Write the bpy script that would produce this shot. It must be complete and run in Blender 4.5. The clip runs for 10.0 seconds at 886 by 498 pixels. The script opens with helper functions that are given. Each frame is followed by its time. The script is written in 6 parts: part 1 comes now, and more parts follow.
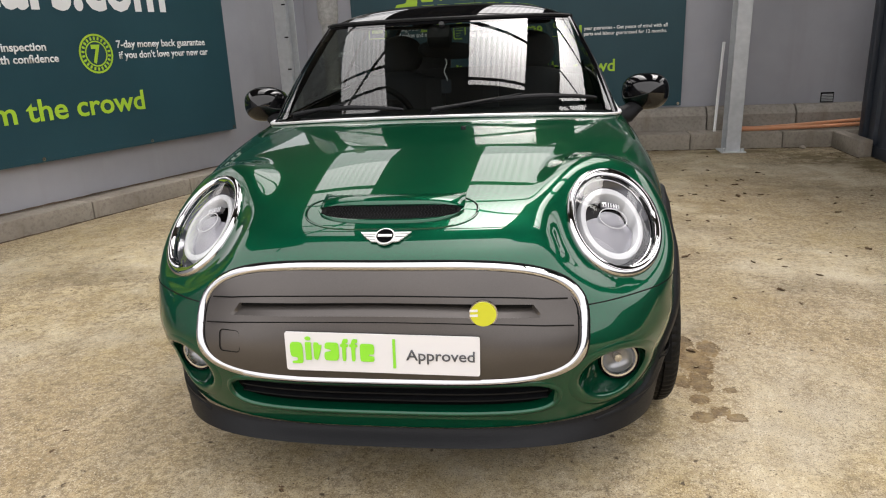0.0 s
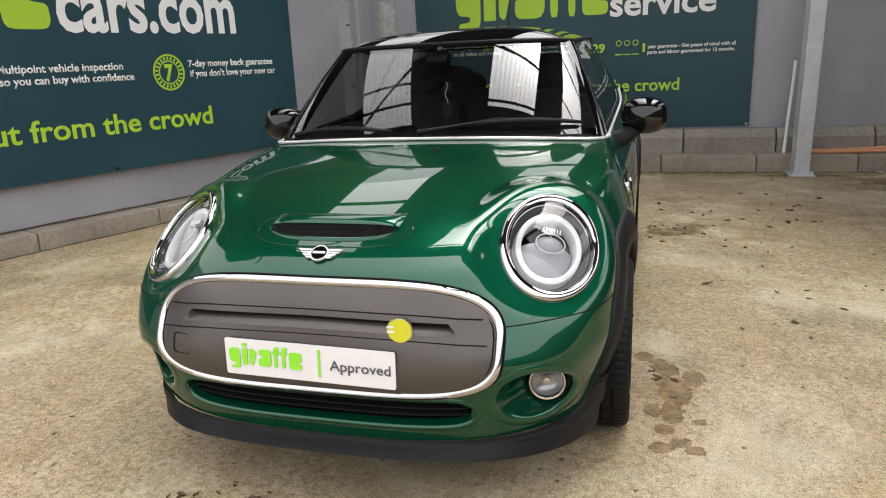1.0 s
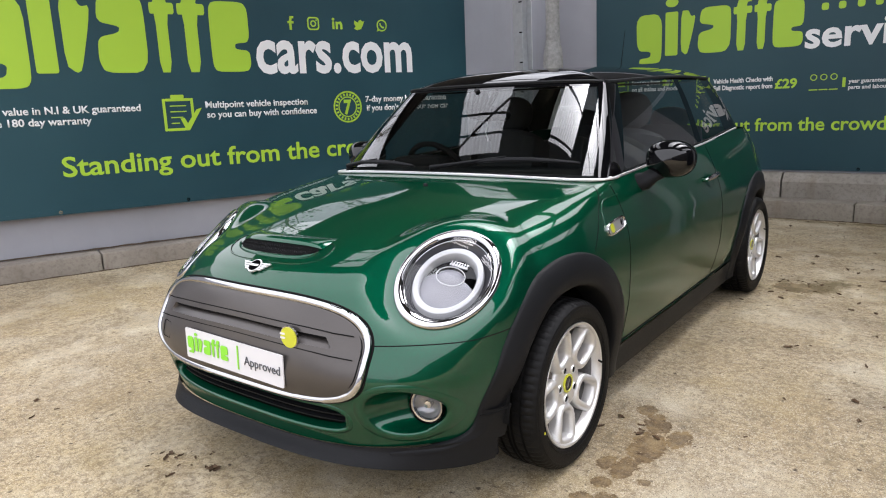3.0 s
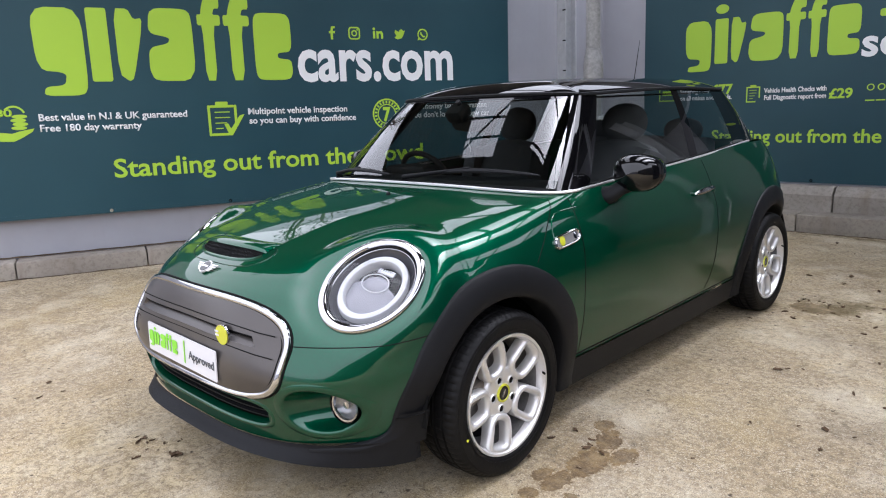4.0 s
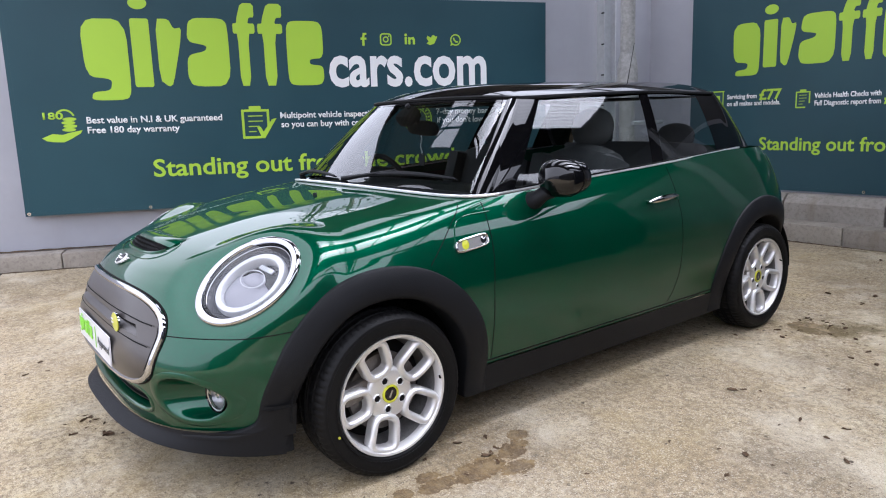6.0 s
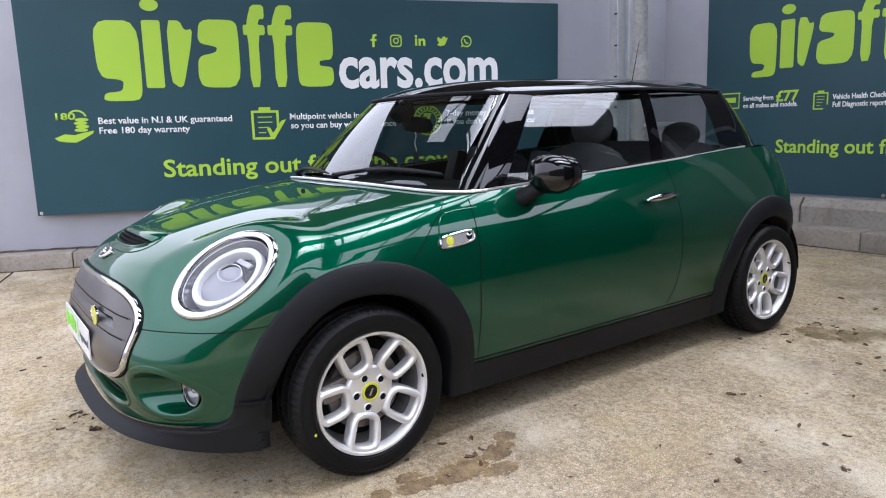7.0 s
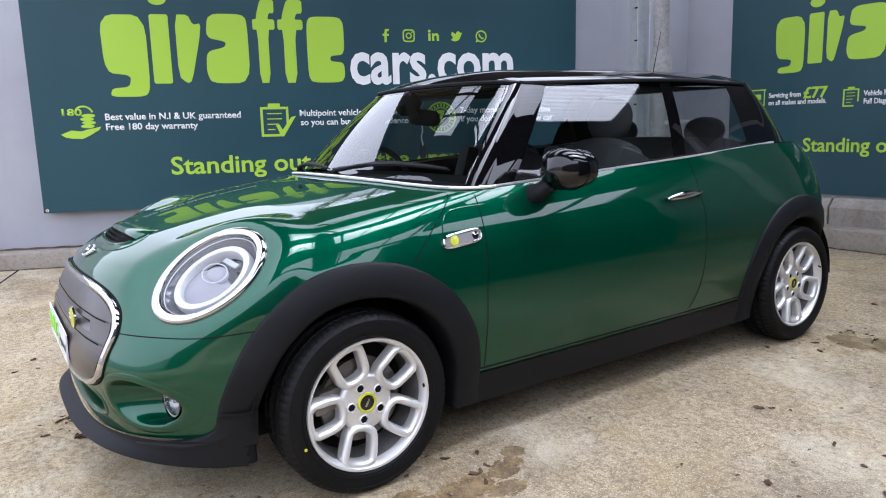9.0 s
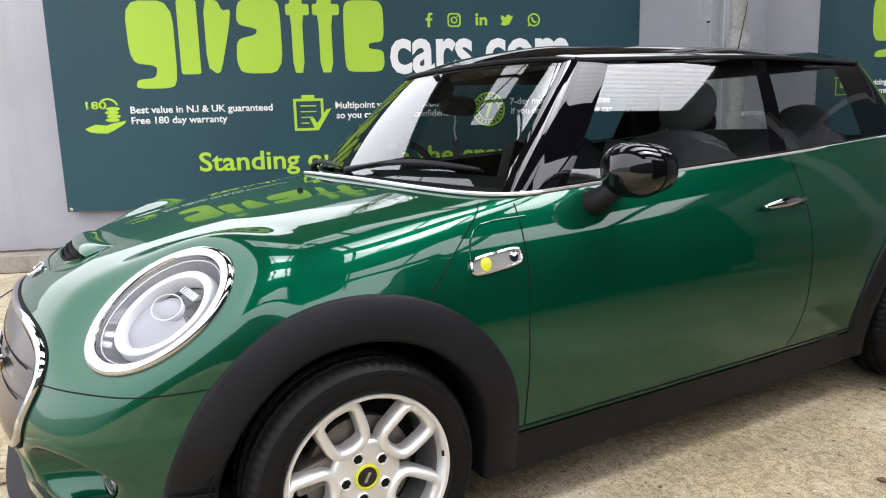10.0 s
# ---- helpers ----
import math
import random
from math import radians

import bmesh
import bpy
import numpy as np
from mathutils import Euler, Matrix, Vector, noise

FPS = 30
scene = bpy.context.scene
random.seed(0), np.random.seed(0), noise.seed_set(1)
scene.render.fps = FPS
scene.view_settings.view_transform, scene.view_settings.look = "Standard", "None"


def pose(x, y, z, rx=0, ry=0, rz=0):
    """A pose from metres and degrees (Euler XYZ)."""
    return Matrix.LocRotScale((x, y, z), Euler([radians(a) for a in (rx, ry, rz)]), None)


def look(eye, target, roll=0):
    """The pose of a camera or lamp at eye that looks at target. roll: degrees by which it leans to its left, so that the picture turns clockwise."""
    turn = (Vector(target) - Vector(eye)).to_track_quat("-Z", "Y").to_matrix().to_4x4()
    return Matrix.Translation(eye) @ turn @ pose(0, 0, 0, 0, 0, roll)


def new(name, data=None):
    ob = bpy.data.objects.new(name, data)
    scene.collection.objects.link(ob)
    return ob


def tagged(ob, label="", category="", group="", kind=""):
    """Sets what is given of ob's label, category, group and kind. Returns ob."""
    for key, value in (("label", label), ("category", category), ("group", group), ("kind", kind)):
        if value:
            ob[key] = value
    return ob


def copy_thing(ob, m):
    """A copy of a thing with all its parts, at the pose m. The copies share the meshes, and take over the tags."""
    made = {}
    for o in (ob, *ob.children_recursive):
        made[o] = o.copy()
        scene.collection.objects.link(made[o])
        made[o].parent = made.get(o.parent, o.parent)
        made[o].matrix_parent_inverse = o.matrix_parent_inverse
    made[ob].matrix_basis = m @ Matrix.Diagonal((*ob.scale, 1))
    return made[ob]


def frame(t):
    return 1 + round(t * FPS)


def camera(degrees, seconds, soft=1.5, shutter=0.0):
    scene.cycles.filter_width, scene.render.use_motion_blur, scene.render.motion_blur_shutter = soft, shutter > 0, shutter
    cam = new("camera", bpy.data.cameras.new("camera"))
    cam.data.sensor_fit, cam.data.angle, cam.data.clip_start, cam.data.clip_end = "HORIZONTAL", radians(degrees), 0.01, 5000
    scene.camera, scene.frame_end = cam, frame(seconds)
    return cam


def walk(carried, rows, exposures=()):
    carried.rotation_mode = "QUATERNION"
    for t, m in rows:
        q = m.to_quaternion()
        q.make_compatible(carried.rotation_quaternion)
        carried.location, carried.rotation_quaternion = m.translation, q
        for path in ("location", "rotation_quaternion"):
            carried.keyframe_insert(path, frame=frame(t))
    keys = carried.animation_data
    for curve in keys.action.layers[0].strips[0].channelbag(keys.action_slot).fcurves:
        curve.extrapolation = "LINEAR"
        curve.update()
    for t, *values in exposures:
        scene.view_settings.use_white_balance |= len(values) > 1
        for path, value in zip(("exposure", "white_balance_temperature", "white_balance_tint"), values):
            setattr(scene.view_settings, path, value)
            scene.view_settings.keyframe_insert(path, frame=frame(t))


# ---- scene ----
cam = camera(64.8, 10.0, soft=1.1)
PATH = [
    (0, (0.417, -2.368, 1.284), (0.143, -0.478, 0.691), -2.7),
    (0.5, (0.63, -2.384, 1.301), (0.229, -0.51, 0.73), -2.8),
    (1, (0.876, -2.356, 1.306), (0.334, -0.51, 0.762), -2.8),
    (1.5, (1.15, -2.346, 1.306), (0.453, -0.543, 0.793), -2.8),
    (2, (1.403, -2.288, 1.31), (0.545, -0.547, 0.825), -2.8),
    (2.5, (1.637, -2.18, 1.299), (0.604, -0.529, 0.845), -2.7),
    (2.7, (1.734, -2.132, 1.294), (0.628, -0.524, 0.854), -2.8),
    (3.8, (2.246, -1.85, 1.315), (0.907, -0.423, 0.904), -2.6),
    (4, (2.312, -1.787, 1.304), (0.937, -0.391, 0.901), -2.5),
    (4.5, (2.502, -1.645, 1.301), (1.047, -0.331, 0.908), -2.5),
    (5, (2.66, -1.528, 1.283), (1.157, -0.266, 0.895), -2.4),
    (5.5, (2.759, -1.386, 1.274), (1.219, -0.168, 0.89), -2.3),
    (6, (2.819, -1.252, 1.262), (1.252, -0.066, 0.887), -2.3),
    (7.5, (2.874, -1.088, 1.189), (1.252, 0.029, 0.84), -2.1),
    (8, (2.872, -1.074, 1.18), (1.244, 0.034, 0.834), -2.0),
    (8.5, (2.854, -1.043, 1.18), (1.221, 0.059, 0.833), -2.1),
    (9, (2.747, -0.968, 1.174), (1.109, 0.125, 0.823), -2.1),
    (9.5, (2.53, -0.816, 1.169), (0.87, 0.242, 0.814), -2.0),
    (10, (2.316, -0.596, 1.152), (0.599, 0.364, 0.793), -2.3),
]
walk(cam, [(t, look(eye, target, roll)) for t, eye, target, roll in PATH], exposures=((0, 1.25, 6630, 13), (2.5, 1.34, 6300, 14), (4.5, 1.41, 5720, 17.5), (8, 1.50, 5620, 18), (9.3, 1.54, 5520, 17), (10, 1.74, 6150, 13)))

# world and light -------------------------------------------------------------
world = bpy.data.worlds.new("overcast_sky")
scene.world = world
world.use_nodes = True
wn = world.node_tree
wn.nodes.clear()
sky = wn.nodes.new("ShaderNodeTexSky")
sky.sky_type, sky.sun_disc = "NISHITA", False
sky.sun_elevation, sky.sun_rotation = radians(68), radians(30)
sky.air_density, sky.dust_density, sky.ozone_density = 1.0, 9.0, 1.0
pale = wn.nodes.new("ShaderNodeHueSaturation")
pale.inputs["Saturation"].default_value = 0.18
back = wn.nodes.new("ShaderNodeBackground")
back.inputs["Strength"].default_value = 0.15
wout = wn.nodes.new("ShaderNodeOutputWorld")
wn.links.new(sky.outputs[0], pale.inputs["Color"])
wn.links.new(pale.outputs[0], back.inputs["Color"])
wn.links.new(back.outputs[0], wout.inputs["Surface"])

sun_data = bpy.data.lights.new("sun", "SUN")
sun_data.energy, sun_data.angle, sun_data.color = 1.85, radians(166), (1.0, 0.985, 0.96)
sun = new("sun", sun_data)
sun.matrix_world = look((3.0, -13.0, 30), (0, 0, 0))


# materials --------------------------------------------------------------------
class Mat:
    """A node material in the making."""

    def __init__(self, name, color=(0.5, 0.5, 0.5), rough=0.5, metal=0.0, **more):
        self.m = bpy.data.materials.new(name)
        self.m.use_nodes = True
        self.t = self.m.node_tree
        self.b = self.t.nodes["Principled BSDF"]
        self.set("Base Color", (*color, 1)), self.set("Roughness", rough), self.set("Metallic", metal)
        for k, v in more.items():
            self.set(k.replace("_", " "), v)
        self.co = None

    def set(self, socket, value):
        self.b.inputs[socket].default_value = value

    def node(self, kind, **inputs):
        n = self.t.nodes.new(kind)
        for k, v in inputs.items():
            n.inputs[k.replace("_", " ")].default_value = v
        return n

    def link(self, a, b):
        self.t.links.new(a, b)

    def coords(self):
        if self.co is None:
            self.co = self.t.nodes.new("ShaderNodeTexCoord").outputs["Object"]
        return self.co

    def noise(self, scale, detail=4.0, rough=0.55, stretch=None):
        n = self.node("ShaderNodeTexNoise", Scale=scale, Detail=detail, Roughness=rough)
        src = self.coords()
        if stretch:
            mp = self.t.nodes.new("ShaderNodeMapping")
            mp.inputs["Scale"].default_value = stretch
            self.link(src, mp.inputs["Vector"])
            src = mp.outputs[0]
        self.link(src, n.inputs["Vector"])
        return n.outputs[0]

    def node_color_noise(self, scale):
        n = self.node("ShaderNodeTexNoise", Scale=scale, Detail=2.0)
        self.link(self.coords(), n.inputs["Vector"])
        return n.outputs["Color"]

    def ramp(self, src, stops):
        r = self.t.nodes.new("ShaderNodeValToRGB")
        e = r.color_ramp.elements
        while len(e) < len(stops):
            e.new(0.5)
        for el, (p, c) in zip(e, stops):
            el.position = p
            el.color = (*c, 1) if isinstance(c, tuple) else (c, c, c, 1)
        self.link(src, r.inputs[0])
        return r.outputs[0]

    def mix(self, fac, a, b, mode="MIX"):
        n = self.t.nodes.new("ShaderNodeMix")
        n.data_type, n.blend_type = "RGBA", mode
        for sock, v in ((n.inputs[0], fac), (n.inputs[6], a), (n.inputs[7], b)):
            if isinstance(v, (int, float)):
                sock.default_value = v if sock == n.inputs[0] else (v, v, v, 1)
            elif isinstance(v, tuple):
                sock.default_value = (*v, 1)
            else:
                self.link(v, sock)
        return n.outputs[2]

    def color(self, src):
        self.link(src, self.b.inputs["Base Color"])
        return self

    def rough(self, src, lo, hi):
        mr = self.node("ShaderNodeMapRange", To_Min=lo, To_Max=hi)
        self.link(src, mr.inputs["Value"])
        self.link(mr.outputs[0], self.b.inputs["Roughness"])
        return self

    def bump(self, src, strength, dist=0.01):
        bp = self.node("ShaderNodeBump", Strength=strength, Distance=dist)
        old = self.b.inputs["Normal"].links
        if old:
            self.link(old[0].from_socket, bp.inputs["Normal"])
        self.link(src, bp.inputs["Height"])
        self.link(bp.outputs[0], self.b.inputs["Normal"])
        return self


def paint_green():
    m = Mat("green_metallic_paint", (0.004, 0.10, 0.05), 0.4, 0.58, Specular_Tint=(0.10, 0.45, 0.28, 1), Coat_Weight=1.0, Coat_Roughness=0.010, Coat_IOR=1.50, Specular_IOR_Level=0.03)
    fl = m.noise(900, 1, 0.5)
    m.color(m.mix(m.ramp(fl, [(0.35, 0.0), (0.7, 1.0)]), (0.0002, 0.041, 0.0192), (0.0007, 0.075, 0.0355)))
    m.rough(m.noise(3.0, 6, 0.65), 0.30, 0.38)
    return m.m


def speckled(name, c0, c1, rough, scale, bump=0.0, metal=0.0, big=2.0, spec=0.5):
    m = Mat(name, c0, rough, metal, Specular_IOR_Level=spec)
    a, b = m.noise(scale, 5, 0.6), m.noise(big, 4, 0.55)
    fac = m.mix(0.5, a, b)
    m.color(m.mix(m.ramp(fac, [(0.35, 0.0), (0.65, 1.0)]), c0, c1))
    m.rough(b, max(0.02, rough - 0.08), min(1, rough + 0.08))
    if bump:
        m.bump(a, bump, 0.004)
    return m.m


def concrete_ground():
    m = Mat("worn_concrete", (0.4, 0.35, 0.28), 0.85, Specular_IOR_Level=0.25)
    big, mid, fine, grit = m.noise(0.5, 6, 0.62), m.noise(2.6, 8, 0.72), m.noise(34, 5, 0.75), m.noise(190, 3, 0.75)
    base = m.mix(m.ramp(big, [(0.38, 0.0), (0.60, 1.0)]), (0.26, 0.195, 0.108), (0.475, 0.41, 0.295))
    base = m.mix(m.ramp(m.noise(1.3, 5, 0.6), [(0.50, 0.0), (0.62, 0.7)]), base, (0.275, 0.24, 0.18))
    base = m.mix(m.ramp(mid, [(0.42, 0.0), (0.58, 0.8)]), base, (0.38, 0.305, 0.195))
    base = m.mix(m.ramp(m.noise(9, 7, 0.75), [(0.47, 0.0), (0.60, 0.5)]), base, (0.20, 0.155, 0.092))
    base = m.mix(m.ramp(fine, [(0.41, 0.0), (0.55, 1.0)]), m.mix(0.68, base, (0.13, 0.10, 0.062)), base)
    base = m.mix(m.ramp(m.noise(0.85, 8, 0.7), [(0.53, 0.0), (0.60, 0.5)]), base, (0.28, 0.225, 0.135))
    base = m.mix(m.ramp(m.noise(1.15, 8, 0.68), [(0.50, 0.0), (0.64, 0.55)]), base, (0.58, 0.52, 0.405))
    # pale stones of uneven size in the worn surface
    for scale, cut, amount in ((62.0, 0.22, 0.5), (110.0, 0.28, 0.6), (210.0, 0.34, 0.6)):
        stone = m.node("ShaderNodeTexVoronoi", Scale=scale, Randomness=1.0)
        warp = m.mix(0.018, m.coords(), m.node_color_noise(14.0))
        m.link(warp, stone.inputs["Vector"])
        core = m.ramp(stone.outputs["Distance"], [(cut * 0.55, 1.0), (cut * 1.5, 0.0)])
        some = m.ramp(stone.outputs["Color"], [(0.45, 0.0), (0.62, 1.0)])
        pale = m.mix(1.0, m.mix(1.0, core, some, "MULTIPLY"), m.ramp(mid, [(0.36, 0.25), (0.62, amount)]), "MULTIPLY")
        base = m.mix(pale, base, (0.66, 0.60, 0.49))
    base = m.mix(m.ramp(grit, [(0.36, 0.9), (0.45, 0.0)]), base, (0.075, 0.056, 0.036))
    # worn tan film over the paler paste, and pitted ground between
    film = m.mix(1.0, m.ramp(m.noise(0.42, 7, 0.68), [(0.40, 0.1), (0.58, 0.85)]), m.ramp(m.noise(7.0, 6, 0.8), [(0.38, 0.25), (0.62, 1.0)]), "MULTIPLY")
    base = m.mix(film, base, m.mix(1.0, base, (0.99, 0.93, 0.75), "MULTIPLY"))
    pits = m.mix(1.0, m.ramp(m.noise(55.0, 6, 0.8), [(0.34, 1.0), (0.47, 0.0)]), m.ramp(m.noise(1.9, 6, 0.7), [(0.40, 0.1), (0.60, 0.9)]), "MULTIPLY")
    base = m.mix(pits, base, (0.085, 0.066, 0.042))
    base = m.mix(m.ramp(m.noise(3.6, 7, 0.78), [(0.60, 0.0), (0.68, 0.55)]), base, (0.15, 0.105, 0.058))
    # soft grey blotches, and small dark crumbs
    base = m.mix(m.ramp(m.noise(1.05, 5, 0.55, (1.0, 1.4, 1.0)), [(0.52, 0.0), (0.66, 0.6)]), base, m.mix(1.0, base, (0.62, 0.61, 0.60), "MULTIPLY"))
    crumb = m.node("ShaderNodeTexVoronoi", Scale=17.0, Randomness=1.0)
    m.link(m.mix(0.03, m.coords(), m.node_color_noise(40.0)), crumb.inputs["Vector"])
    few = m.ramp(crumb.outputs["Color"], [(0.70, 0.0), (0.74, 1.0)])
    base = m.mix(m.mix(1.0, m.ramp(crumb.outputs["Distance"], [(0.10, 0.9), (0.17, 0.0)]), few, "MULTIPLY"), base, (0.055, 0.040, 0.026))
    base = m.mix(m.ramp(m.noise(24.0, 4, 0.65), [(0.66, 0.0), (0.70, 0.8)]), base, (0.06, 0.045, 0.028))
    # damp run and drops beside the front wheel, brown marks near the rear one and before the bumper
    def blot(spots, grow):
        wet = None
        for x, y, a, b, turn in spots:
            mp = m.t.nodes.new("ShaderNodeMapping")
            mp.vector_type = "TEXTURE"
            mp.inputs["Location"].default_value, mp.inputs["Rotation"].default_value, mp.inputs["Scale"].default_value = (x, y, 0), (0, 0, turn), (grow * a, grow * b, 1)
            m.link(m.coords(), mp.inputs["Vector"])
            ln = m.t.nodes.new("ShaderNodeVectorMath")
            ln.operation = "LENGTH"
            m.link(mp.outputs[0], ln.inputs[0])
            spot = m.ramp(ln.outputs["Value"], [(0.1, 1.0), (1.0, 0.0)])
            wet = spot if wet is None else m.mix(1.0, wet, spot, "LIGHTEN")
        return wet

    spots = ((0.99, 0.43, 0.07, 0.13, 0.5), (1.02, 0.24, 0.09, 0.17, 0.1), (1.10, 0.35, 0.07, 0.10, 0.0), (1.01, 0.06, 0.06, 0.12, -0.1), (0.94, 0.06, 0.045, 0.07, 0.0), (0.975, -0.07, 0.05, 0.05, 0.0), (1.03, -0.15, 0.05, 0.045, 0.4), (0.965, -0.19, 0.06, 0.05, 0.0), (1.075, -0.19, 0.05, 0.04, 0.0), (1.10, 0.0, 0.035, 0.03, 0.0), (0.91, 0.53, 0.06, 0.06, 0.0), (1.08, 2.68, 0.22, 0.15, 0.0))
    patch = m.mix(1.0, blot(spots, 0.98), m.ramp(m.noise(26.0, 8, 0.75), [(0.34, 0.1), (0.60, 1.0)]), "MULTIPLY")
    rim = m.ramp(patch, [(0.17, 0.0), (0.22, 0.92), (0.40, 0.72)])
    base = m.mix(rim, base, m.mix(m.ramp(m.noise(15.0, 6, 0.75), [(0.40, 0.0), (0.62, 1.0)]), (0.060, 0.033, 0.010), (0.19, 0.125, 0.050)))
    patch = m.ramp(patch, [(0.20, 0.0), (0.30, 0.8)])
    # dark mossy silt by the container and under the kerb
    moss = m.mix(1.0, blot(((3.05, 4.55, 0.75, 0.55, 0.3), (3.35, 4.05, 0.35, 0.8, 0.0), (2.5, 4.95, 0.9, 0.16, 0.0), (1.0, 5.05, 1.4, 0.12, 0.0), (1.15, 2.75, 0.5, 0.35, 0.5)), 1.0), m.ramp(m.noise(6.0, 8, 0.75), [(0.38, 0.0), (0.62, 1.0)]), "MULTIPLY")
    base = m.mix(m.ramp(moss, [(0.10, 0.0), (0.50, 0.8)]), base, (0.10, 0.075, 0.03))
    m.color(base)
    m.rough(patch, 0.86, 0.66)
    m.bump(fine, 0.32, 0.008).bump(grit, 0.45, 0.004)
    return m.m


def kerb_concrete(name, c0, c1):
    m = Mat(name, c0, 0.9)
    base = m.mix(m.ramp(m.noise(1.7, 6, 0.65), [(0.35, 0.0), (0.65, 1.0)]), c0, c1)
    base = m.mix(m.ramp(m.noise(30, 5, 0.7), [(0.36, 0.4), (0.52, 0.0)]), base, (0.12, 0.10, 0.078))
    ob = m.t.nodes.new("ShaderNodeObjectInfo")
    base = m.mix(0.35, base, m.mix(1.0, base, m.ramp(ob.outputs["Random"], [(0.0, 0.6), (1.0, 1.0)]), "MULTIPLY"))
    streak = m.noise(6, 4, 0.6, (1, 1, 0.12))
    base = m.mix(m.ramp(streak, [(0.55, 0.0), (0.72, 0.5)]), base, (0.17, 0.13, 0.09))
    m.color(base).bump(m.noise(60, 4, 0.7), 0.5, 0.004)
    return m.m


def painted_wall():
    m = Mat("grey_painted_render", (0.4, 0.4, 0.43), 0.75)
    base = m.mix(m.ramp(m.noise(0.8, 5, 0.6), [(0.3, 0.0), (0.7, 1.0)]), (0.29, 0.295, 0.325), (0.37, 0.375, 0.41))
    streak = m.noise(3.0, 5, 0.65, (1, 1, 0.08))
    base = m.mix(m.ramp(streak, [(0.52, 0.0), (0.75, 0.35)]), base, (0.25, 0.24, 0.235))
    m.color(base).bump(m.noise(140, 3, 0.6), 0.12, 0.002)
    return m.m


def vinyl():
    m = Mat("teal_banner_vinyl", (0.015, 0.06, 0.078), 0.42, Specular_IOR_Level=0.32)
    base = m.mix(m.ramp(m.noise(0.7, 3, 0.5), [(0.3, 0.0), (0.7, 1.0)]), (0.0115, 0.047, 0.064), (0.018, 0.064, 0.082))
    m.color(base).bump(m.noise(1.6, 3, 0.5, (1, 1, 0.5)), 0.35, 0.03)
    m.rough(m.noise(2, 4, 0.6), 0.36, 0.5)
    return m.m


def clear_glass(name, tint, face=0.055):
    """Thin glass: see-through, with a gloss that grows towards grazing view."""
    mat = bpy.data.materials.new(name)
    mat.use_nodes = True
    t = mat.node_tree
    t.nodes.clear()
    out = t.nodes.new("ShaderNodeOutputMaterial")
    tr = t.nodes.new("ShaderNodeBsdfTransparent")
    tr.inputs[0].default_value = (*tint, 1)
    gl = t.nodes.new("ShaderNodeBsdfGlossy")
    gl.inputs["Roughness"].default_value = 0.0
    lw = t.nodes.new("ShaderNodeLayerWeight")
    lw.inputs["Blend"].default_value = 0.5
    pw = t.nodes.new("ShaderNodeMath")
    pw.operation = "POWER"
    pw.inputs[1].default_value = 4.0
    ad = t.nodes.new("ShaderNodeMath")
    ad.operation = "MULTIPLY_ADD"
    ad.inputs[1].default_value, ad.inputs[2].default_value = 0.92 - face, face
    mx = t.nodes.new("ShaderNodeMixShader")
    t.links.new(lw.outputs["Facing"], pw.inputs[0])
    t.links.new(pw.outputs[0], ad.inputs[0])
    t.links.new(ad.outputs[0], mx.inputs[0])
    t.links.new(tr.outputs[0], mx.inputs[1])
    t.links.new(gl.outputs[0], mx.inputs[2])
    t.links.new(mx.outputs[0], out.inputs[0])
    return mat


def rooflight_sheet():
    mat = bpy.data.materials.new("translucent_rooflight")
    mat.use_nodes = True
    t = mat.node_tree
    t.nodes.clear()
    out = t.nodes.new("ShaderNodeOutputMaterial")
    tr, tl = t.nodes.new("ShaderNodeBsdfTransparent"), t.nodes.new("ShaderNodeBsdfTranslucent")
    co = t.nodes.new("ShaderNodeTexCoord")
    wv = t.nodes.new("ShaderNodeTexWave")
    wv.inputs["Scale"].default_value, wv.inputs["Distortion"].default_value, wv.inputs["Detail"].default_value = 4.0, 0.6, 2.0
    rp = t.nodes.new("ShaderNodeValToRGB")
    rp.color_ramp.elements[0].color, rp.color_ramp.elements[1].color = (0.84, 0.85, 0.84, 1), (1.0, 1.0, 1.0, 1)
    t.links.new(co.outputs["Object"], wv.inputs["Vector"])
    t.links.new(wv.outputs["Fac"], rp.inputs[0])
    t.links.new(rp.outputs[0], tr.inputs[0])
    tl.inputs[0].default_value = (0.85, 0.86, 0.85, 1)
    mx = t.nodes.new("ShaderNodeMixShader")
    mx.inputs[0].default_value = 0.03
    t.links.new(tr.outputs[0], mx.inputs[1])
    t.links.new(tl.outputs[0], mx.inputs[2])
    t.links.new(mx.outputs[0], out.inputs[0])
    return mat


GREEN = paint_green()
GLOSS_BLACK = Mat("gloss_black_paint", (0.0025, 0.0025, 0.003), 0.3, 0, Coat_Weight=1.0, Coat_Roughness=0.008, Coat_IOR=1.50, Specular_IOR_Level=0.0).m
TRIM = speckled("black_grained_plastic", (0.0066, 0.0070, 0.0080), (0.0108, 0.0112, 0.0125), 0.5, 260, 0.25, spec=0.13)
DARK = speckled("dark_recess_plastic", (0.003, 0.003, 0.003), (0.006, 0.006, 0.006), 0.85, 80, spec=0.15)
CHROME = Mat("polished_chrome", (0.46, 0.46, 0.47), 0.05, 1.0).m
ALLOY = speckled("silver_alloy", (0.66, 0.65, 0.64), (0.76, 0.755, 0.74), 0.42, 300, 0.0, 0.7)
SILVER = speckled("brushed_silver", (0.80, 0.80, 0.81), (0.88, 0.88, 0.88), 0.33, 300, 0.0, 0.6)
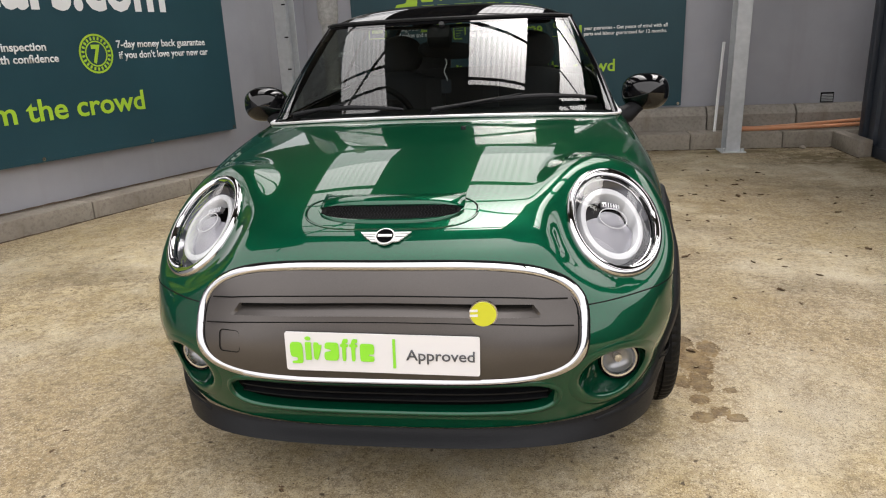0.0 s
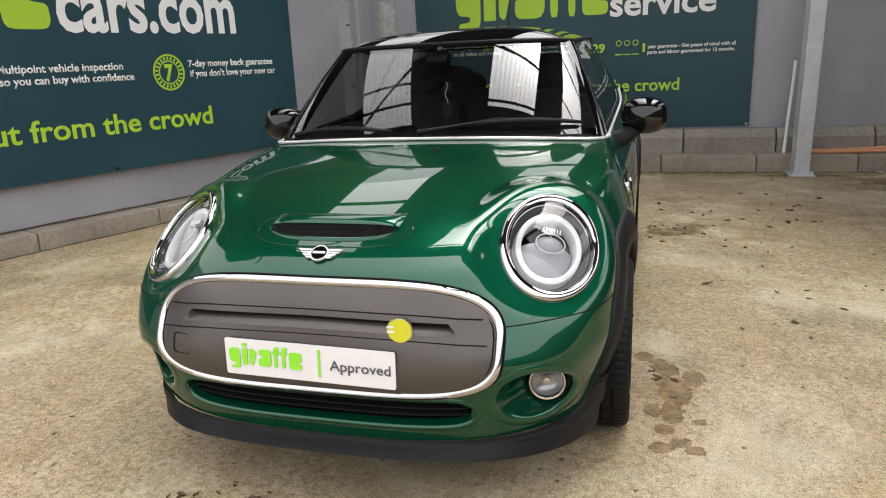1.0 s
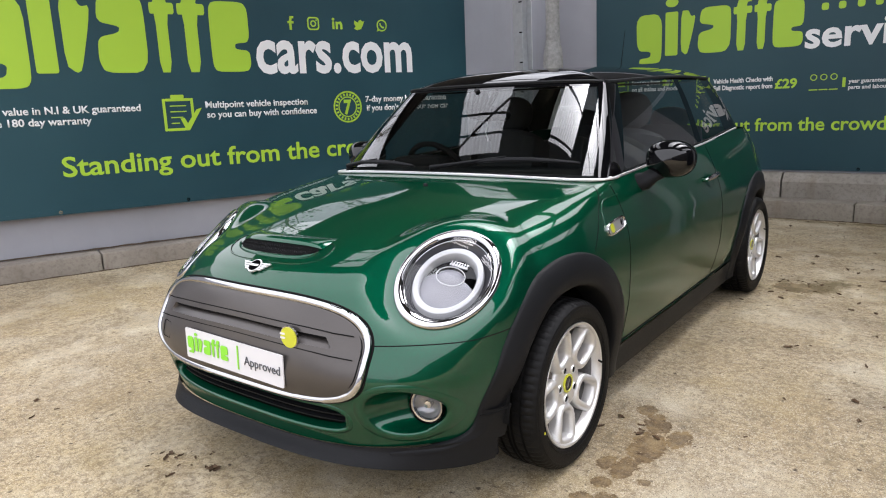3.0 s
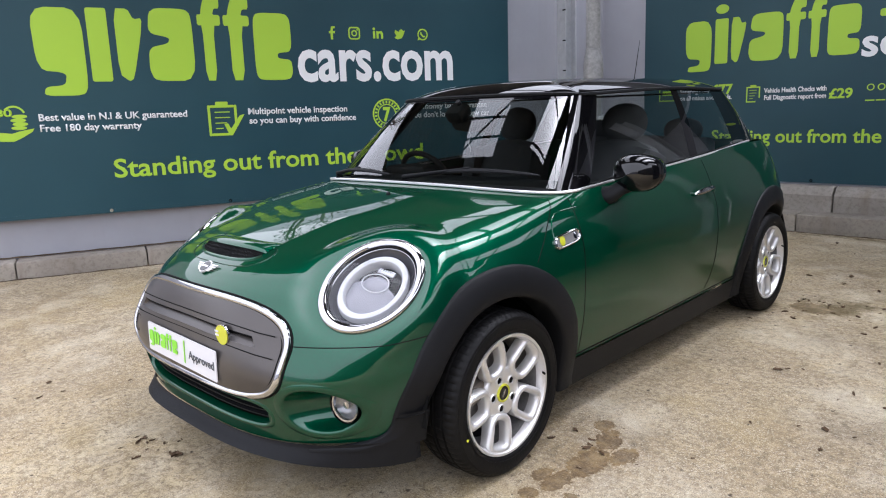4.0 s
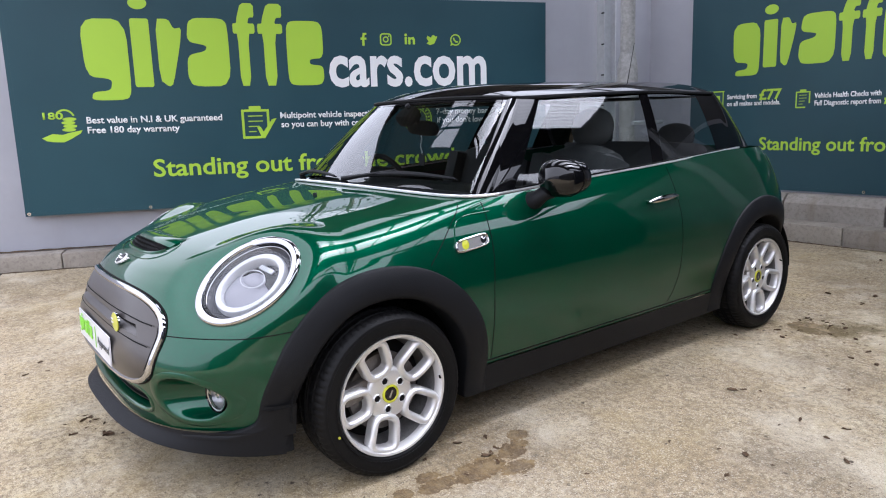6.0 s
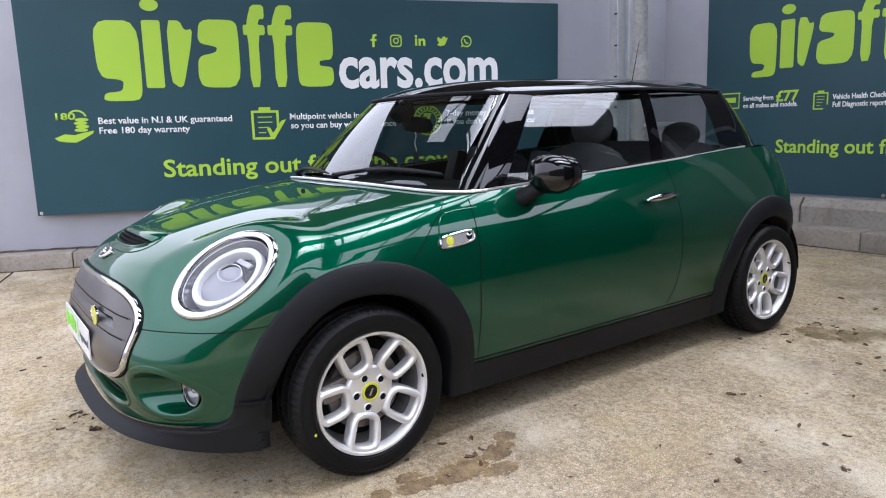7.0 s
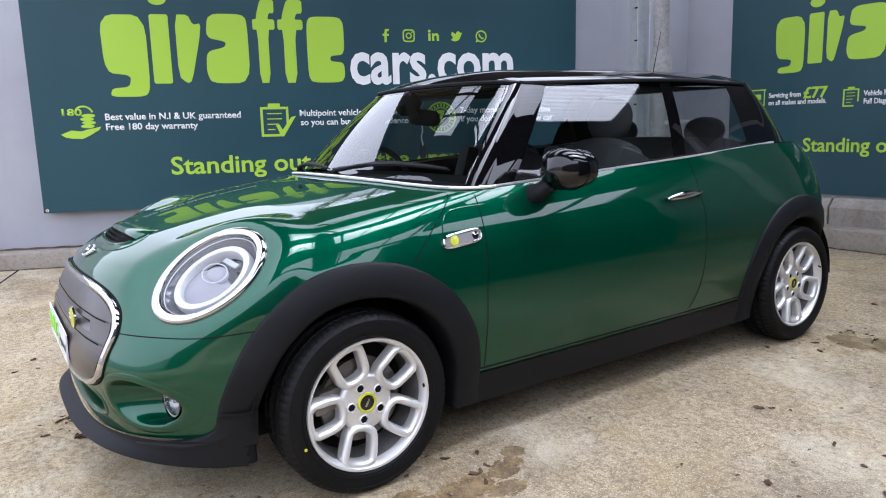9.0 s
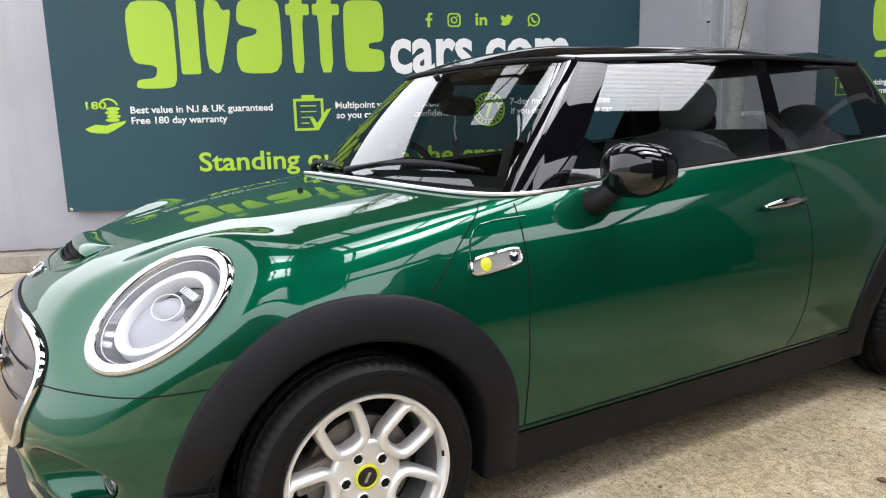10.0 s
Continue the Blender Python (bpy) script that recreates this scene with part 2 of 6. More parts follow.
GREYPANEL = speckled("grey_satin_panel", (0.062, 0.056, 0.053), (0.090, 0.082, 0.077), 0.30, 500, 0.0, 0.55)
RUBBER = speckled("tyre_rubber", (0.0035, 0.0035, 0.0038), (0.0075, 0.0074, 0.0074), 0.5, 90, 0.3, spec=0.14)
YELLOW = Mat("yellow_enamel", (0.52, 0.53, 0.02), 0.3, 0, Coat_Weight=0.6).m
LIME = Mat("lime_print", (0.36, 0.58, 0.03), 0.5).m
WHITEPRINT = Mat("white_print", (0.78, 0.79, 0.80), 0.5).m
PLATE = Mat("white_plate_plastic", (0.64, 0.64, 0.66), 0.3).m
PLATEGREEN = Mat("plate_green_print", (0.22, 0.62, 0.03), 0.4).m
GREYPRINT = Mat("dark_grey_print", (0.07, 0.075, 0.085), 0.5).m
GLASS = clear_glass("tinted_window_glass", (0.84, 0.88, 0.86), 0.095)
SCREEN = clear_glass("windscreen_glass", (0.43, 0.465, 0.455), 0.088)
PRIVACY = clear_glass("dark_rear_glass", (0.76, 0.79, 0.79), 0.075)
LENS = clear_glass("headlamp_lens", (0.97, 0.97, 0.97), 0.035)
CLOTH = speckled("charcoal_seat_cloth", (0.032, 0.033, 0.036), (0.058, 0.060, 0.064), 0.95, 400, 0.4)
INNER = speckled("cabin_plastic", (0.0045, 0.0045, 0.005), (0.009, 0.009, 0.0095), 0.7, 200, 0.2, spec=0.3)
LAMPWHITE = Mat("white_light_guide", (0.54, 0.55, 0.57), 0.16).m
LAMPGREY = Mat("lamp_reflector", (0.30, 0.305, 0.32), 0.2, 0.5).m
PROJECTOR = Mat("frosted_projector_lens", (0.235, 0.235, 0.262), 0.34, 0.0).m
BADGEGREY = Mat("badge_grey_lacquer", (0.26, 0.255, 0.25), 0.35, 0.4).m
LAMPBAND = Mat("smoked_lamp_band", (0.10, 0.10, 0.11), 0.10, 0.55).m
# silver alloy darkened in colour: shade inside the wheel is painted in
BARREL = speckled("shaded_alloy", (0.17, 0.165, 0.16), (0.29, 0.285, 0.275), 0.5, 120, 0.0, 0.6)
BRAKE = speckled("brake_iron", (0.10, 0.085, 0.075), (0.22, 0.20, 0.18), 0.5, 60, 0.1, 0.7)
CONCRETE = concrete_ground()
KERB = kerb_concrete("kerb_concrete", (0.23, 0.20, 0.165), (0.34, 0.305, 0.255))
BLOCK = kerb_concrete("block_concrete", (0.24, 0.215, 0.185), (0.36, 0.33, 0.29))
CLADDING = speckled("dark_grey_cladding", (0.045, 0.047, 0.05), (0.07, 0.072, 0.075), 0.6, 6, 0.0, 0.0, 0.8)
WALL = painted_wall()
VINYL = vinyl()
STEEL = speckled("galvanised_steel", (0.42, 0.44, 0.46), (0.54, 0.56, 0.58), 0.5, 18, 0.05, 0.35, 3.0)
ROOFSTEEL = speckled("grey_roof_sheet", (0.022, 0.0225, 0.024), (0.034, 0.0345, 0.036), 0.75, 12, 0.0, 0.0, 0.6)
PIPE = speckled("peeling_grey_pipe_paint", (0.40, 0.40, 0.39), (0.20, 0.20, 0.20), 0.7, 28, 0.5)
NAVY = speckled("navy_steel_paint", (0.018, 0.024, 0.034), (0.030, 0.037, 0.050), 0.5, 20, 0.05)
ORANGE = speckled("orange_plastic_duct", (0.60, 0.24, 0.11), (0.52, 0.27, 0.15), 0.5, 30)
SILT = speckled("brown_silt", (0.035, 0.024, 0.014), (0.09, 0.06, 0.035), 0.95, 90, 0.6)
LEAF = speckled("dead_leaf", (0.045, 0.026, 0.013), (0.12, 0.07, 0.032), 0.9, 60)
BARK = speckled("grey_bark", (0.06, 0.05, 0.04), (0.12, 0.10, 0.08), 0.9, 30, 0.4)
FOLIAGE = speckled("tree_leaves", (0.03, 0.06, 0.018), (0.06, 0.10, 0.03), 0.7, 8)
ROOFLIGHT = rooflight_sheet()


# mesh helpers -----------------------------------------------------------------
def part(name, bm, material, parent=None, label="", smooth=True, angle=40):
    me = bpy.data.meshes.new(name)
    bmesh.ops.recalc_face_normals(bm, faces=bm.faces)
    bm.to_mesh(me)
    bm.free()
    if smooth:
        me.polygons.foreach_set("use_smooth", [True] * len(me.polygons))
        me.set_sharp_from_angle(angle=radians(angle))
    me.materials.append(material)
    ob = new(name, me)
    if parent is not None:
        ob.parent = parent
    if label:
        ob["label"] = label
    return ob


def empty(name, at=(0, 0, 0), parent=None, **tags):
    ob = new(name)
    ob.empty_display_size = 0.1
    ob.location = at
    if parent is not None:
        ob.parent = parent
    return tagged(ob, **tags)


def box(bm, lo, hi, bevel=0.0, m=None, seg=2):
    v = [bm.verts.new((x, y, z)) for x in (lo[0], hi[0]) for y in (lo[1], hi[1]) for z in (lo[2], hi[2])]
    f = [bm.faces.new([v[i] for i in q]) for q in ((0, 1, 3, 2), (4, 6, 7, 5), (0, 4, 5, 1), (2, 3, 7, 6), (0, 2, 6, 4), (1, 5, 7, 3))]
    geom = list(v)
    if bevel:
        edges = {e for q in f for e in q.edges}
        r = bmesh.ops.bevel(bm, geom=list(edges), offset=bevel, segments=seg, affect="EDGES", profile=0.5)
        geom = list({w for q in r["faces"] for w in q.verts} | {w for w in v if w.is_valid})
    if m is not None:
        bmesh.ops.transform(bm, matrix=m, verts=geom)
    return bm


def boxed(lo, hi, bevel=0.0, m=None, seg=2):
    return box(bmesh.new(), lo, hi, bevel, m, seg)


def grid(rows, bm=None, close_u=False, close_v=False):
    """Quads over rows of points."""
    bm = bm or bmesh.new()
    vs = [[bm.verts.new(p) for p in row] for row in rows]
    nu, nv = len(vs), len(vs[0])
    for i in range(nu if close_u else nu - 1):
        for j in range(nv if close_v else nv - 1):
            q = [vs[i][j], vs[(i + 1) % nu][j], vs[(i + 1) % nu][(j + 1) % nv], vs[i][(j + 1) % nv]]
            if len(set(q)) == 4:
                bm.faces.new(q)
    return bm


def tube(path, r, sides=8, closed=False, bm=None, flat=1.0, caps=True):
    """A round bar along a path; r: one radius or one a point; flat squashes it across the path's sideways axis."""
    pts = [Vector(p) for p in path]
    n = len(pts)
    rs = r if isinstance(r, (list, tuple)) else [r] * n
    rows = []
    up = None
    for i, p in enumerate(pts):
        a = pts[(i - 1) % n] if (closed or i) else p
        b = pts[(i + 1) % n] if (closed or i < n - 1) else p
        t = (b - a).normalized()
        if up is None:
            up = t.orthogonal().normalized()
        up = (up - t * up.dot(t)).normalized()
        side = t.cross(up)
        rows.append([p + rs[i] * (math.cos(k) * up + flat * math.sin(k) * side) for k in [2 * math.pi * j / sides for j in range(sides)]])
    bm = grid(rows, bm, closed, True)
    if caps and not closed:
        bm.verts.ensure_lookup_table()
        vs = bm.verts[-n * sides:]
        bm.faces.new(vs[:sides]), bm.faces.new(vs[-sides:])
    return bm


def lathe(profile, seg=48, bm=None, m=None, closed=False):
    """Turns (r, h) points round the x axis: h runs along x."""
    rows = [[(h, r * math.cos(2 * math.pi * k / seg), r * math.sin(2 * math.pi * k / seg)) for k in range(seg)] for r, h in profile]
    bm2 = grid(rows, None, closed, True)
    if m is not None:
        bmesh.ops.transform(bm2, matrix=m, verts=bm2.verts)
    if bm is None:
        return bm2
    me = bpy.data.meshes.new("tmp")
    bm2.to_mesh(me)
    bm.from_mesh(me)
    bm2.free()
    bpy.data.meshes.remove(me)
    return bm


def outline_slab(pts, depth, m=None, bm=None):
    """A flat shape from its outline, with thickness along local z."""
    bm = bm or bmesh.new()
    lo = [bm.verts.new((x, y, 0)) for x, y in pts]
    hi = [bm.verts.new((x, y, depth)) for x, y in pts]
    n = len(pts)
    bm.faces.new(hi), bm.faces.new(lo[::-1])
    for i in range(n):
        bm.faces.new((lo[i], lo[(i + 1) % n], hi[(i + 1) % n], hi[i]))
    if m is not None:
        bmesh.ops.transform(bm, matrix=m, verts=lo + hi)
    return bm


def rounded(x0, x1, y0, y1, r, seg=5):
    r = min(r, (x1 - x0) / 2 - 1e-4, (y1 - y0) / 2 - 1e-4)
    out = []
    for cx, cy, a in ((x1 - r, y0 + r, -90), (x1 - r, y1 - r, 0), (x0 + r, y1 - r, 90), (x0 + r, y0 + r, 180)):
        out += [(cx + r * math.cos(radians(a + 90 * k / seg)), cy + r * math.sin(radians(a + 90 * k / seg))) for k in range(seg + 1)]
    return out


def disc_outline(cx, cy, r, n=28, ry=None):
    return [(cx + r * math.cos(2 * math.pi * k / n), cy + (ry or r) * math.sin(2 * math.pi * k / n)) for k in range(n)]


def ring_slab(cx, cy, r0, r1, depth, m=None, bm=None, n=36):
    rows = []
    for r, z in ((r0, 0), (r0, depth), (r1, depth), (r1, 0)):
        rows.append([(cx + r * math.cos(2 * math.pi * k / n), cy + r * math.sin(2 * math.pi * k / n), z) for k in range(n)])
    b = grid(rows, None, True, True)
    if m is not None:
        bmesh.ops.transform(b, matrix=m, verts=b.verts)
    return b


def lettering(name, words, x0, x1, base, cap, frame_m, material, parent, weight=0.012, depth=0.0015, lift=0.0015):
    """Words set between x0 and x1 on a base line, with capitals of that height."""
    cu = bpy.data.curves.new(name, "FONT")
    cu.body, cu.size, cu.offset, cu.resolution_u = words, 1.0, weight, 3
    tmp = new("tmp", cu)
    bpy.context.view_layer.update()
    me = bpy.data.meshes.new_from_object(tmp.evaluated_get(bpy.context.evaluated_depsgraph_get()))
    bpy.data.objects.remove(tmp)
    bpy.data.curves.remove(cu)
    bm = bmesh.new()
    bm.from_mesh(me)
    bpy.data.meshes.remove(me)
    xs = [v.co.x for v in bm.verts]
    k, sc = (x1 - x0) / (max(xs) - min(xs)), cap / 0.73
    for v in bm.verts:
        v.co = Vector(((v.co.x - min(xs)) * k + x0, v.co.y * sc + base, lift))
    ext = bmesh.ops.extrude_face_region(bm, geom=bm.faces[:])
    for v in [g for g in ext["geom"] if isinstance(g, bmesh.types.BMVert)]:
        v.co.z += depth
    bmesh.ops.transform(bm, matrix=frame_m, verts=bm.verts)
    if cap < 0.08:
        return tagged(part(name, bm, material, parent, smooth=False), kind="stuff")
    # large words: each letter a part of its own
    inv = frame_m.inverted()
    left, groups = set(bm.verts), []
    while left:
        todo = [left.pop()]
        isle = set(todo)
        while todo:
            for e in todo.pop().link_edges:
                for w in e.verts:
                    if w in left:
                        left.discard(w), isle.add(w), todo.append(w)
        span = [(inv @ v.co).x for v in isle]
        groups.append([min(span), max(span), isle])
    groups.sort(key=lambda q: q[0])
    letters = []
    for g in groups:
        if letters and g[0] < letters[-1][1] - 0.3 * (g[1] - g[0]):
            letters[-1][1], letters[-1][2] = max(letters[-1][1], g[1]), letters[-1][2] | g[2]
        else:
            letters.append(g)
    for _, _, isle in letters:
        one = bmesh.new()
        at = {v: one.verts.new(v.co) for v in isle}
        for f in bm.faces:
            if f.verts[0] in isle:
                one.faces.new([at[v] for v in f.verts])
        part("letter", one, material, parent, smooth=False)
    bm.free()


def spline(xs, ys, x):
    """Smooth monotone interpolation of a table."""
    n = len(xs)
    d = [(ys[i + 1] - ys[i]) / (xs[i + 1] - xs[i]) for i in range(n - 1)]
    t = [d[0]] + [0.0 if d[i - 1] * d[i] <= 0 else 2 * d[i - 1] * d[i] / (d[i - 1] + d[i]) for i in range(1, n - 1)] + [d[-1]]
    x = min(max(x, xs[0]), xs[-1])
    i = max(0, min(n - 2, sum(1 for q in xs[1:] if q < x)))
    h = xs[i + 1] - xs[i]
    s = (x - xs[i]) / h
    return ((1 + 2 * s) * (1 - s) ** 2 * ys[i] + s * (1 - s) ** 2 * h * t[i] + s * s * (3 - 2 * s) * ys[i + 1] + s * s * (s - 1) * h * t[i + 1])

# the setting --------------------------------------------------------------------
WALL_A, WALL_D = Vector((-4.044, 0.07, 0)), Vector((0.3387, 0.9409, 0)).normalized()
WALL_N = Vector((WALL_D.y, -WALL_D.x, 0))
BACK_Y, ROOF_Z, SIDE_TOP = 5.515, 4.0, 2.46


def roof_z(y):
    """The canopy falls towards the rear wall."""
    return 4.08 - 0.16 * y


def along(s, off, z=0.0):
    """A point by its run along the side wall, its distance from it and its height."""
    p = WALL_A + WALL_D * s + WALL_N * off
    return Vector((p.x, p.y, z))


def ground_z(x, y):
    """The yard rises a little towards the side wall's near end."""
    d = Vector((x, y, 0)) - WALL_A
    off, s = d.dot(WALL_N), max(-3.0, min(5.4, d.dot(WALL_D)))
    return max(0.0, min(1.0, 1 - off / 2.2)) * (0.068 - 0.018 * s)


def make_ground():
    near = [-7 + 0.25 * i for i in range(65)]
    xs = [-400, -150, -60, -25, -12] + near + [12, 25, 60, 150, 400]
    part("ground", grid([[(x, y, ground_z(x, y)) for y in xs] for x in xs]), CONCRETE)
    g = bpy.data.objects["ground"]
    tagged(g, "worn tan concrete yard with exposed aggregate and stains", "ground", kind="structure")


def make_walls():
    side = bmesh.new()
    a, b = -5.0, 6.6
    m = Matrix(((WALL_D.x, WALL_N.x, 0, WALL_A.x), (WALL_D.y, WALL_N.y, 0, WALL_A.y), (0, 0, 1, 0), (0, 0, 0, 1)))
    box(side, (a, -0.33, -0.2), (b, -0.08, SIDE_TOP), 0.004, m)
    tagged(part("wall_side", side, WALL), "grey painted rendered wall behind the banner", "wall", kind="structure")
    rear = boxed((-2.6, BACK_Y + 0.02, -0.2), (9.0, BACK_Y + 0.27, 2.62), 0.004)
    # unseen top of the wall, added dark so the car's glass mirrors less light
    upper = boxed((-2.6, BACK_Y + 0.02, 2.62), (9.0, BACK_Y + 0.27, roof_z(BACK_Y) - 0.04), 0.004)
    tagged(part("wall_rear_cladding", upper, CLADDING), "unseen dark grey upper part of the rear wall, added to darken reflections", "wall", kind="structure")
    tagged(part("wall_rear", rear, WALL), "grey painted rendered wall above a concrete plinth", "wall", kind="structure")
    far = boxed((9.0, -18.2, -0.2), (9.25, BACK_Y + 0.27, ROOF_Z), 0.004)
    tagged(part("wall_yard_end", far, CLADDING), "plain dark grey clad wall closing the yard", "wall", kind="structure")
    front = boxed((-14.0, -18.2, -0.2), (9.0, -17.95, 3.4), 0.004)
    tagged(part("wall_yard_front", front, WALL), "plain grey boundary wall of the yard", "wall", kind="structure")
    return m


SIDE_M = make_walls()
make_ground()


def kerb_row(name, parent_label, pieces, material, m=None):
    """A row of kerb stones, each a piece of its own."""
    root = tagged(empty(name), parent_label, "kerb", kind="structure")
    for lo, hi, tilt in pieces:
        bm = boxed((0, 0, 0), [h - l for h, l in zip(hi, lo)], 0.012)
        ob = part("kerb_stone", bm, material, root)
        ob.matrix_basis = (m or Matrix()) @ pose(*lo, 0, tilt, 0)
    return root


def make_kerbs():
    stones = []
    for k in range(-5, 6):
        s0, s1 = -0.32 + 0.985 * k, -0.32 + 0.985 * (k + 1) - 0.008
        z = 0.068 - 0.018 * max(-3.0, min(5.4, (s0 + s1) / 2))
        stones.append(((s0, -0.08, z - 0.12), (s1, 0.15, z + 0.142), 1.0))
    kerb_row("side_kerb", "weathered concrete kerb along the grey wall", stones, KERB, SIDE_M)
    low = [((-1.65 + 0.905 * k, 5.125, -0.12), (-1.65 + 0.905 * (k + 1) - 0.008, 5.37, 0.165), 0) for k in range(-1, 7)]
    kerb_row("rear_kerb", "weathered concrete kerb at the foot of the plinth", low, KERB)
    root = tagged(empty("rear_plinth"), "chamfered concrete plinth blocks under the grey wall", "kerb", kind="structure")
    outline = [(0.0, 0.0), (0.0, 0.318), (0.006, 0.330), (0.062, 0.388), (0.072, 0.395), (BACK_Y - 5.35, 0.399), (BACK_Y - 5.35, 0.0)]
    for k in range(-1, 11):
        rows = [[(x, y, z) for y, z in outline] for x in (0.0, 0.004, 0.872, 0.876)]
        for edge in (rows[0], rows[-1]):
            edge[:] = [(x, y + 0.005 * (y < 0.1), z - 0.005 * (z > 0.1)) for x, y, z in edge]
        bm = grid(rows, None, False, True)
        bm.verts.ensure_lookup_table()
        bm.faces.new(bm.verts[:7]), bm.faces.new(bm.verts[-7:])
        part("plinth_block", bm, BLOCK, root, angle=25).location = (-1.38 + 0.89 * k, 5.37, 0.0)


make_kerbs()


def make_joints():
    """Tarred joints between the slabs of the yard."""
    for a, b, w in (((-4.42, -0.64), (2.2, -3.0), 0.016),):
        a, b = Vector(a), Vector(b)
        n = 24
        side = Vector((a.y - b.y, b.x - a.x)).normalized() * w / 2
        rows = []
        for k in range(n + 1):
            p = a.lerp(b, k / n)
            wob = 1 + 0.5 * noise.noise((p.x * 3, p.y * 3, 0))
            rows.append([(q.x, q.y, ground_z(q.x, q.y) + h) for q, h in ((p - side * wob, 0.001), (p - side * wob, 0.003), (p + side * wob, 0.003), (p + side * wob, 0.001))])
        tagged(part("slab_joint", grid(rows), DARK), "dark joint between concrete slabs", "joint", kind="structure")


make_joints()


def dirt_line():
    """Dark silt gathered where the kerb meets the wall and where it meets the yard."""
    rnd = random.Random(5)
    root = tagged(empty("silt_line"), "dark brown silt along the foot of the wall", "dirt", kind="stuff")
    for off, h in ((-0.075, None), (0.155, 0.0)):
        rows = []
        for k in range(260):
            s = -4.0 + 9.6 * k / 259
            z = 0.068 - 0.018 * max(-3.0, min(5.4, s)) + 0.142 if h is None else ground_z(along(s, off).x, along(s, off).y)
            w = 0.012 + 0.022 * abs(noise.noise((s * 2.3, off * 9, 0))) + 0.008 * rnd.random()
            t = 0.004 + 0.012 * abs(noise.noise((s * 5.1, 3 + off, 0)))
            a, b, c = along(s, off, z - 0.004), along(s, off + 0.3 * w, z + t), along(s, off + w, z - 0.004)
            rows.append([a, b, c])
        part("silt", grid(rows), SILT, root)


dirt_line()


def rear_silt():
    """Dark litter along the foot of the rear kerb and of the block beside the container."""
    root = tagged(empty("litter_line"), "dark leaf litter and silt along the rear kerb", "dirt", kind="stuff")
    for a, b, n in (((-1.2, 5.115), (3.34, 5.115), 200), ((3.33, 5.12), (3.33, 4.45), 60), ((3.455, 4.5), (3.455, 3.0), 60)):
        a, b = Vector(a), Vector(b)
        side = Vector((b.y - a.y, a.x - b.x)).normalized() * (-1 if a.x == b.x else 1)
        rows = []
        for k in range(n + 1):
            p = a.lerp(b, k / n)
            q = 3.1 * p.x + 5.7 * p.y
            w = 0.010 + 0.05 * max(0.0, noise.noise((q, 0.3, 0))) + 0.02 * abs(noise.noise((q * 6, 1.0, 0)))
            t = 0.003 + 0.014 * abs(noise.noise((q * 3, 2.0, 0)))
            rows.append([(p.x, p.y, -0.003), (p.x + side.x * w * 0.4, p.y + side.y * w * 0.4, t), (p.x + side.x * w, p.y + side.y * w, -0.003)])
        part("silt", grid(rows), SILT, root)


rear_silt()


def h_column(name, x, y, wide, deep, top, label):
    """A galvanised H-section post on a base plate."""
    root = tagged(empty(name, (x, y, 0)), label, "column", kind="structure")
    bm = bmesh.new()
    h = wide / 2
    box(bm, (-h, -deep / 2, 0.012), (h, -deep / 2 + 0.012, top), 0.002)
    box(bm, (-h, deep / 2 - 0.012, 0.012), (h, deep / 2, top), 0.002)
    box(bm, (-0.005, -deep / 2 + 0.012, 0.012), (0.005, deep / 2 - 0.012, top))
    part("post", bm, STEEL, root, smooth=False)
    part("base_plate", boxed((-h - 0.05, -deep / 2 - 0.05, 0), (h + 0.05, deep / 2 + 0.05, 0.014), 0.003), STEEL, root)
    for sx in (-1, 1):
        for sy in (-1, 1):
            part("bolt", lathe([(0.0, 0.03), (0.014, 0.03), (0.014, 0.0)], 6, m=pose(sx * (h + 0.02), sy * (deep / 2 + 0.02), 0.014, 0, -90, 0)), STEEL, root)
    return root


right_post = h_column("column_right", 2.340, 5.02, 0.135, 0.20, 3.11, "pale galvanised steel column on a bolted base plate")
left_post = h_column("column_corner", -2.091, 4.696, 0.15, 0.14, 3.25, "pale galvanised steel column beside a downpipe")
right_post.rotation_euler, left_post.rotation_euler = (0, radians(0.6), 0), (0, 0, radians(-19.8))
for k in range(7):
    part("clip", boxed((0.040, -0.084, 0.99 + 0.307 * k), (0.080, -0.07, 1.003 + 0.307 * k), 0.002), DARK, left_post)


def downpipe():
    root = tagged(empty("downpipe", (-1.538, 4.336, 0)), "grey cast downpipe with flaking paint and a socket joint", "pipe", kind="structure")
    part("pipe_upper", tube([(0, 0, 1.72), (0, 0, 3.2)], 0.068, 28), PIPE, root)
    part("socket", lathe([(0.066, 1.785), (0.074, 1.78), (0.074, 1.745), (0.078, 1.735), (0.088, 1.70), (0.096, 1.63), (0.096, 1.46), (0.088, 1.42), (0.076, 1.40)], 28, m=pose(0, 0, 0, 0, -90, 0)), PIPE, root)
    part("pipe_lower", tube([(0, 0, 0), (0, 0, 1.5)], 0.074, 28), PIPE, root)
    for z in (1.1, 2.9):
        part("bracket", boxed((-0.09, -0.02, z), (0.09, 0.45, z + 0.035), 0.004), STEEL, root)
    return root


downpipe()


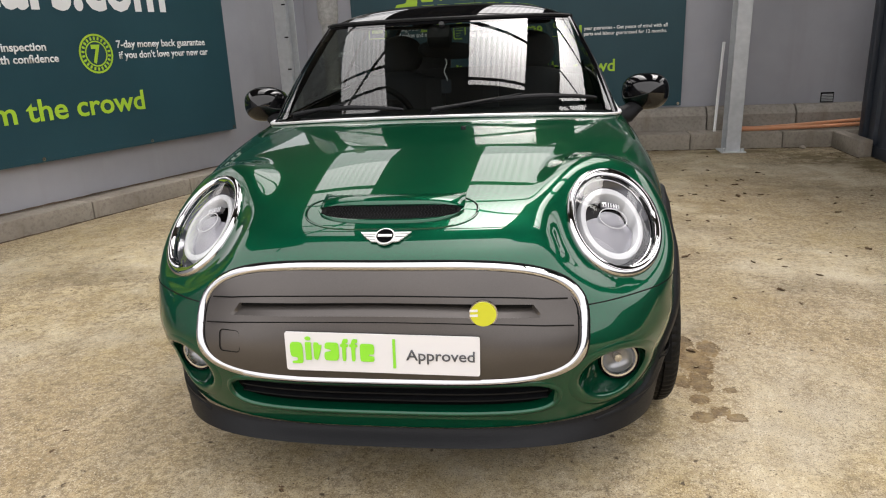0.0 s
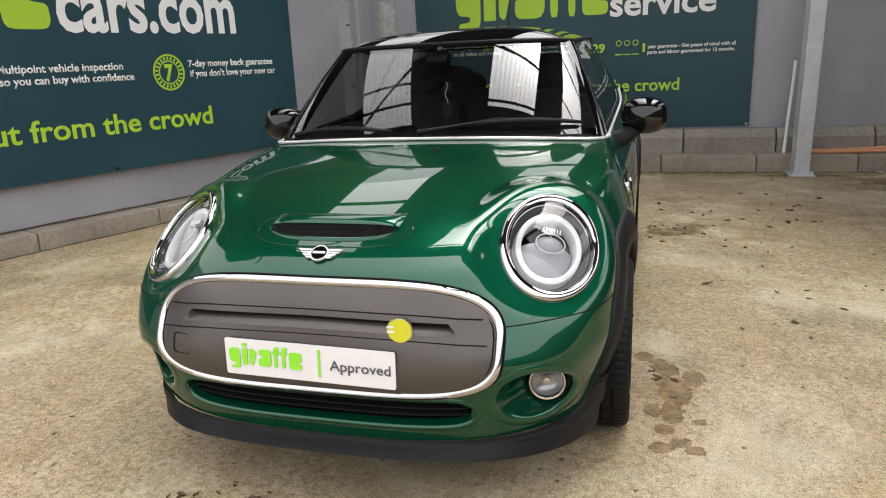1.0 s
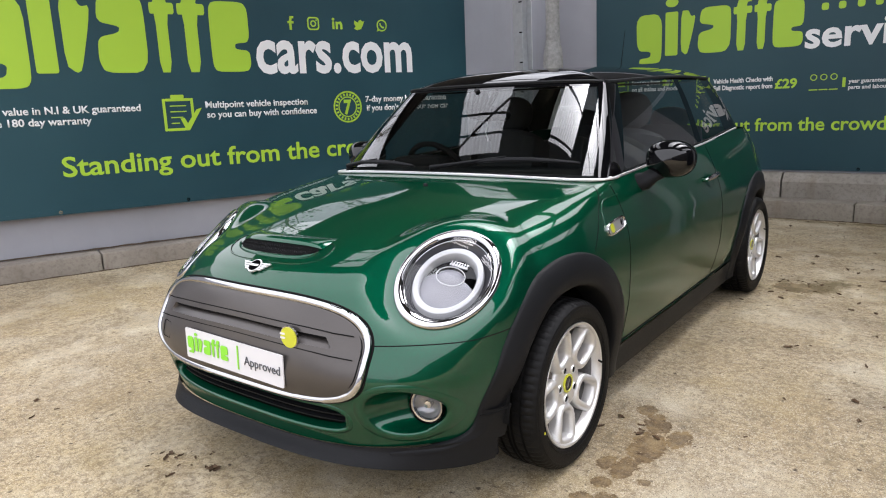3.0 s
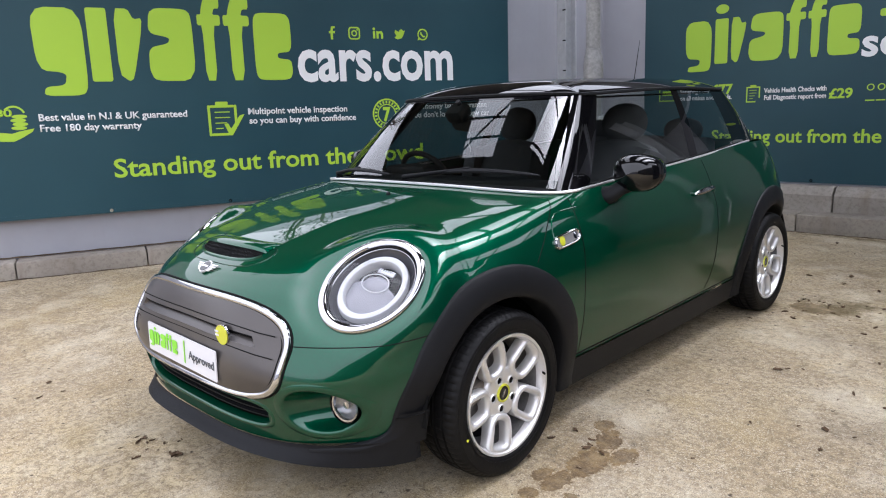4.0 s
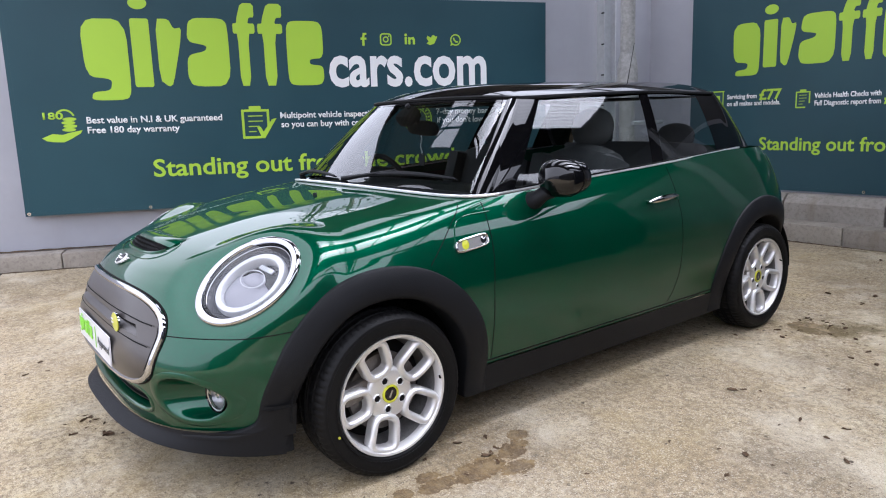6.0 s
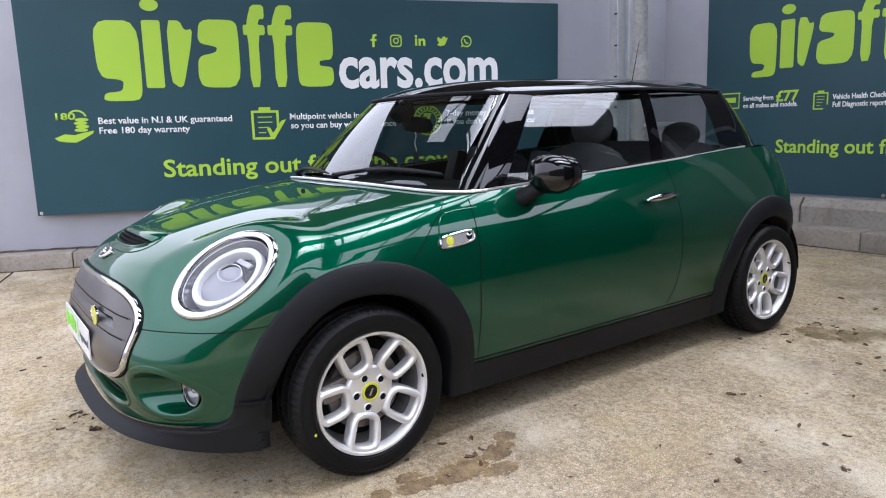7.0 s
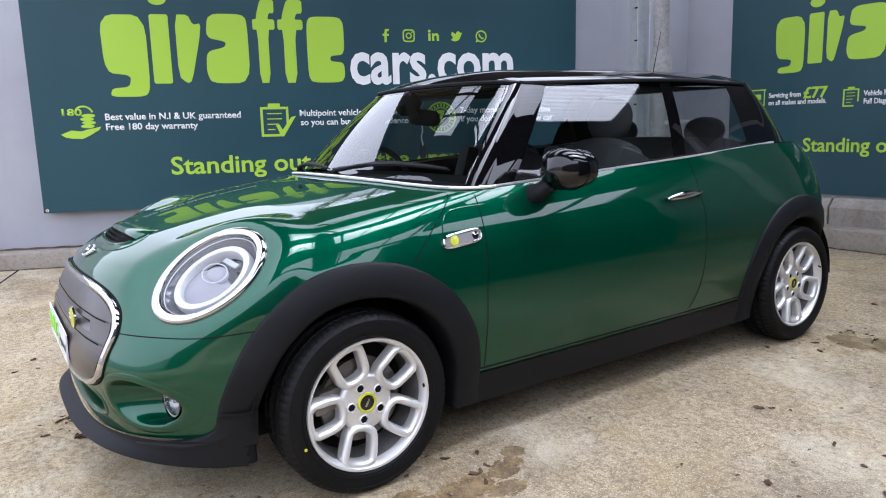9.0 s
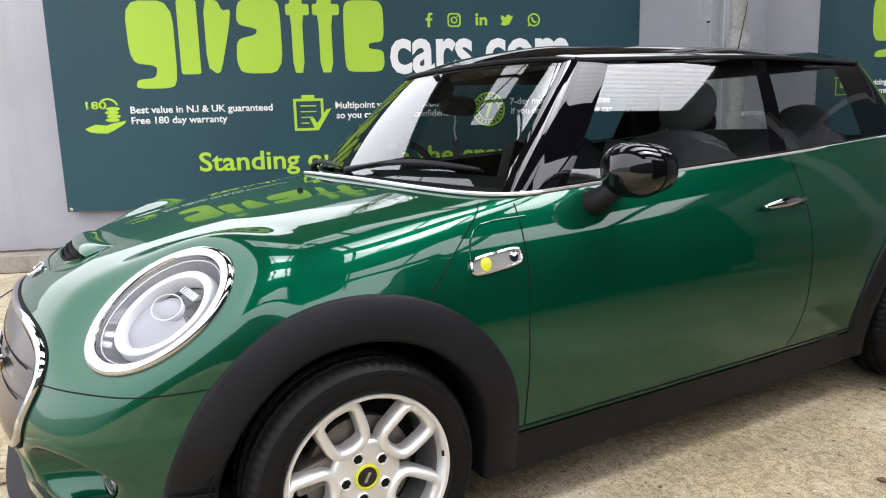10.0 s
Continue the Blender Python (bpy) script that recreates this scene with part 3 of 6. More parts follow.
# banners -----------------------------------------------------------------------
def blocks_logo(cols, base, top, tall, low, m, material, parent, name="logo_shape"):
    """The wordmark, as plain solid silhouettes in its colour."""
    at = m @ pose(0, 0, 0.0015)

    def shape(pts, soft=2):
        for _ in range(soft):
            pts = [q for a, b in zip(pts, pts[1:] + pts[:1]) for q in ((a[0] * 0.82 + b[0] * 0.18, a[1] * 0.82 + b[1] * 0.18), (a[0] * 0.18 + b[0] * 0.82, a[1] * 0.18 + b[1] * 0.82))]
        part(name, outline_slab(pts, 0.0015, at), material, parent, smooth=False)

    h = top - base
    for k, (x0, x1) in enumerate(cols):
        w = x1 - x0
        u = lambda f: x0 + w * f
        v = lambda f: base + h * f
        if k == 0:
            shape([(u(0.02), v(0.97)), (u(1.0), v(0.97)), (u(1.0), low + 0.08 * h), (u(0.9), low - 0.05 * h), (u(0.12), low - 0.05 * h), (u(0.16), low + 0.07 * h), (u(0.55), low + 0.09 * h), (u(0.6), v(0.12)), (u(0.05), v(0.16))])
        elif k == 1:
            shape(rounded(x0, x1, base, v(0.98), 0.12 * w, 3), 0)
            part(name, outline_slab(disc_outline((x0 + x1) / 2, tall + 0.03 * h, 0.5 * w, 24, 0.34 * w), 0.0015, at), material, parent, smooth=False)
        elif k == 2:
            shape([(x0, v(0.98)), (x0, v(0.1)), (u(0.34), base), (u(0.52), v(0.04)), (u(0.92), v(0.62)), (u(1.02), v(0.86)), (u(0.7), v(0.84)), (u(0.52), v(0.98))], 1)
        elif k == 3:
            shape([(u(0.02), v(0.16)), (u(0.12), base), (u(1.0), base), (u(1.0), v(0.92)), (u(0.86), v(1.0)), (u(0.12), v(1.0)), (u(0.05), v(0.66)), (u(0.5), v(0.6)), (u(0.46), v(0.52)), (u(0.05), v(0.46))])
        elif k < 6:
            shape([(u(0.2), base), (u(0.68), base), (u(0.68), v(0.78)), (u(1.0), v(0.78)), (u(1.0), v(0.93)), (u(0.68), v(0.93)), (u(0.76), v(1.02)), (u(1.0), v(1.02)), (u(1.0), tall + 0.06 * h), (u(0.4), tall + 0.06 * h), (u(0.2), v(1.02)), (u(0.16), v(0.93)), (u(-0.02), v(0.93)), (u(-0.02), v(0.78)), (u(0.2), v(0.78))], 1)
        else:
            shape([(u(0.02), v(0.1)), (u(0.12), base), (u(0.9), base), (u(1.0), v(0.1)), (u(0.98), v(0.3)), (u(0.62), v(0.32)), (u(0.62), v(0.4)), (u(1.0), v(0.42)), (u(1.0), v(0.88)), (u(0.88), v(0.98)), (u(0.12), v(0.98)), (u(0.02), v(0.88))])


def clip_icon(x, z, w, h, m, parent, mark=True):
    ln = 0.07 * w
    for lo_x, hi_x, lo_z, hi_z in ((0, ln, 0, h * 0.9), (w * 0.72, w * 0.72 + ln, h * 0.25, h * 0.9), (ln, w * 0.72, h * 0.9 - ln, h * 0.9), (ln, w * 0.55, 0, ln), (w * 0.22, w * 0.56, h * 0.9, h),
                                   (w * 0.18, w * 0.6, h * 0.68, h * 0.71), (w * 0.18, w * 0.6, h * 0.52, h * 0.55), (w * 0.18, w * 0.5, h * 0.36, h * 0.39), (w * 0.18, w * 0.4, h * 0.2, h * 0.23)):
        part("icon_bar", outline_slab(rounded(x + lo_x, x + hi_x, z + lo_z, z + hi_z, ln * 0.3, 2), 0.0015, m @ pose(0, 0, 0.0015)), LIME, parent, smooth=False)
    if mark:
        tick = [(0.42, 0.34), (0.55, 0.0), (0.63, 0.0), (1.0, 0.62), (0.86, 0.58), (0.6, 0.2), (0.52, 0.36)]
        part("icon_tick", outline_slab([(x + a * w, z + b * h) for a, b in tick], 0.0015, m @ pose(0, 0, 0.004)), LIME, parent, smooth=False)


def banner(name, x0, x1, z0, z1, m, label, eyelets):
    root = tagged(empty(name), label, "banner")
    n = 40
    rows = []
    for t in (0.0, -0.004):
        rows.append([(x0 + (x1 - x0) * k / n, z0, t) for k in range(n + 1)])
        rows.append([(x0 + (x1 - x0) * k / n, z1, t) for k in range(n + 1)])
    bm = grid([rows[0], rows[1], rows[3], rows[2]], None, True)
    bmesh.ops.transform(bm, matrix=m, verts=bm.verts)
    part("sheet", bm, VINYL, root, smooth=False)
    part("hem", box(box(bmesh.new(), (x0, z0, 0.0003), (x1, z0 + 0.035, 0.0012), 0, m), (x0, z0, 0.0003), (x0 + 0.035, z1, 0.0012), 0, m), VINYL, root, smooth=False)
    for a, b in ((x0 + 0.02, x0 + 0.06), (x1 - 0.06, x1 - 0.02)):
        part("batten", boxed((a, z0 + 0.02, -0.082 if name == "vinyl_banner" else -0.021), (b, z1 - 0.02, -0.005), 0.002, m), STEEL, root, smooth=False)
    for k in range(eyelets):
        x = x0 + 0.03 + (x1 - x0 - 0.06) * k / (eyelets - 1)
        part("eyelet", ring_slab(x, z0 + 0.022, 0.006, 0.014, 0.003, m @ pose(0, 0, 0.0012), n=16), CHROME, root)
    return root


def text_line(words, x0, x1, base, cap, m, material, parent, weight=0.012):
    return lettering("lettering", words, x0, x1, base, cap, m, material, parent, weight)


def make_side_banner():
    tilt = pose(0, 0, 0, 0, 0, -0.78)
    m = Matrix(((WALL_D.x, 0, WALL_N.x, WALL_A.x), (WALL_D.y, 0, WALL_N.y, WALL_A.y), (0, 1, 0, 0), (0, 0, 0, 1))) @ tilt
    b = banner("vinyl_banner", -0.592, 4.425, 0.527, 2.435, m, "dark teal printed vinyl banner with lime and white lettering", 6)
    text_line("Standing out from the crowd", 0.487, 3.385, 0.826, 0.162, m, LIME, b, 0.017)
    for words, x0, x1, base in (("Best value in N.I & UK guaranteed", -0.02, 1.122, 1.318), ("Free 180 day warranty", -0.02, 0.745, 1.232),
                                ("Multipoint vehicle inspection", 1.65, 2.595, 1.322), ("so you can buy with confidence", 1.655, 2.68, 1.238),
                                ("7-day money back guarantee", 3.20, 4.15, 1.325), ("if you don't love your new car", 3.21, 4.175, 1.24)):
        text_line(words, x0, x1, base, 0.058, m, WHITEPRINT, b, 0.024)
    text_line("cars.com", 2.138, 3.755, 1.62, 0.42, m, WHITEPRINT, b, 0.026)
    blocks_logo([(0.0, 0.375), (0.41, 0.565), (0.62, 0.83), (0.85, 1.23), (1.28, 1.47), (1.50, 1.72), (1.745, 2.09)], 1.625, 2.225, 2.325, 1.545, m, LIME, b)
    for k, x in enumerate((2.487, 2.707, 2.95, 3.177, 3.426)):
        z = 2.052
        at = m @ pose(0, 0, 0.0015)
        bits = []
        if k == 0:
            bits = [outline_slab([(x - 0.014, z - 0.06), (x + 0.008, z - 0.06), (x + 0.008, z - 0.004), (x + 0.028, z - 0.004), (x + 0.028, z + 0.016), (x + 0.008, z + 0.016), (x + 0.012, z + 0.04), (x + 0.03, z + 0.042), (x + 0.03, z + 0.06), (x - 0.006, z + 0.058), (x - 0.014, z + 0.016), (x - 0.03, z + 0.016), (x - 0.03, z - 0.004), (x - 0.014, z - 0.004)], 0.0015, at)]
        elif k == 1:
            outer, inner = rounded(x - 0.058, x + 0.058, z - 0.058, z + 0.058, 0.03, 6), rounded(x - 0.046, x + 0.046, z - 0.046, z + 0.046, 0.022, 6)
            frame_bm = grid([[(*p, d) for p in ring] for ring, d in ((inner, 0), (inner, 0.0015), (outer, 0.0015), (outer, 0))], None, True, True)
            bmesh.ops.transform(frame_bm, matrix=at, verts=frame_bm.verts)
            bits = [frame_bm, ring_slab(x, z, 0.018, 0.029, 0.0015, at, n=24), outline_slab(disc_outline(x + 0.031, z + 0.031, 0.007, 12), 0.0015, at)]
        elif k == 2:
            bits = [outline_slab(rounded(x - 0.052, x - 0.030, z - 0.045, z + 0.024, 0.003, 2), 0.0015, at), outline_slab(disc_outline(x - 0.041, z + 0.044, 0.013, 16), 0.0015, at),
                    outline_slab([(x - 0.016, z - 0.045), (x + 0.006, z - 0.045), (x + 0.006, z - 0.004), (x + 0.018, z + 0.006), (x + 0.030, z - 0.004), (x + 0.030, z - 0.045), (x + 0.052, z - 0.045), (x + 0.052, z + 0.004), (x + 0.036, z + 0.026), (x + 0.008, z + 0.02), (x - 0.016, z + 0.024)], 0.0015, at)]
        elif k == 3:
            bits = [outline_slab([(x - 0.056, z - 0.036), (x - 0.02, z - 0.05), (x + 0.022, z - 0.038), (x + 0.044, z + 0.0), (x + 0.058, z + 0.034), (x + 0.038, z + 0.03), (x + 0.022, z + 0.046), (x + 0.0, z + 0.038), (x - 0.006, z + 0.018), (x - 0.046, z + 0.04), (x - 0.052, z + 0.012), (x - 0.034, z - 0.016)], 0.0015, at)]
        else:
            bits = [ring_slab(x, z, 0.044, 0.056, 0.0015, at), outline_slab([(x - 0.056, z - 0.058), (x - 0.024, z - 0.047), (x - 0.046, z - 0.022)], 0.0015, at),
                    outline_slab([(x - 0.026, z + 0.02), (x - 0.014, z + 0.024), (x - 0.008, z + 0.004), (x + 0.008, z - 0.012), (x + 0.026, z - 0.012), (x + 0.022, z - 0.026), (x + 0.002, z - 0.026), (x - 0.022, z - 0.002)], 0.0015, at)]
        for bm in bits:
            part("icon_mark", bm, LIME, b, smooth=False)
    clip_icon(1.295, 1.14, 0.32, 0.30, m, b)
    part("badge_ring", ring_slab(3.005, 1.285, 0.135, 0.15, 0.0015, m @ pose(0, 0, 0.0015)), LIME, b, smooth=False)
    part("badge_ring", ring_slab(3.005, 1.285, 0.088, 0.098, 0.0015, m @ pose(0, 0, 0.0015)), LIME, b, smooth=False)
    for k in range(22):
        a = 2 * math.pi * k / 22
        part("badge_bar", outline_slab(rounded(-0.008, 0.008, 0.104, 0.129, 0.003, 2), 0.0015, m @ Matrix.Translation((3.005, 1.285, 0.0015)) @ Matrix.Rotation(a, 4, "Z")), LIME, b, smooth=False)
    text_line("7", 2.965, 3.045, 1.22, 0.135, m, LIME, b, 0.04)
    text_line("180", -0.36, -0.20, 1.36, 0.06, m, LIME, b, 0.03)
    hand = [(-0.385, 1.20), (-0.30, 1.235), (-0.22, 1.225), (-0.17, 1.24), (-0.06, 1.262), (-0.075, 1.235), (-0.16, 1.185), (-0.215, 1.16), (-0.30, 1.165), (-0.35, 1.175)]
    part("icon_shape", outline_slab(hand, 0.0015, m @ pose(0, 0, 0.0015)), LIME, b, smooth=False)
    for k in range(4):
        part("icon_shape", outline_slab(disc_outline(-0.165 + 0.012 * (k % 2), 1.268 + 0.03 * k, 0.055, 20, 0.016), 0.0015, m @ pose(0, 0, 0.0015)), LIME, b, smooth=False)
    arc = [( -0.19 + r * math.cos(radians(a)), 1.36 + r * math.sin(radians(a))) for r, rng in ((0.085, range(20, 141, 10)), (0.07, range(140, 19, -10))) for a in rng]
    part("icon_shape", outline_slab(arc, 0.0015, m @ pose(0, 0, 0.0015)), LIME, b, smooth=False)


def make_rear_banner():
    m = Matrix(((1, 0, 0, 0), (0, 0, -1, BACK_Y), (0, 1, 0, 0), (0, 0, 0, 1)))
    b = banner("price_banner", -1.62, 1.925, 0.418, 2.55, m, "dark teal printed vinyl banner with service prices in lime and white", 5)
    text_line("Standing out from the crowd", -0.84, 1.222, 0.806, 0.128, m, LIME, b, 0.017)
    text_line("service", 0.505, 1.543, 1.578, 0.255, m, WHITEPRINT, b, 0.024)
    blocks_logo([(-1.16, -0.875), (-0.838, -0.705), (-0.672, -0.53), (-0.505, -0.175), (-0.15, 0.02), (0.045, 0.195), (0.212, 0.486)], 1.60, 2.05, 2.12, 1.555, m, LIME, b)
    for words, x0, x1, base, cap, mat in (("Servicing from", -1.20, -0.885, 1.312, 0.046, WHITEPRINT), ("on all makes and models.", -1.20, -0.646, 1.243, 0.046, WHITEPRINT), ("£77", -0.86, -0.637, 1.295, 0.10, LIME),
                                          ("Vehicle Health Checks with", -0.328, 0.238, 1.288, 0.046, WHITEPRINT), ("Full Diagnostic report from", -0.324, 0.238, 1.220, 0.046, WHITEPRINT), ("£29", 0.26, 0.458, 1.215, 0.09, LIME),
                                          ("1", 0.842, 0.868, 1.205, 0.085, LIME), ("year guarantee - Get peace of mind with all", 0.892, 1.748, 1.236, 0.036, WHITEPRINT),
                                          ("parts and labour guaranteed for 12 months.", 0.892, 1.746, 1.180, 0.036, WHITEPRINT)):
        text_line(words, x0, x1, base, cap, m, mat, b, 0.03)
    clip_icon(-0.50, 1.20, 0.17, 0.17, m, b, False)
    for x in (0.60, 0.685, 0.77):
        part("icon_mark", ring_slab(x, 1.30, 0.022, 0.03, 0.0015, m @ pose(0, 0, 0.0015), n=20), LIME, b, smooth=False)
        part("icon_mark", outline_slab(rounded(x - 0.038, x + 0.038, 1.18, 1.19, 0.004, 2), 0.0015, m @ pose(0, 0, 0.0015)), LIME, b, smooth=False)
    for lo_x, hi_x, lo_z, hi_z in ((-1.45, -1.23, 1.385, 1.397), (-1.44, -1.43, 1.24, 1.385), (-1.25, -1.24, 1.24, 1.385), (-1.43, -1.25, 1.24, 1.25), (-1.40, -1.28, 1.30, 1.35)):
        part("icon_bar", outline_slab(rounded(lo_x, hi_x, lo_z, hi_z, 0.004, 2), 0.0015, m @ pose(0, 0, 0.0015)), LIME, b, smooth=False)
    for k, x in enumerate((0.66, 0.80, 0.95, 1.09, 1.24)):
        part("icon_mark", outline_slab(rounded(x - 0.03, x + 0.03, 1.905, 1.97, 0.02, 3), 0.0015, m @ pose(0, 0, 0.0015)), LIME, b, smooth=False)


make_side_banner()
make_rear_banner()


# canopy over the yard ---------------------------------------------------------------
# the strip at 4.3 is an unseen extra, added to brighten the rear right
LIGHTS_AT = {-1.55: -0.05, 0.44: 0.25, 2.05: 0.2, 4.3: 0.3}  # middle of each strip and where it ends
ROOF_X1, ROOF_Y0, ROOF_Y1 = 5.1, -0.85, BACK_Y + 0.3


def make_canopy():
    root = tagged(empty("ceiling"), "dark profiled steel canopy roof with translucent strips", "roof", kind="structure")
    half = 0.44
    edges = [-4.2] + [e for c in LIGHTS_AT for e in (c - half, c + half)] + [ROOF_X1]
    bm = bmesh.new()
    for a, b in zip(edges[::2], edges[1::2]):
        n = max(2, int((b - a) / 0.09))
        rows = []
        for k in range(n + 1):
            x = a + (b - a) * k / n
            z0, z1 = roof_z(ROOF_Y0) + 0.02 * (k % 2), roof_z(ROOF_Y1) + 0.02 * (k % 2)
            rows.append([(x, ROOF_Y0, z0), (x, ROOF_Y1, z1), (x, ROOF_Y1, z1 + 0.04), (x, ROOF_Y0, z0 + 0.04)])
        grid(rows, bm, False, True)
    part("roof_sheets", bm, ROOFSTEEL, root, smooth=False)
    for c, y0 in LIGHTS_AT.items():
        rows = [[(c - half + 2 * half * k / 22, y, roof_z(y) + 0.01 * math.sin(k * 1.57)) for y in (y0, ROOF_Y1 if c != 2.05 else 4.2)] for k in range(23)]
        part("roof_sheet", grid([[(x, y, roof_z(y) + dz) for y, dz in ((ROOF_Y0, 0), (y0, 0), (y0, 0.04), (ROOF_Y0, 0.04))] for x in (c - half, c + half)], None, False, True), ROOFSTEEL, root, smooth=False)
        part("rooflight", grid(rows), ROOFLIGHT, root)
        if c == 2.05:
            part("roof_sheet", grid([[(x, y, roof_z(y) + dz) for y, dz in ((4.2, 0), (ROOF_Y1, 0), (ROOF_Y1, 0.04), (4.2, 0.04))] for x in (c - half, c + half)], None, False, True), ROOFSTEEL, root, smooth=False)
    for y in (-0.81, 0.33, 1.85, 2.75, 4.7):
        z = roof_z(y) - 0.012
        part("purlin", box(box(bmesh.new(), (-4.2, y, z - 0.09), (ROOF_X1, y + 0.012, z)), (-4.2, y + 0.012, z - 0.09), (ROOF_X1, y + 0.05, z - 0.08)), ROOFSTEEL, root, smooth=False)
    for a, b in (((-3.2, -1.2), (-0.2, 1.85)), ((-0.2, 1.3), (2.6, 0.7)), ((-2.2, 0.80), (-0.9, 0.70))):
        part("brace", tube([(*a, roof_z(a[1]) - 0.12), (*b, roof_z(b[1]) - 0.12)], 0.025, 8), ROOFSTEEL, root)
    rows = [[(-4.2 + dx, y, roof_z(y) + dz) for dx, dz in ((0, -0.2), (0.1, -0.2), (0.1, -0.002), (0, -0.002))] for y in (ROOF_Y0, ROOF_Y1)]
    part("eaves_beam", grid(rows, None, False, True), ROOFSTEEL, root, smooth=False)


make_canopy()


def container():
    root = tagged(empty("storage_container", (3.47, 1.3, 0)), "dark navy steel storage container standing on the concrete", "container")
    L, W, H = 3.56, 2.3, 2.55
    for y in (0, L - 0.09):
        for x in (0, W - 0.09):
            part("corner_post", boxed((x, y, 0), (x + 0.09, y + 0.09, H), 0.006), NAVY, root)
    for z in (0.0, H - 0.1):
        for y in (0.0, L - 0.07):
            part("rail", boxed((0.09, y + 0.005, z), (W - 0.09, y + 0.065, z + 0.1), 0.004), NAVY, root)
        for x in (0.0, W - 0.07):
            part("rail", boxed((x + 0.005, 0.09, z), (x + 0.065, L - 0.09, z + 0.1), 0.004), NAVY, root)
    wave = [(0.02, 0.0), (0.02, 0.07), (0.045, 0.1), (0.045, 0.17)]
    for x in (0.0, W - 0.065):
        rows = []
        for k in range(17):
            for dx, dy in wave:
                y = 0.09 + 0.2 * k + dy
                if y < L - 0.09:
                    rows.append([(x + dx, y, 0.1), (x + dx, y, H - 0.1)])
        part("side_panel", grid(rows), NAVY, root, smooth=False)
    for y in (0.03, L - 0.04):
        part("end_panel", boxed((0.09, y, 0.1), (W - 0.09, y + 0.012, H - 0.1)), NAVY, root)
    part("roof_panel", boxed((0.02, 0.02, H - 0.02), (W - 0.02, L - 0.02, H)), NAVY, root)


container()


def small_yard_things():
    vent = tagged(empty("wall_vent", (3.402, BACK_Y + 0.02, 0.402)), "small black louvred vent in the grey wall", "vent")
    part("frame", box(box(box(box(bmesh.new(), (-0.064, -0.010, 0), (0.064, 0, 0.008)), (-0.064, -0.010, 0.095), (0.064, 0, 0.103)), (-0.064, -0.010, 0.008), (-0.056, 0, 0.095)), (0.056, -0.010, 0.008), (0.064, 0, 0.095)), DARK, vent, smooth=False)
    part("backing", boxed((-0.056, -0.003, 0.008), (0.056, 0, 0.095)), DARK, vent, smooth=False)
    for k in range(5):
        part("slat", boxed((-0.056, -0.010, 0), (0.056, -0.003, 0.009), 0, pose(0, 0, 0.014 + 0.016 * k, 25)), STEEL, vent, smooth=False)
    for k, (y, rise) in enumerate(((5.215, 0.006), (5.300, 0.0125))):
        path = [(2.42 + 0.12 * i, y + 0.012 * math.sin(0.7 * i + k), 0.165 + 0.019 + rise * max(0, i - 2) * 0.55) for i in range(13)]
        tagged(part("orange_duct", tube(path, 0.019, 12), ORANGE), "faded orange plastic duct lying on the kerb", "pipe", "ducts on the kerb")
    tagged(part("white_rod", tube([(2.232, 5.27, 0.165), (2.262, 5.33, 0.62), (2.287, 5.355, 1.06)], 0.015, 10), WHITEPRINT), "thin white plastic rod leaning by the column", "rod")
    tagged(part("loose_block", boxed((3.335, 4.50, 0), (3.462, 5.12, 0.162), 0.014), KERB), "concrete kerb block lying beside the container", "block")
    stone = bmesh.new()
    bmesh.ops.create_icosphere(stone, subdivisions=2, radius=0.03)
    for v in stone.verts:
        v.co *= 1 + 0.35 * noise.noise(v.co * 40)
        v.co.z = max(-0.012, v.co.z * 0.7)
    bmesh.ops.translate(stone, verts=stone.verts, vec=(3.05, 5.06, 0.012))
    tagged(part("pale_stone", stone, KERB), "pale loose stone at the foot of the kerb", "stone")


small_yard_things()


def tree_behind_wall():
    """A bare-limbed tree beyond the side wall, seen mirrored in the paint and glass."""
    rnd = random.Random(21)
    at = along(3.3, -2.6)
    root = tagged(empty("tree", (at.x, at.y, 0)), "leafy tree standing beyond the yard wall", "tree")
    trunk = bmesh.new()
    tips = []

    def limb(p, way, length, r, depth):
        pts, q = [p.copy()], p.copy()
        for k in range(5):
            way = (way + Vector((rnd.uniform(-0.25, 0.25), rnd.uniform(-0.25, 0.25), rnd.uniform(-0.05, 0.22)))).normalized()
            q = q + way * length / 5
            pts.append(q.copy())
        tube(pts, [r * (1 - 0.12 * k) for k in range(6)], 6, bm=trunk)
        tips.extend(pts[2:])
        if depth:
            for _ in range(3 if depth > 1 else 4):
                w = (way + Vector((rnd.uniform(-0.9, 0.9), rnd.uniform(-0.9, 0.9), rnd.uniform(-0.2, 0.6)))).normalized()
                limb(pts[rnd.randrange(3, 6)], w, length * 0.66, r * 0.5, depth - 1)

    limb(Vector((0, 0, -0.1)), Vector((0, 0, 1)), 2.6, 0.13, 3)
    part("trunk", trunk, BARK, root)
    crown = bmesh.new()
    for p in tips:
        for _ in range(4):
            c = p + Vector((rnd.gauss(0, 0.16), rnd.gauss(0, 0.16), rnd.gauss(0, 0.14)))
            a, b = Vector((rnd.gauss(0, 1), rnd.gauss(0, 1), rnd.gauss(0, 0.5))).normalized() * 0.05, Vector((rnd.gauss(0, 1), rnd.gauss(0, 1), rnd.gauss(0, 1))).normalized() * 0.028
            crown.faces.new([crown.verts.new(c + d) for d in (-a, b, a, -b)])
    part("crown", crown, FOLIAGE, root, smooth=False)


tree_behind_wall()

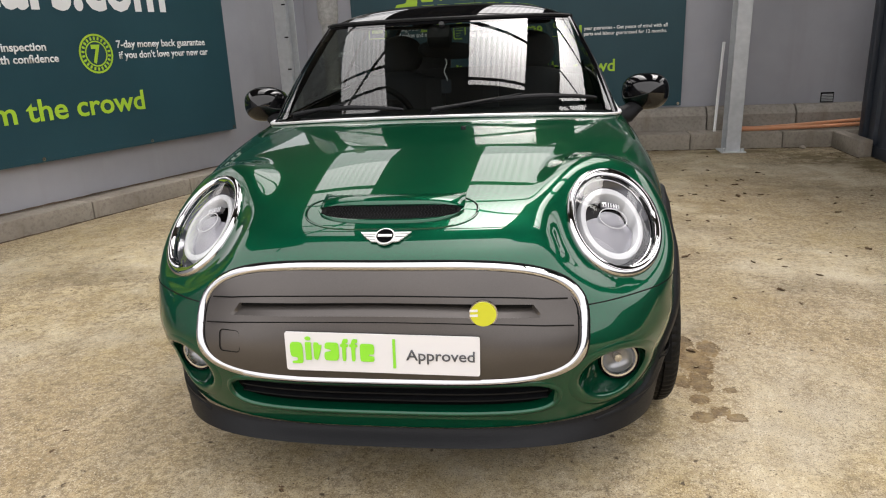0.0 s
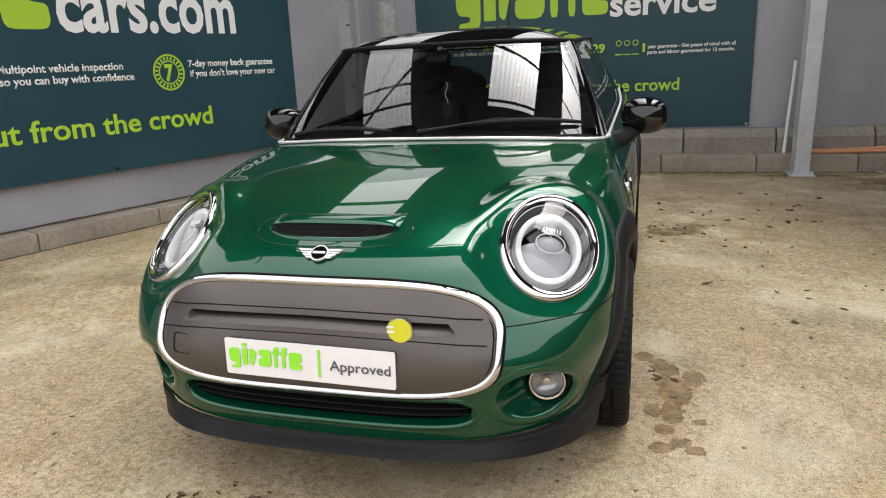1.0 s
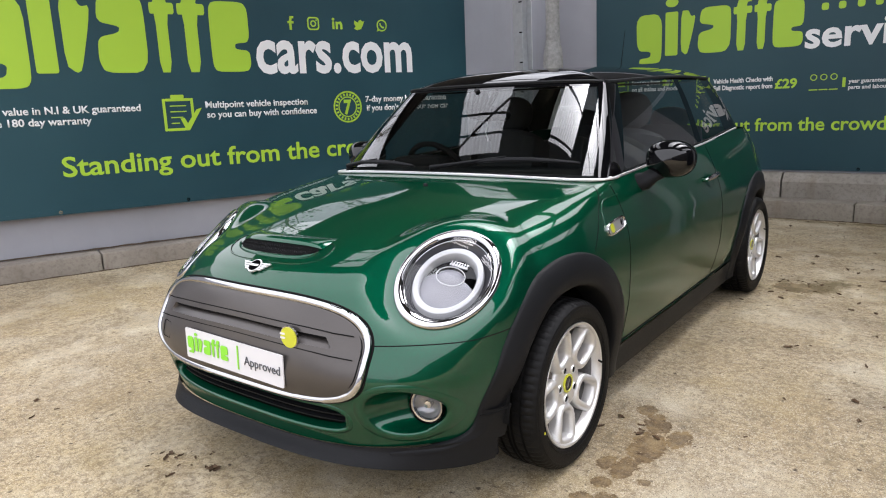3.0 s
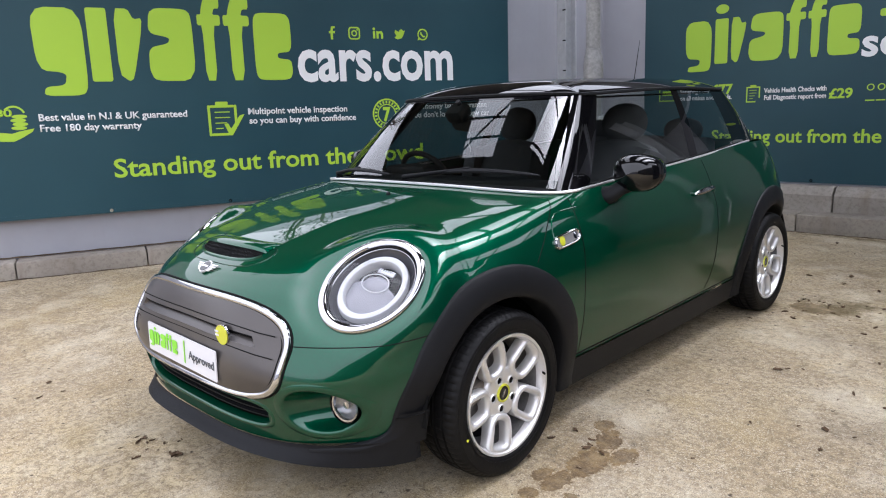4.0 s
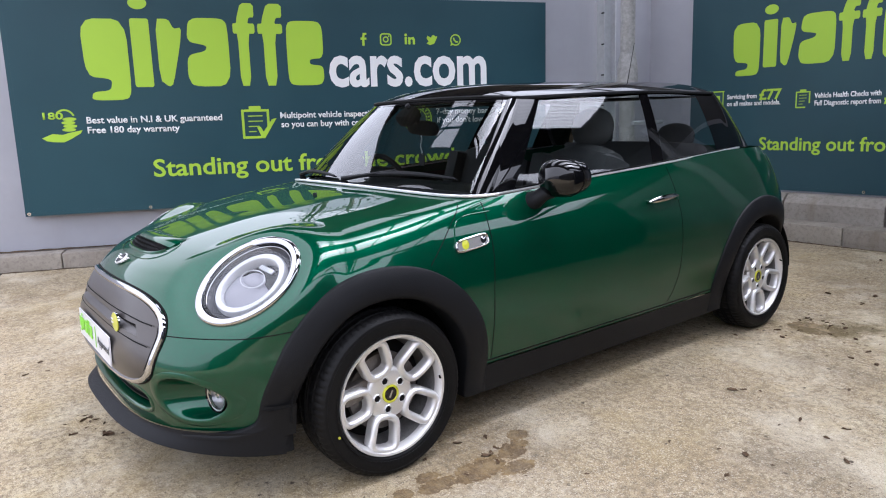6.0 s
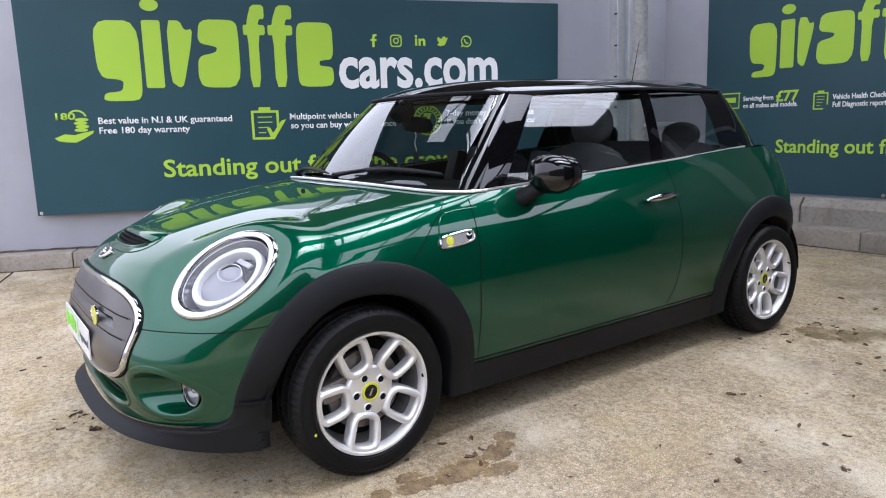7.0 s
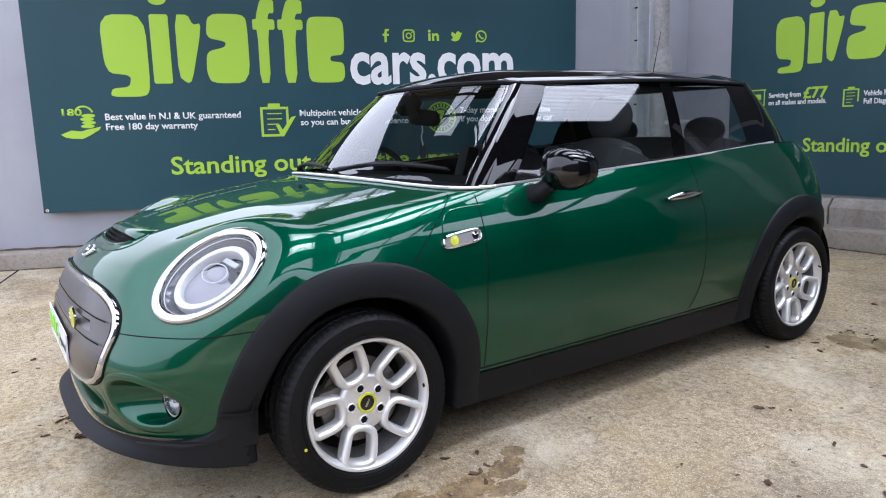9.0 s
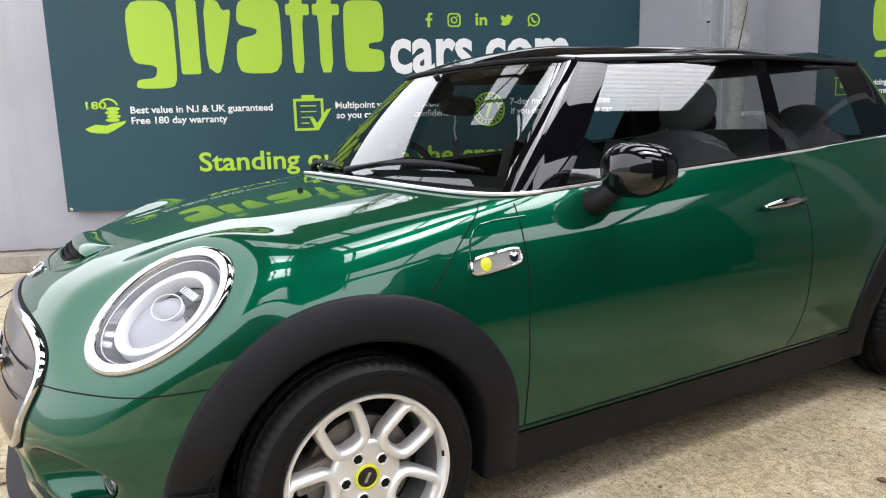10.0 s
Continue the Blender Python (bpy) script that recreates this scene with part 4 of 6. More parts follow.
# the car --------------------------------------------------------------------------
# Local frame: x towards the passenger side that the walk passes, y to the tail, front axle at y = 0.
CAR = tagged(empty("hatchback_car", (0.012, 0, 0)), "small dark green three-door hatchback with black roof and grey grille panel", "car")
AXLES, HUB_Z, HUB_X, TYRE_R = (0.0, 2.495), 0.297, 0.748, 0.300
LEVELS = (-1.0, 0.0, 1.0, 2.0, 3.0, 4.0, 5.0, 6.0, 7.0, 8.0)
NOSE_Y = (-0.794, -0.744, -0.759, -0.768, -0.744, -0.712, -0.668, -0.542, -0.200, 0.300)
NOSE_Z = (0.237, 0.272, 0.375, 0.480, 0.600, 0.712, 0.763, 0.822, 0.905, 0.972)
SIDE_X = (0.772, 0.795, 0.815, 0.832, 0.836, 0.828, 0.808, 0.783, 0.757, 0.732)
SIDE_Z = (0.168, 0.288, 0.385, 0.500, 0.610, 0.715, 0.790, 0.850, 0.900, 0.940)
SIDE_Y = (0.10, 0.10, 0.12, 0.15, 0.15, 0.16, 0.20, 0.30, 0.45, 0.62)
BEND = (3.0, 3.1, 3.3, 3.6, 3.0, 2.4, 2.28, 2.42, 2.6, 3.0)
TAIL_Y = (2.90, 2.95, 3.00, 3.03, 3.03, 3.02, 3.00, 2.97, 2.93, 2.86)
TAIL_Z = (0.20, 0.33, 0.40, 0.50, 0.60, 0.71, 0.80, 0.88, 0.95, 1.01)
RISE = (0.0, 0.0, 0.0, 0.0, 0.0, 0.01, 0.02, 0.04, 0.062, 0.082)
TURN_Y = 2.25


def quarter(n, steps):
    """Fractions (across, along) of a rounded corner, evenly spaced on its arc."""
    dense = [(math.sin(a) ** (2 / n), math.cos(a) ** (2 / n)) for a in [math.pi / 2 * k / 400 for k in range(401)]]
    run = np.concatenate([[0], np.cumsum([math.dist(p, q) for p, q in zip(dense, dense[1:])])])
    at = np.interp(np.linspace(0, run[-1], steps + 1), run, np.arange(401))
    return [(float(np.interp(i, np.arange(401), [d[0] for d in dense])), float(np.interp(i, np.arange(401), [d[1] for d in dense]))) for i in at]


def body_ring(v, nf=100, ns=64, nr=26):
    """Half a ring of the body at level v, from the nose round to the tail."""
    g = lambda table: spline(LEVELS, table, v)
    yf, zf, w, zs, ys, n, yr, zr, rise = map(g, (NOSE_Y, NOSE_Z, SIDE_X, SIDE_Z, SIDE_Y, BEND, TAIL_Y, TAIL_Z, RISE))
    lift = -0.012 * max(0.0, 1 - abs(v))
    pts = []
    for a, b in quarter(n, nf):
        y = ys - (ys - yf) * b
        t = math.asin(min(1.0, a ** (n / 2)))
        z = zf + (zs - zf) * math.sin(t) ** 2 + lift * math.exp(-((y + 0.36) / 0.16) ** 2)
        if v > 5:
            edge = 1 / (1 + math.exp((w * a - 0.30 - 0.10 * (y + 0.1)) / 0.05))
            z += 0.007 * edge * min(1.0, v - 5) * max(0.0, min(1.0, (0.27 - y) / 0.12))
        pts.append((w * a, y, z))
    for k in range(1, ns + 1):
        t = k / ns
        y = ys + (TURN_Y - ys) * t
        pts.append((w + 0.006 * math.sin(math.pi * t), y, zs + rise * t))
    for a, b in quarter(4.0, nr)[1:]:
        pts.append((w * b, TURN_Y + (yr - TURN_Y) * a, zs + rise + (zr - zs - rise) * a * a))
    return pts


# headlamp frame: centre, across, up, out
LAMP_C, LAMP_N = Vector((0.616, -0.407, 0.752)), Vector((0.425, -0.538, 0.728)).normalized()
LAMP_A, LAMP_B, LAMP_ROLL = 0.146, 0.190, -0.695
_h = Vector((-LAMP_N.y, LAMP_N.x, 0)).normalized()
_u = LAMP_N.cross(_h) if LAMP_N.cross(_h).z > 0 else -LAMP_N.cross(_h)
LAMP_H = _h * math.cos(LAMP_ROLL) + _u * math.sin(LAMP_ROLL)
LAMP_U = _u * math.cos(LAMP_ROLL) - _h * math.sin(LAMP_ROLL)


def flatten_lamp(p):
    """Draws the skin to the headlamp's plane round its rim."""
    q = Vector((abs(p[0]), p[1], p[2])) - LAMP_C
    rho = math.hypot(q.dot(LAMP_H) / LAMP_A, q.dot(LAMP_U) / LAMP_B)
    d = q.dot(LAMP_N)
    if rho > 1.85 or abs(d) > 0.24:
        return p
    g = min(1.0, (0.24 - abs(d)) / 0.14)
    t = min(1.0, max(0.0, (1.85 - rho) / 0.8))
    m = min(1.0, max(0.0, (p[1] + 0.71) / 0.12))
    q = q - LAMP_N * (d * t ** 3 * (10 - 15 * t + 6 * t * t) * m * m * (3 - 2 * m) * g * g * (3 - 2 * g)) + LAMP_C
    return (math.copysign(q.x, p[0]), q.y, q.z)


V_STEPS = [-1 + k / 6 for k in range(6)] + [k / 12 for k in range(7 * 12)] + [7 + k / 18 for k in range(19)]
HALF = [[flatten_lamp(p) for p in body_ring(v)] for v in V_STEPS]
RINGS = [[(-x, y, z) for x, y, z in reversed(r[1:])] + r for r in HALF]
N_V, N_U = len(RINGS), len(RINGS[0])
SKIN = np.array(RINGS)
from mathutils.bvhtree import BVHTree

BODY_TREE = BVHTree.FromPolygons([tuple(p) for r in RINGS for p in r], [(i * N_U + j, (i + 1) * N_U + j, (i + 1) * N_U + j + 1, i * N_U + j + 1) for i in range(N_V - 1) for j in range(N_U - 1)])


def hit(origin, way, tree=BODY_TREE):
    p, n, _, _ = tree.ray_cast(Vector(origin), Vector(way))
    if p is None:
        p, n, _, _ = tree.find_nearest(Vector(origin))
    if n.dot(Vector(way)) > 0:
        n = -n
    return p, n


def front_at(x, z, off=0.0):
    p, n = hit((x, -2, z), (0, 1, 0))
    if off > 0.005:
        for dx, dz in ((0.014, 0), (-0.014, 0), (0, 0.014), (0, -0.014)):
            n = n + hit((x + dx, -2, z + dz), (0, 1, 0))[1]
        n.normalize()
    return p + n * off


def side_at(y, z, off=0.0, sx=1):
    p, n = hit((2, y, z), (-1, 0, 0))
    p = p + n * off
    return Vector((sx * p.x, p.y, p.z))


def top_at(x, y, off=0.0):
    p, n = hit((x, y, 3), (0, 0, -1))
    return p + n * off


INTAKE_Z = 0.362
FOG_C, FOG_R = Vector((0.604, -0.62, 0.396)), 0.096


def lamp_at(r, a, off, sx=1):
    """A point of the headlamp: radius as a share of the rim, angle, height over the wing."""
    q = LAMP_C + LAMP_H * (LAMP_A * r * math.cos(a)) + LAMP_U * (LAMP_B * r * math.sin(a))
    p, _ = hit(q + LAMP_N * 0.4, -LAMP_N)
    p = p + LAMP_N * off
    return Vector((sx * p.x, p.y, p.z))


def in_lamp(p):
    d = Vector((abs(p[0]), p[1], p[2])) - LAMP_C
    return (d.dot(LAMP_H) / LAMP_A) ** 2 + (d.dot(LAMP_U) / LAMP_B) ** 2 < 0.90 ** 2 and abs(d.dot(LAMP_N)) < 0.12


def in_fog(p):
    return p[1] < -0.4 and math.hypot(abs(p[0]) - FOG_C.x, (p[2] - FOG_C.z) / 0.80) < FOG_R * 1.16


def in_intake(p):
    return p[1] < -0.5 and abs(p[0]) < 0.442 and abs(p[2] - INTAKE_Z) < 0.044 * max(0.02, 1 - (abs(p[0]) / 0.452) ** 14) ** 0.5


def in_grille(p):
    return p[1] < -0.4 and (abs(p[0]) / 0.495) ** 3.2 + (abs(p[2] - 0.566) / 0.122) ** 3.2 < 1


def in_arch(p):
    return abs(p[0]) > 0.5 and any(math.hypot(p[1] - y, p[2] - HUB_Z) < 0.385 or (p[2] < HUB_Z and abs(p[1] - y) < (0.385 if p[2] > 0.29 else 0.335)) for y in AXLES)


def corner_y(z):
    """Front edge of the black trim between the chin and the front arch."""
    g = max(0.0, min(1.0, (0.366 - z) / 0.104))
    return -0.452 - 0.020 * g - 0.18 * g ** 7


def make_shell():
    """The painted panels, cut from one skin and sharing its normals."""
    du, dv = np.gradient(SKIN, axis=1), np.gradient(SKIN, axis=0)
    nor = np.cross(du, dv)
    nor /= np.maximum(np.linalg.norm(nor, axis=2, keepdims=True), 1e-9)
    out = SKIN - np.array([0, 1.1, 0.55])
    nor *= np.sign(np.sum(nor * out, axis=2, keepdims=True))
    kinds = {}
    for i in range(N_V - 1):
        for j in range(N_U - 1):
            c = (SKIN[i, j] + SKIN[i + 1, j] + SKIN[i, j + 1] + SKIN[i + 1, j + 1]) / 4
            v = V_STEPS[i] + 0.01
            if in_grille(c) or in_arch(c) or in_lamp(c) or in_fog(c) or in_intake(c):
                continue
            if v < 0:
                if c[1] > 2.78:
                    continue
                kind = "lower_trim"
            elif c[1] < 0.1 and c[2] < 0.6 and v < 3.2:
                kind = "front_bumper"
            elif v > 3 and c[1] < 0.45 and abs(c[0]) < 0.84 and (c[1] < -0.05 or v > 6.2):
                kind = "bonnet"
            elif 0.54 < c[1] < 1.70 and c[0] > 0:
                kind = "door"
            elif 0.54 < c[1] < 1.70:
                kind = "door_far"
            elif c[1] > 1.5:
                kind = "rear_body"
            elif c[0] > 0:
                kind = "front_wing"
            else:
                kind = "front_wing_far"
            kinds.setdefault(kind, []).append((i, j))
    for kind, cells in kinds.items():
        idx, pts, nrm, faces = {}, [], [], []
        for i, j in cells:
            q = []
            for a, b in ((i, j), (i, j + 1), (i + 1, j + 1), (i + 1, j)):
                if (a, b) not in idx:
                    idx[a, b] = len(pts)
                    off = (0.006 + 0.014 * max(0.0, min(1.0, (SKIN[a, b][1] + 0.68) / 0.22)) * (SKIN[a, b][1] < 0.0)) if kind == "lower_trim" else 0.0
                    pts.append(tuple(SKIN[a, b] + nor[a, b] * off)), nrm.append(tuple(nor[a, b]))
                q.append(idx[a, b])
            faces.append(q)
        name = {"door_far": "door", "front_wing_far": "front_wing"}.get(kind, kind)
        me = bpy.data.meshes.new(name)
        me.from_pydata(pts, [], faces)
        me.polygons.foreach_set("use_smooth", [True] * len(faces))
        me.normals_split_custom_set_from_vertices(nrm)
        me.materials.append(TRIM if kind == "lower_trim" else GREEN)
        ob = new(name, me)
        ob.parent = CAR
        if kind == "lower_trim":
            ob["label"] = "black grained plastic sill and chin trim"


make_shell()


def strip(name, pts, r, material, parent=CAR, closed=False, flat=1.0, label="", sides=6):
    return part(name, tube(pts, r, sides, closed, flat=flat), material, parent, label)


def both(fn):
    for sx in (1, -1):
        fn(sx)


def mirrored(pts, sx):
    return [Vector((sx * p[0], p[1], p[2])) for p in pts]


# shut lines
def shut_lines(sx):
    ln = lambda pts: strip("shut_line", mirrored(pts, sx), 0.0018, DARK)
    seg = lambda a, b, n=24: [side_at(a[0] + (b[0] - a[0]) * k / n, a[1] + (b[1] - a[1]) * k / n, 0.0002) for k in range(n + 1)]
    ln([front_at(x, 0.598, 0.0002) for x in [0.52 + 0.24 * k / 20 for k in range(21)]] + seg((-0.46, 0.599), (-0.345, 0.602), 10))
    ln(seg((0.192, 0.735), (0.30, 0.84), 10) + [side_at(0.30 + 0.105 * k / 8, 0.84 + 0.092 * k / 8, 0.0002) for k in range(1, 9)])
    ln(seg((0.482, 0.30), (0.480, 0.60), 14) + seg((0.480, 0.60), (0.505, 0.925), 16)[1:])
    rear = [(1.640, 0.315), (1.675, 0.36), (1.700, 0.45), (1.712, 0.60), (1.712, 0.75), (1.704, 0.88), (1.692, 0.975)]
    for _ in range(3):
        rear = [rear[0]] + [q for a, b in zip(rear, rear[1:]) for q in ((a[0] * 0.75 + b[0] * 0.25, a[1] * 0.75 + b[1] * 0.25), (a[0] * 0.25 + b[0] * 0.75, a[1] * 0.25 + b[1] * 0.75))] + [rear[-1]]
    strip("shut_line", mirrored([side_at(y, z, 0.0004) for y, z in rear], sx), 0.0014, DARK)


both(shut_lines)


def trim_joint(sx):
    """Joint between the arch trim and the chin trim."""
    strip("trim_joint", [Vector((sx * p.x, p.y, p.z)) for p in [side_at(-0.455 + 0.105 * k / 8, 0.352 + 0.006 * k / 8, 0.0215 if k > 1 else 0.012) for k in range(9)]], 0.0022, DARK)


both(trim_joint)


def corner_trim(sx):
    """Black corner piece with a rolled front edge under the painted bumper."""
    rows = []
    for k in range(25):
        z = 0.250 + 0.116 * k / 24
        ye = corner_y(z)
        ys = [ye - 0.001, ye, ye + 0.0025, ye + 0.006] + [ye + 0.006 + (-0.348 - ye - 0.006) * j / 14 for j in range(1, 15)]
        rows.append([side_at(y, z, off, sx) for y, off in zip(ys, [-0.002, 0.004, 0.0085, 0.011] + [0.011 + 0.009 * min(1.0, j / 5) for j in range(1, 15)])])
    part("corner_trim", grid(rows), TRIM, CAR, "black grained plastic corner trim", angle=60)


both(corner_trim)


# wheels -----------------------------------------------------------------------------
def wheel(name, turn):
    root = empty("wheel")
    root.parent = CAR
    prof = [(0.214, 0.078), (0.228, 0.092), (0.245, 0.0965), (0.262, 0.098), (0.280, 0.094), (0.2905, 0.085), (0.2965, 0.072)]
    tread = [(0.299, 0.058), (0.299, 0.050), (0.292, 0.048), (0.292, 0.041), (0.2995, 0.039), (0.300, 0.014), (0.292, 0.012), (0.292, 0.004), (0.300, 0.002)]
    full = prof + tread
    full = full + [(r, -h) for r, h in reversed(full)]
    seg = 288
    rows = []
    for r, h in full:
        ring = []
        for k in range(seg):
            a = 2 * math.pi * k / seg
            cut = 0.0032 if (k % 4 == 0 and 0.045 < abs(h) < 0.088 and r > 0.285) or (k % 6 == 0 and 0.01 < abs(h) < 0.04 and r > 0.295) else 0.0
            ring.append((h, (r - cut) * math.cos(a), (r - cut) * math.sin(a)))
        rows.append(ring)
    tyre = part("tyre", grid(rows, None, False, True), RUBBER, root, "black road tyre", angle=28)
    for r in (0.236, 0.272):
        part("sidewall_rib", tube([(0.0965 if r < 0.25 else 0.0962, r * math.cos(a), r * math.sin(a)) for a in [2 * math.pi * k / 64 for k in range(64)]], 0.0014, 6, True), RUBBER, tyre)
    rim = [(0.214, 0.080), (0.2205, 0.086), (0.2185, 0.091), (0.211, 0.0895), (0.205, 0.078), (0.200, 0.056)]
    part("rim", lathe(rim, 96), ALLOY, root)
    # barrel takes the darkened alloy, in place of shade behind the spokes
    part("barrel", lathe([(0.2005, 0.058), (0.199, 0.046), (0.192, 0.0), (0.186, -0.05), (0.203, -0.075), (0.214, -0.08)], 96), BARREL, root, "silver wheel barrel, coloured grey for the shade behind the spokes")
    # added dark disc that stands in for shade in the gaps between spokes
    part("dust_shield", lathe([(0.04, -0.02), (0.15, -0.022), (0.184, -0.03), (0.184, -0.036), (0.04, -0.034)], 48), DARK, root)
    for k in range(5):
        c = radians(turn + 72 * k)
        half = [(0.206, 0.0, 0.080), (0.205, 8.0, 0.080), (0.200, 13.0, 0.080), (0.189, 15.8, 0.0795), (0.168, 17.6, 0.078), (0.143, 20.0, 0.0755), (0.122, 22.4, 0.072), (0.106, 22.6, 0.0695), (0.095, 18.5, 0.068), (0.087, 10.5, 0.067), (0.084, 0.0, 0.067)]
        path = half + [(r, -a, h) for r, a, h in reversed(half[1:-1])]
        rows = []
        pts = [Vector((h, r * math.cos(c + radians(a)), r * math.sin(c + radians(a)))) for r, a, h in path]
        for i, p in enumerate(pts):
            t = (pts[(i + 1) % len(pts)] - pts[i - 1]).normalized()
            side = t.cross(Vector((1, 0, 0))).normalized()
            w = 0.0140
            rows.append([p + side * (w * x) + Vector((d, 0, 0)) for x, d in ((-1.05, -0.040), (-1.0, -0.014), (-0.82, -0.004), (-0.45, 0.002), (0, 0.004), (0.45, 0.002), (0.82, -0.004), (1.0, -0.014), (1.05, -0.040))])
        part("spoke", grid(rows, None, True, True), ALLOY, root, angle=60)
        b = c
        at = pose(0, 0.056 * math.cos(b), 0.056 * math.sin(b))
        boss = part("lug_boss", lathe([(0.0125, 0.058), (0.0130, 0.0640), (0.0150, 0.0650), (0.017, 0.063), (0.019, 0.05)], 20, m=at), ALLOY, root)
        part("lug_bolt", lathe([(0.0, 0.0615), (0.010, 0.0615), (0.0128, 0.0605)], 6, m=at), DARK, boss)
    part("hub", lathe([(0.0, 0.058), (0.036, 0.060), (0.060, 0.060), (0.082, 0.0595), (0.092, 0.055), (0.097, 0.045), (0.097, 0.02), (0.07, 0.0)], 48), ALLOY, root)
    cap = part("centre_cap", lathe([(0.0, 0.064), (0.024, 0.064), (0.025, 0.063), (0.025, 0.056)], 32), GLOSS_BLACK, root, "black centre cap in a yellow ring")
    part("cap_ring", lathe([(0.025, 0.062), (0.027, 0.0655), (0.033, 0.0645), (0.0345, 0.056)], 32), YELLOW, cap)
    part("cap_mark", boxed((0.064, -0.014, -0.0035), (0.0652, 0.014, 0.0035), 0.0, pose(0, 0, 0, 60)), CHROME, cap)
    part("valve", tube([(0.085, 0.203 * math.cos(0.1), 0.203 * math.sin(0.1)), (0.10, 0.195 * math.cos(0.1), 0.195 * math.sin(0.1))], 0.004, 8), DARK, root)
    part("brake_disc", lathe([(0.04, 0.025), (0.075, 0.028), (0.08, 0.015), (0.142, 0.015), (0.142, -0.008), (0.04, -0.008)], 48), BRAKE, root, "rusty iron brake disc")
    cal = boxed((-0.03, -0.055, -0.035), (0.045, 0.055, 0.035), 0.012, pose(0, -0.125, 0.03, 12))
    part("brake_caliper", cal, BRAKE, root)
    return root


front_wheel = wheel("front", 40)
front_wheel.matrix_basis = pose(HUB_X, AXLES[0], HUB_Z)
copy_thing(front_wheel, pose(HUB_X, AXLES[1], HUB_Z, 14))
copy_thing(front_wheel, pose(-HUB_X, AXLES[0], HUB_Z, 0, 0, 180))
copy_thing(front_wheel, pose(-HUB_X, AXLES[1], HUB_Z, 40, 0, 180))
front_tyre = next(o for o in front_wheel.children if o.name.startswith("tyre"))
part("balance_dot", lathe([(0.0, 0.0995), (0.005, 0.0992), (0.005, 0.095)], 14, m=pose(0, -0.247 * math.cos(radians(19)), -0.247 * math.sin(radians(19)))), YELLOW, front_tyre)


def arches(sx):
    for k, y0 in enumerate(AXLES):
        rows = []
        lo, hi = ((-18, 198) if k == 0 else (6, 198))
        for d in range(lo, hi + 1, 4):
            a = radians(d)
            ca, sa = math.cos(a), math.sin(a)
            row = []
            for r, off in ((0.462, -0.004), (0.4605, 0.005), (0.454, 0.010), (0.43, 0.014), (0.412, 0.020), (0.385, 0.020), (0.362, 0.019), (0.352, 0.014), (0.348, 0.004), (0.349, -0.09)):
                y, z = y0 + r * ca, HUB_Z + r * sa
                if d < 0 or d > 180:
                    y = y0 + r * (1 if d < 90 else -1)
                    z = HUB_Z - 0.0066 * (-d if d < 0 else d - 180)
                base = side_at(y0 + 0.45 * ca, max(0.20, HUB_Z + 0.45 * sa))
                here = side_at(y, max(0.20, z))
                x = 0.5 * (base.x + here.x) if r < 0.455 else here.x
                row.append((sx * (x + off), y, z))
            rows.append(row)
        part("arch_trim", grid(rows), TRIM, CAR, "black grained plastic wheel arch trim", angle=50)
        rows = []
        for d in range(0, 181, 10):
            a = radians(d)
            rows.append([(sx * x, y0 + r * math.cos(a), HUB_Z + r * math.sin(a)) for x, r in ((0.80, 0.375), (0.60, 0.372), (0.50, 0.365), (0.49, 0.05))])
        part("wheel_liner", grid(rows), DARK, CAR)


both(arches)
part("underbody", boxed((-0.60, -0.45, 0.18), (0.60, 2.75, 0.27), 0.03), DARK, CAR)


# grille panel, badge and plate ---------------------------------------------------------
def grille_edge(k, n=96, grow=0.0):
    a = 2 * math.pi * k / n
    ca, sa = math.cos(a), math.sin(a)
    half_h = (0.150 if sa > 0 else 0.144) + grow
    p, q = (3.1, 2.5) if sa > 0 else (4.7, 3.9)
    return (math.copysign(abs(ca) ** (2 / p), ca) * (0.517 + grow), 0.566 + math.copysign(abs(sa) ** (2 / q), sa) * half_h)


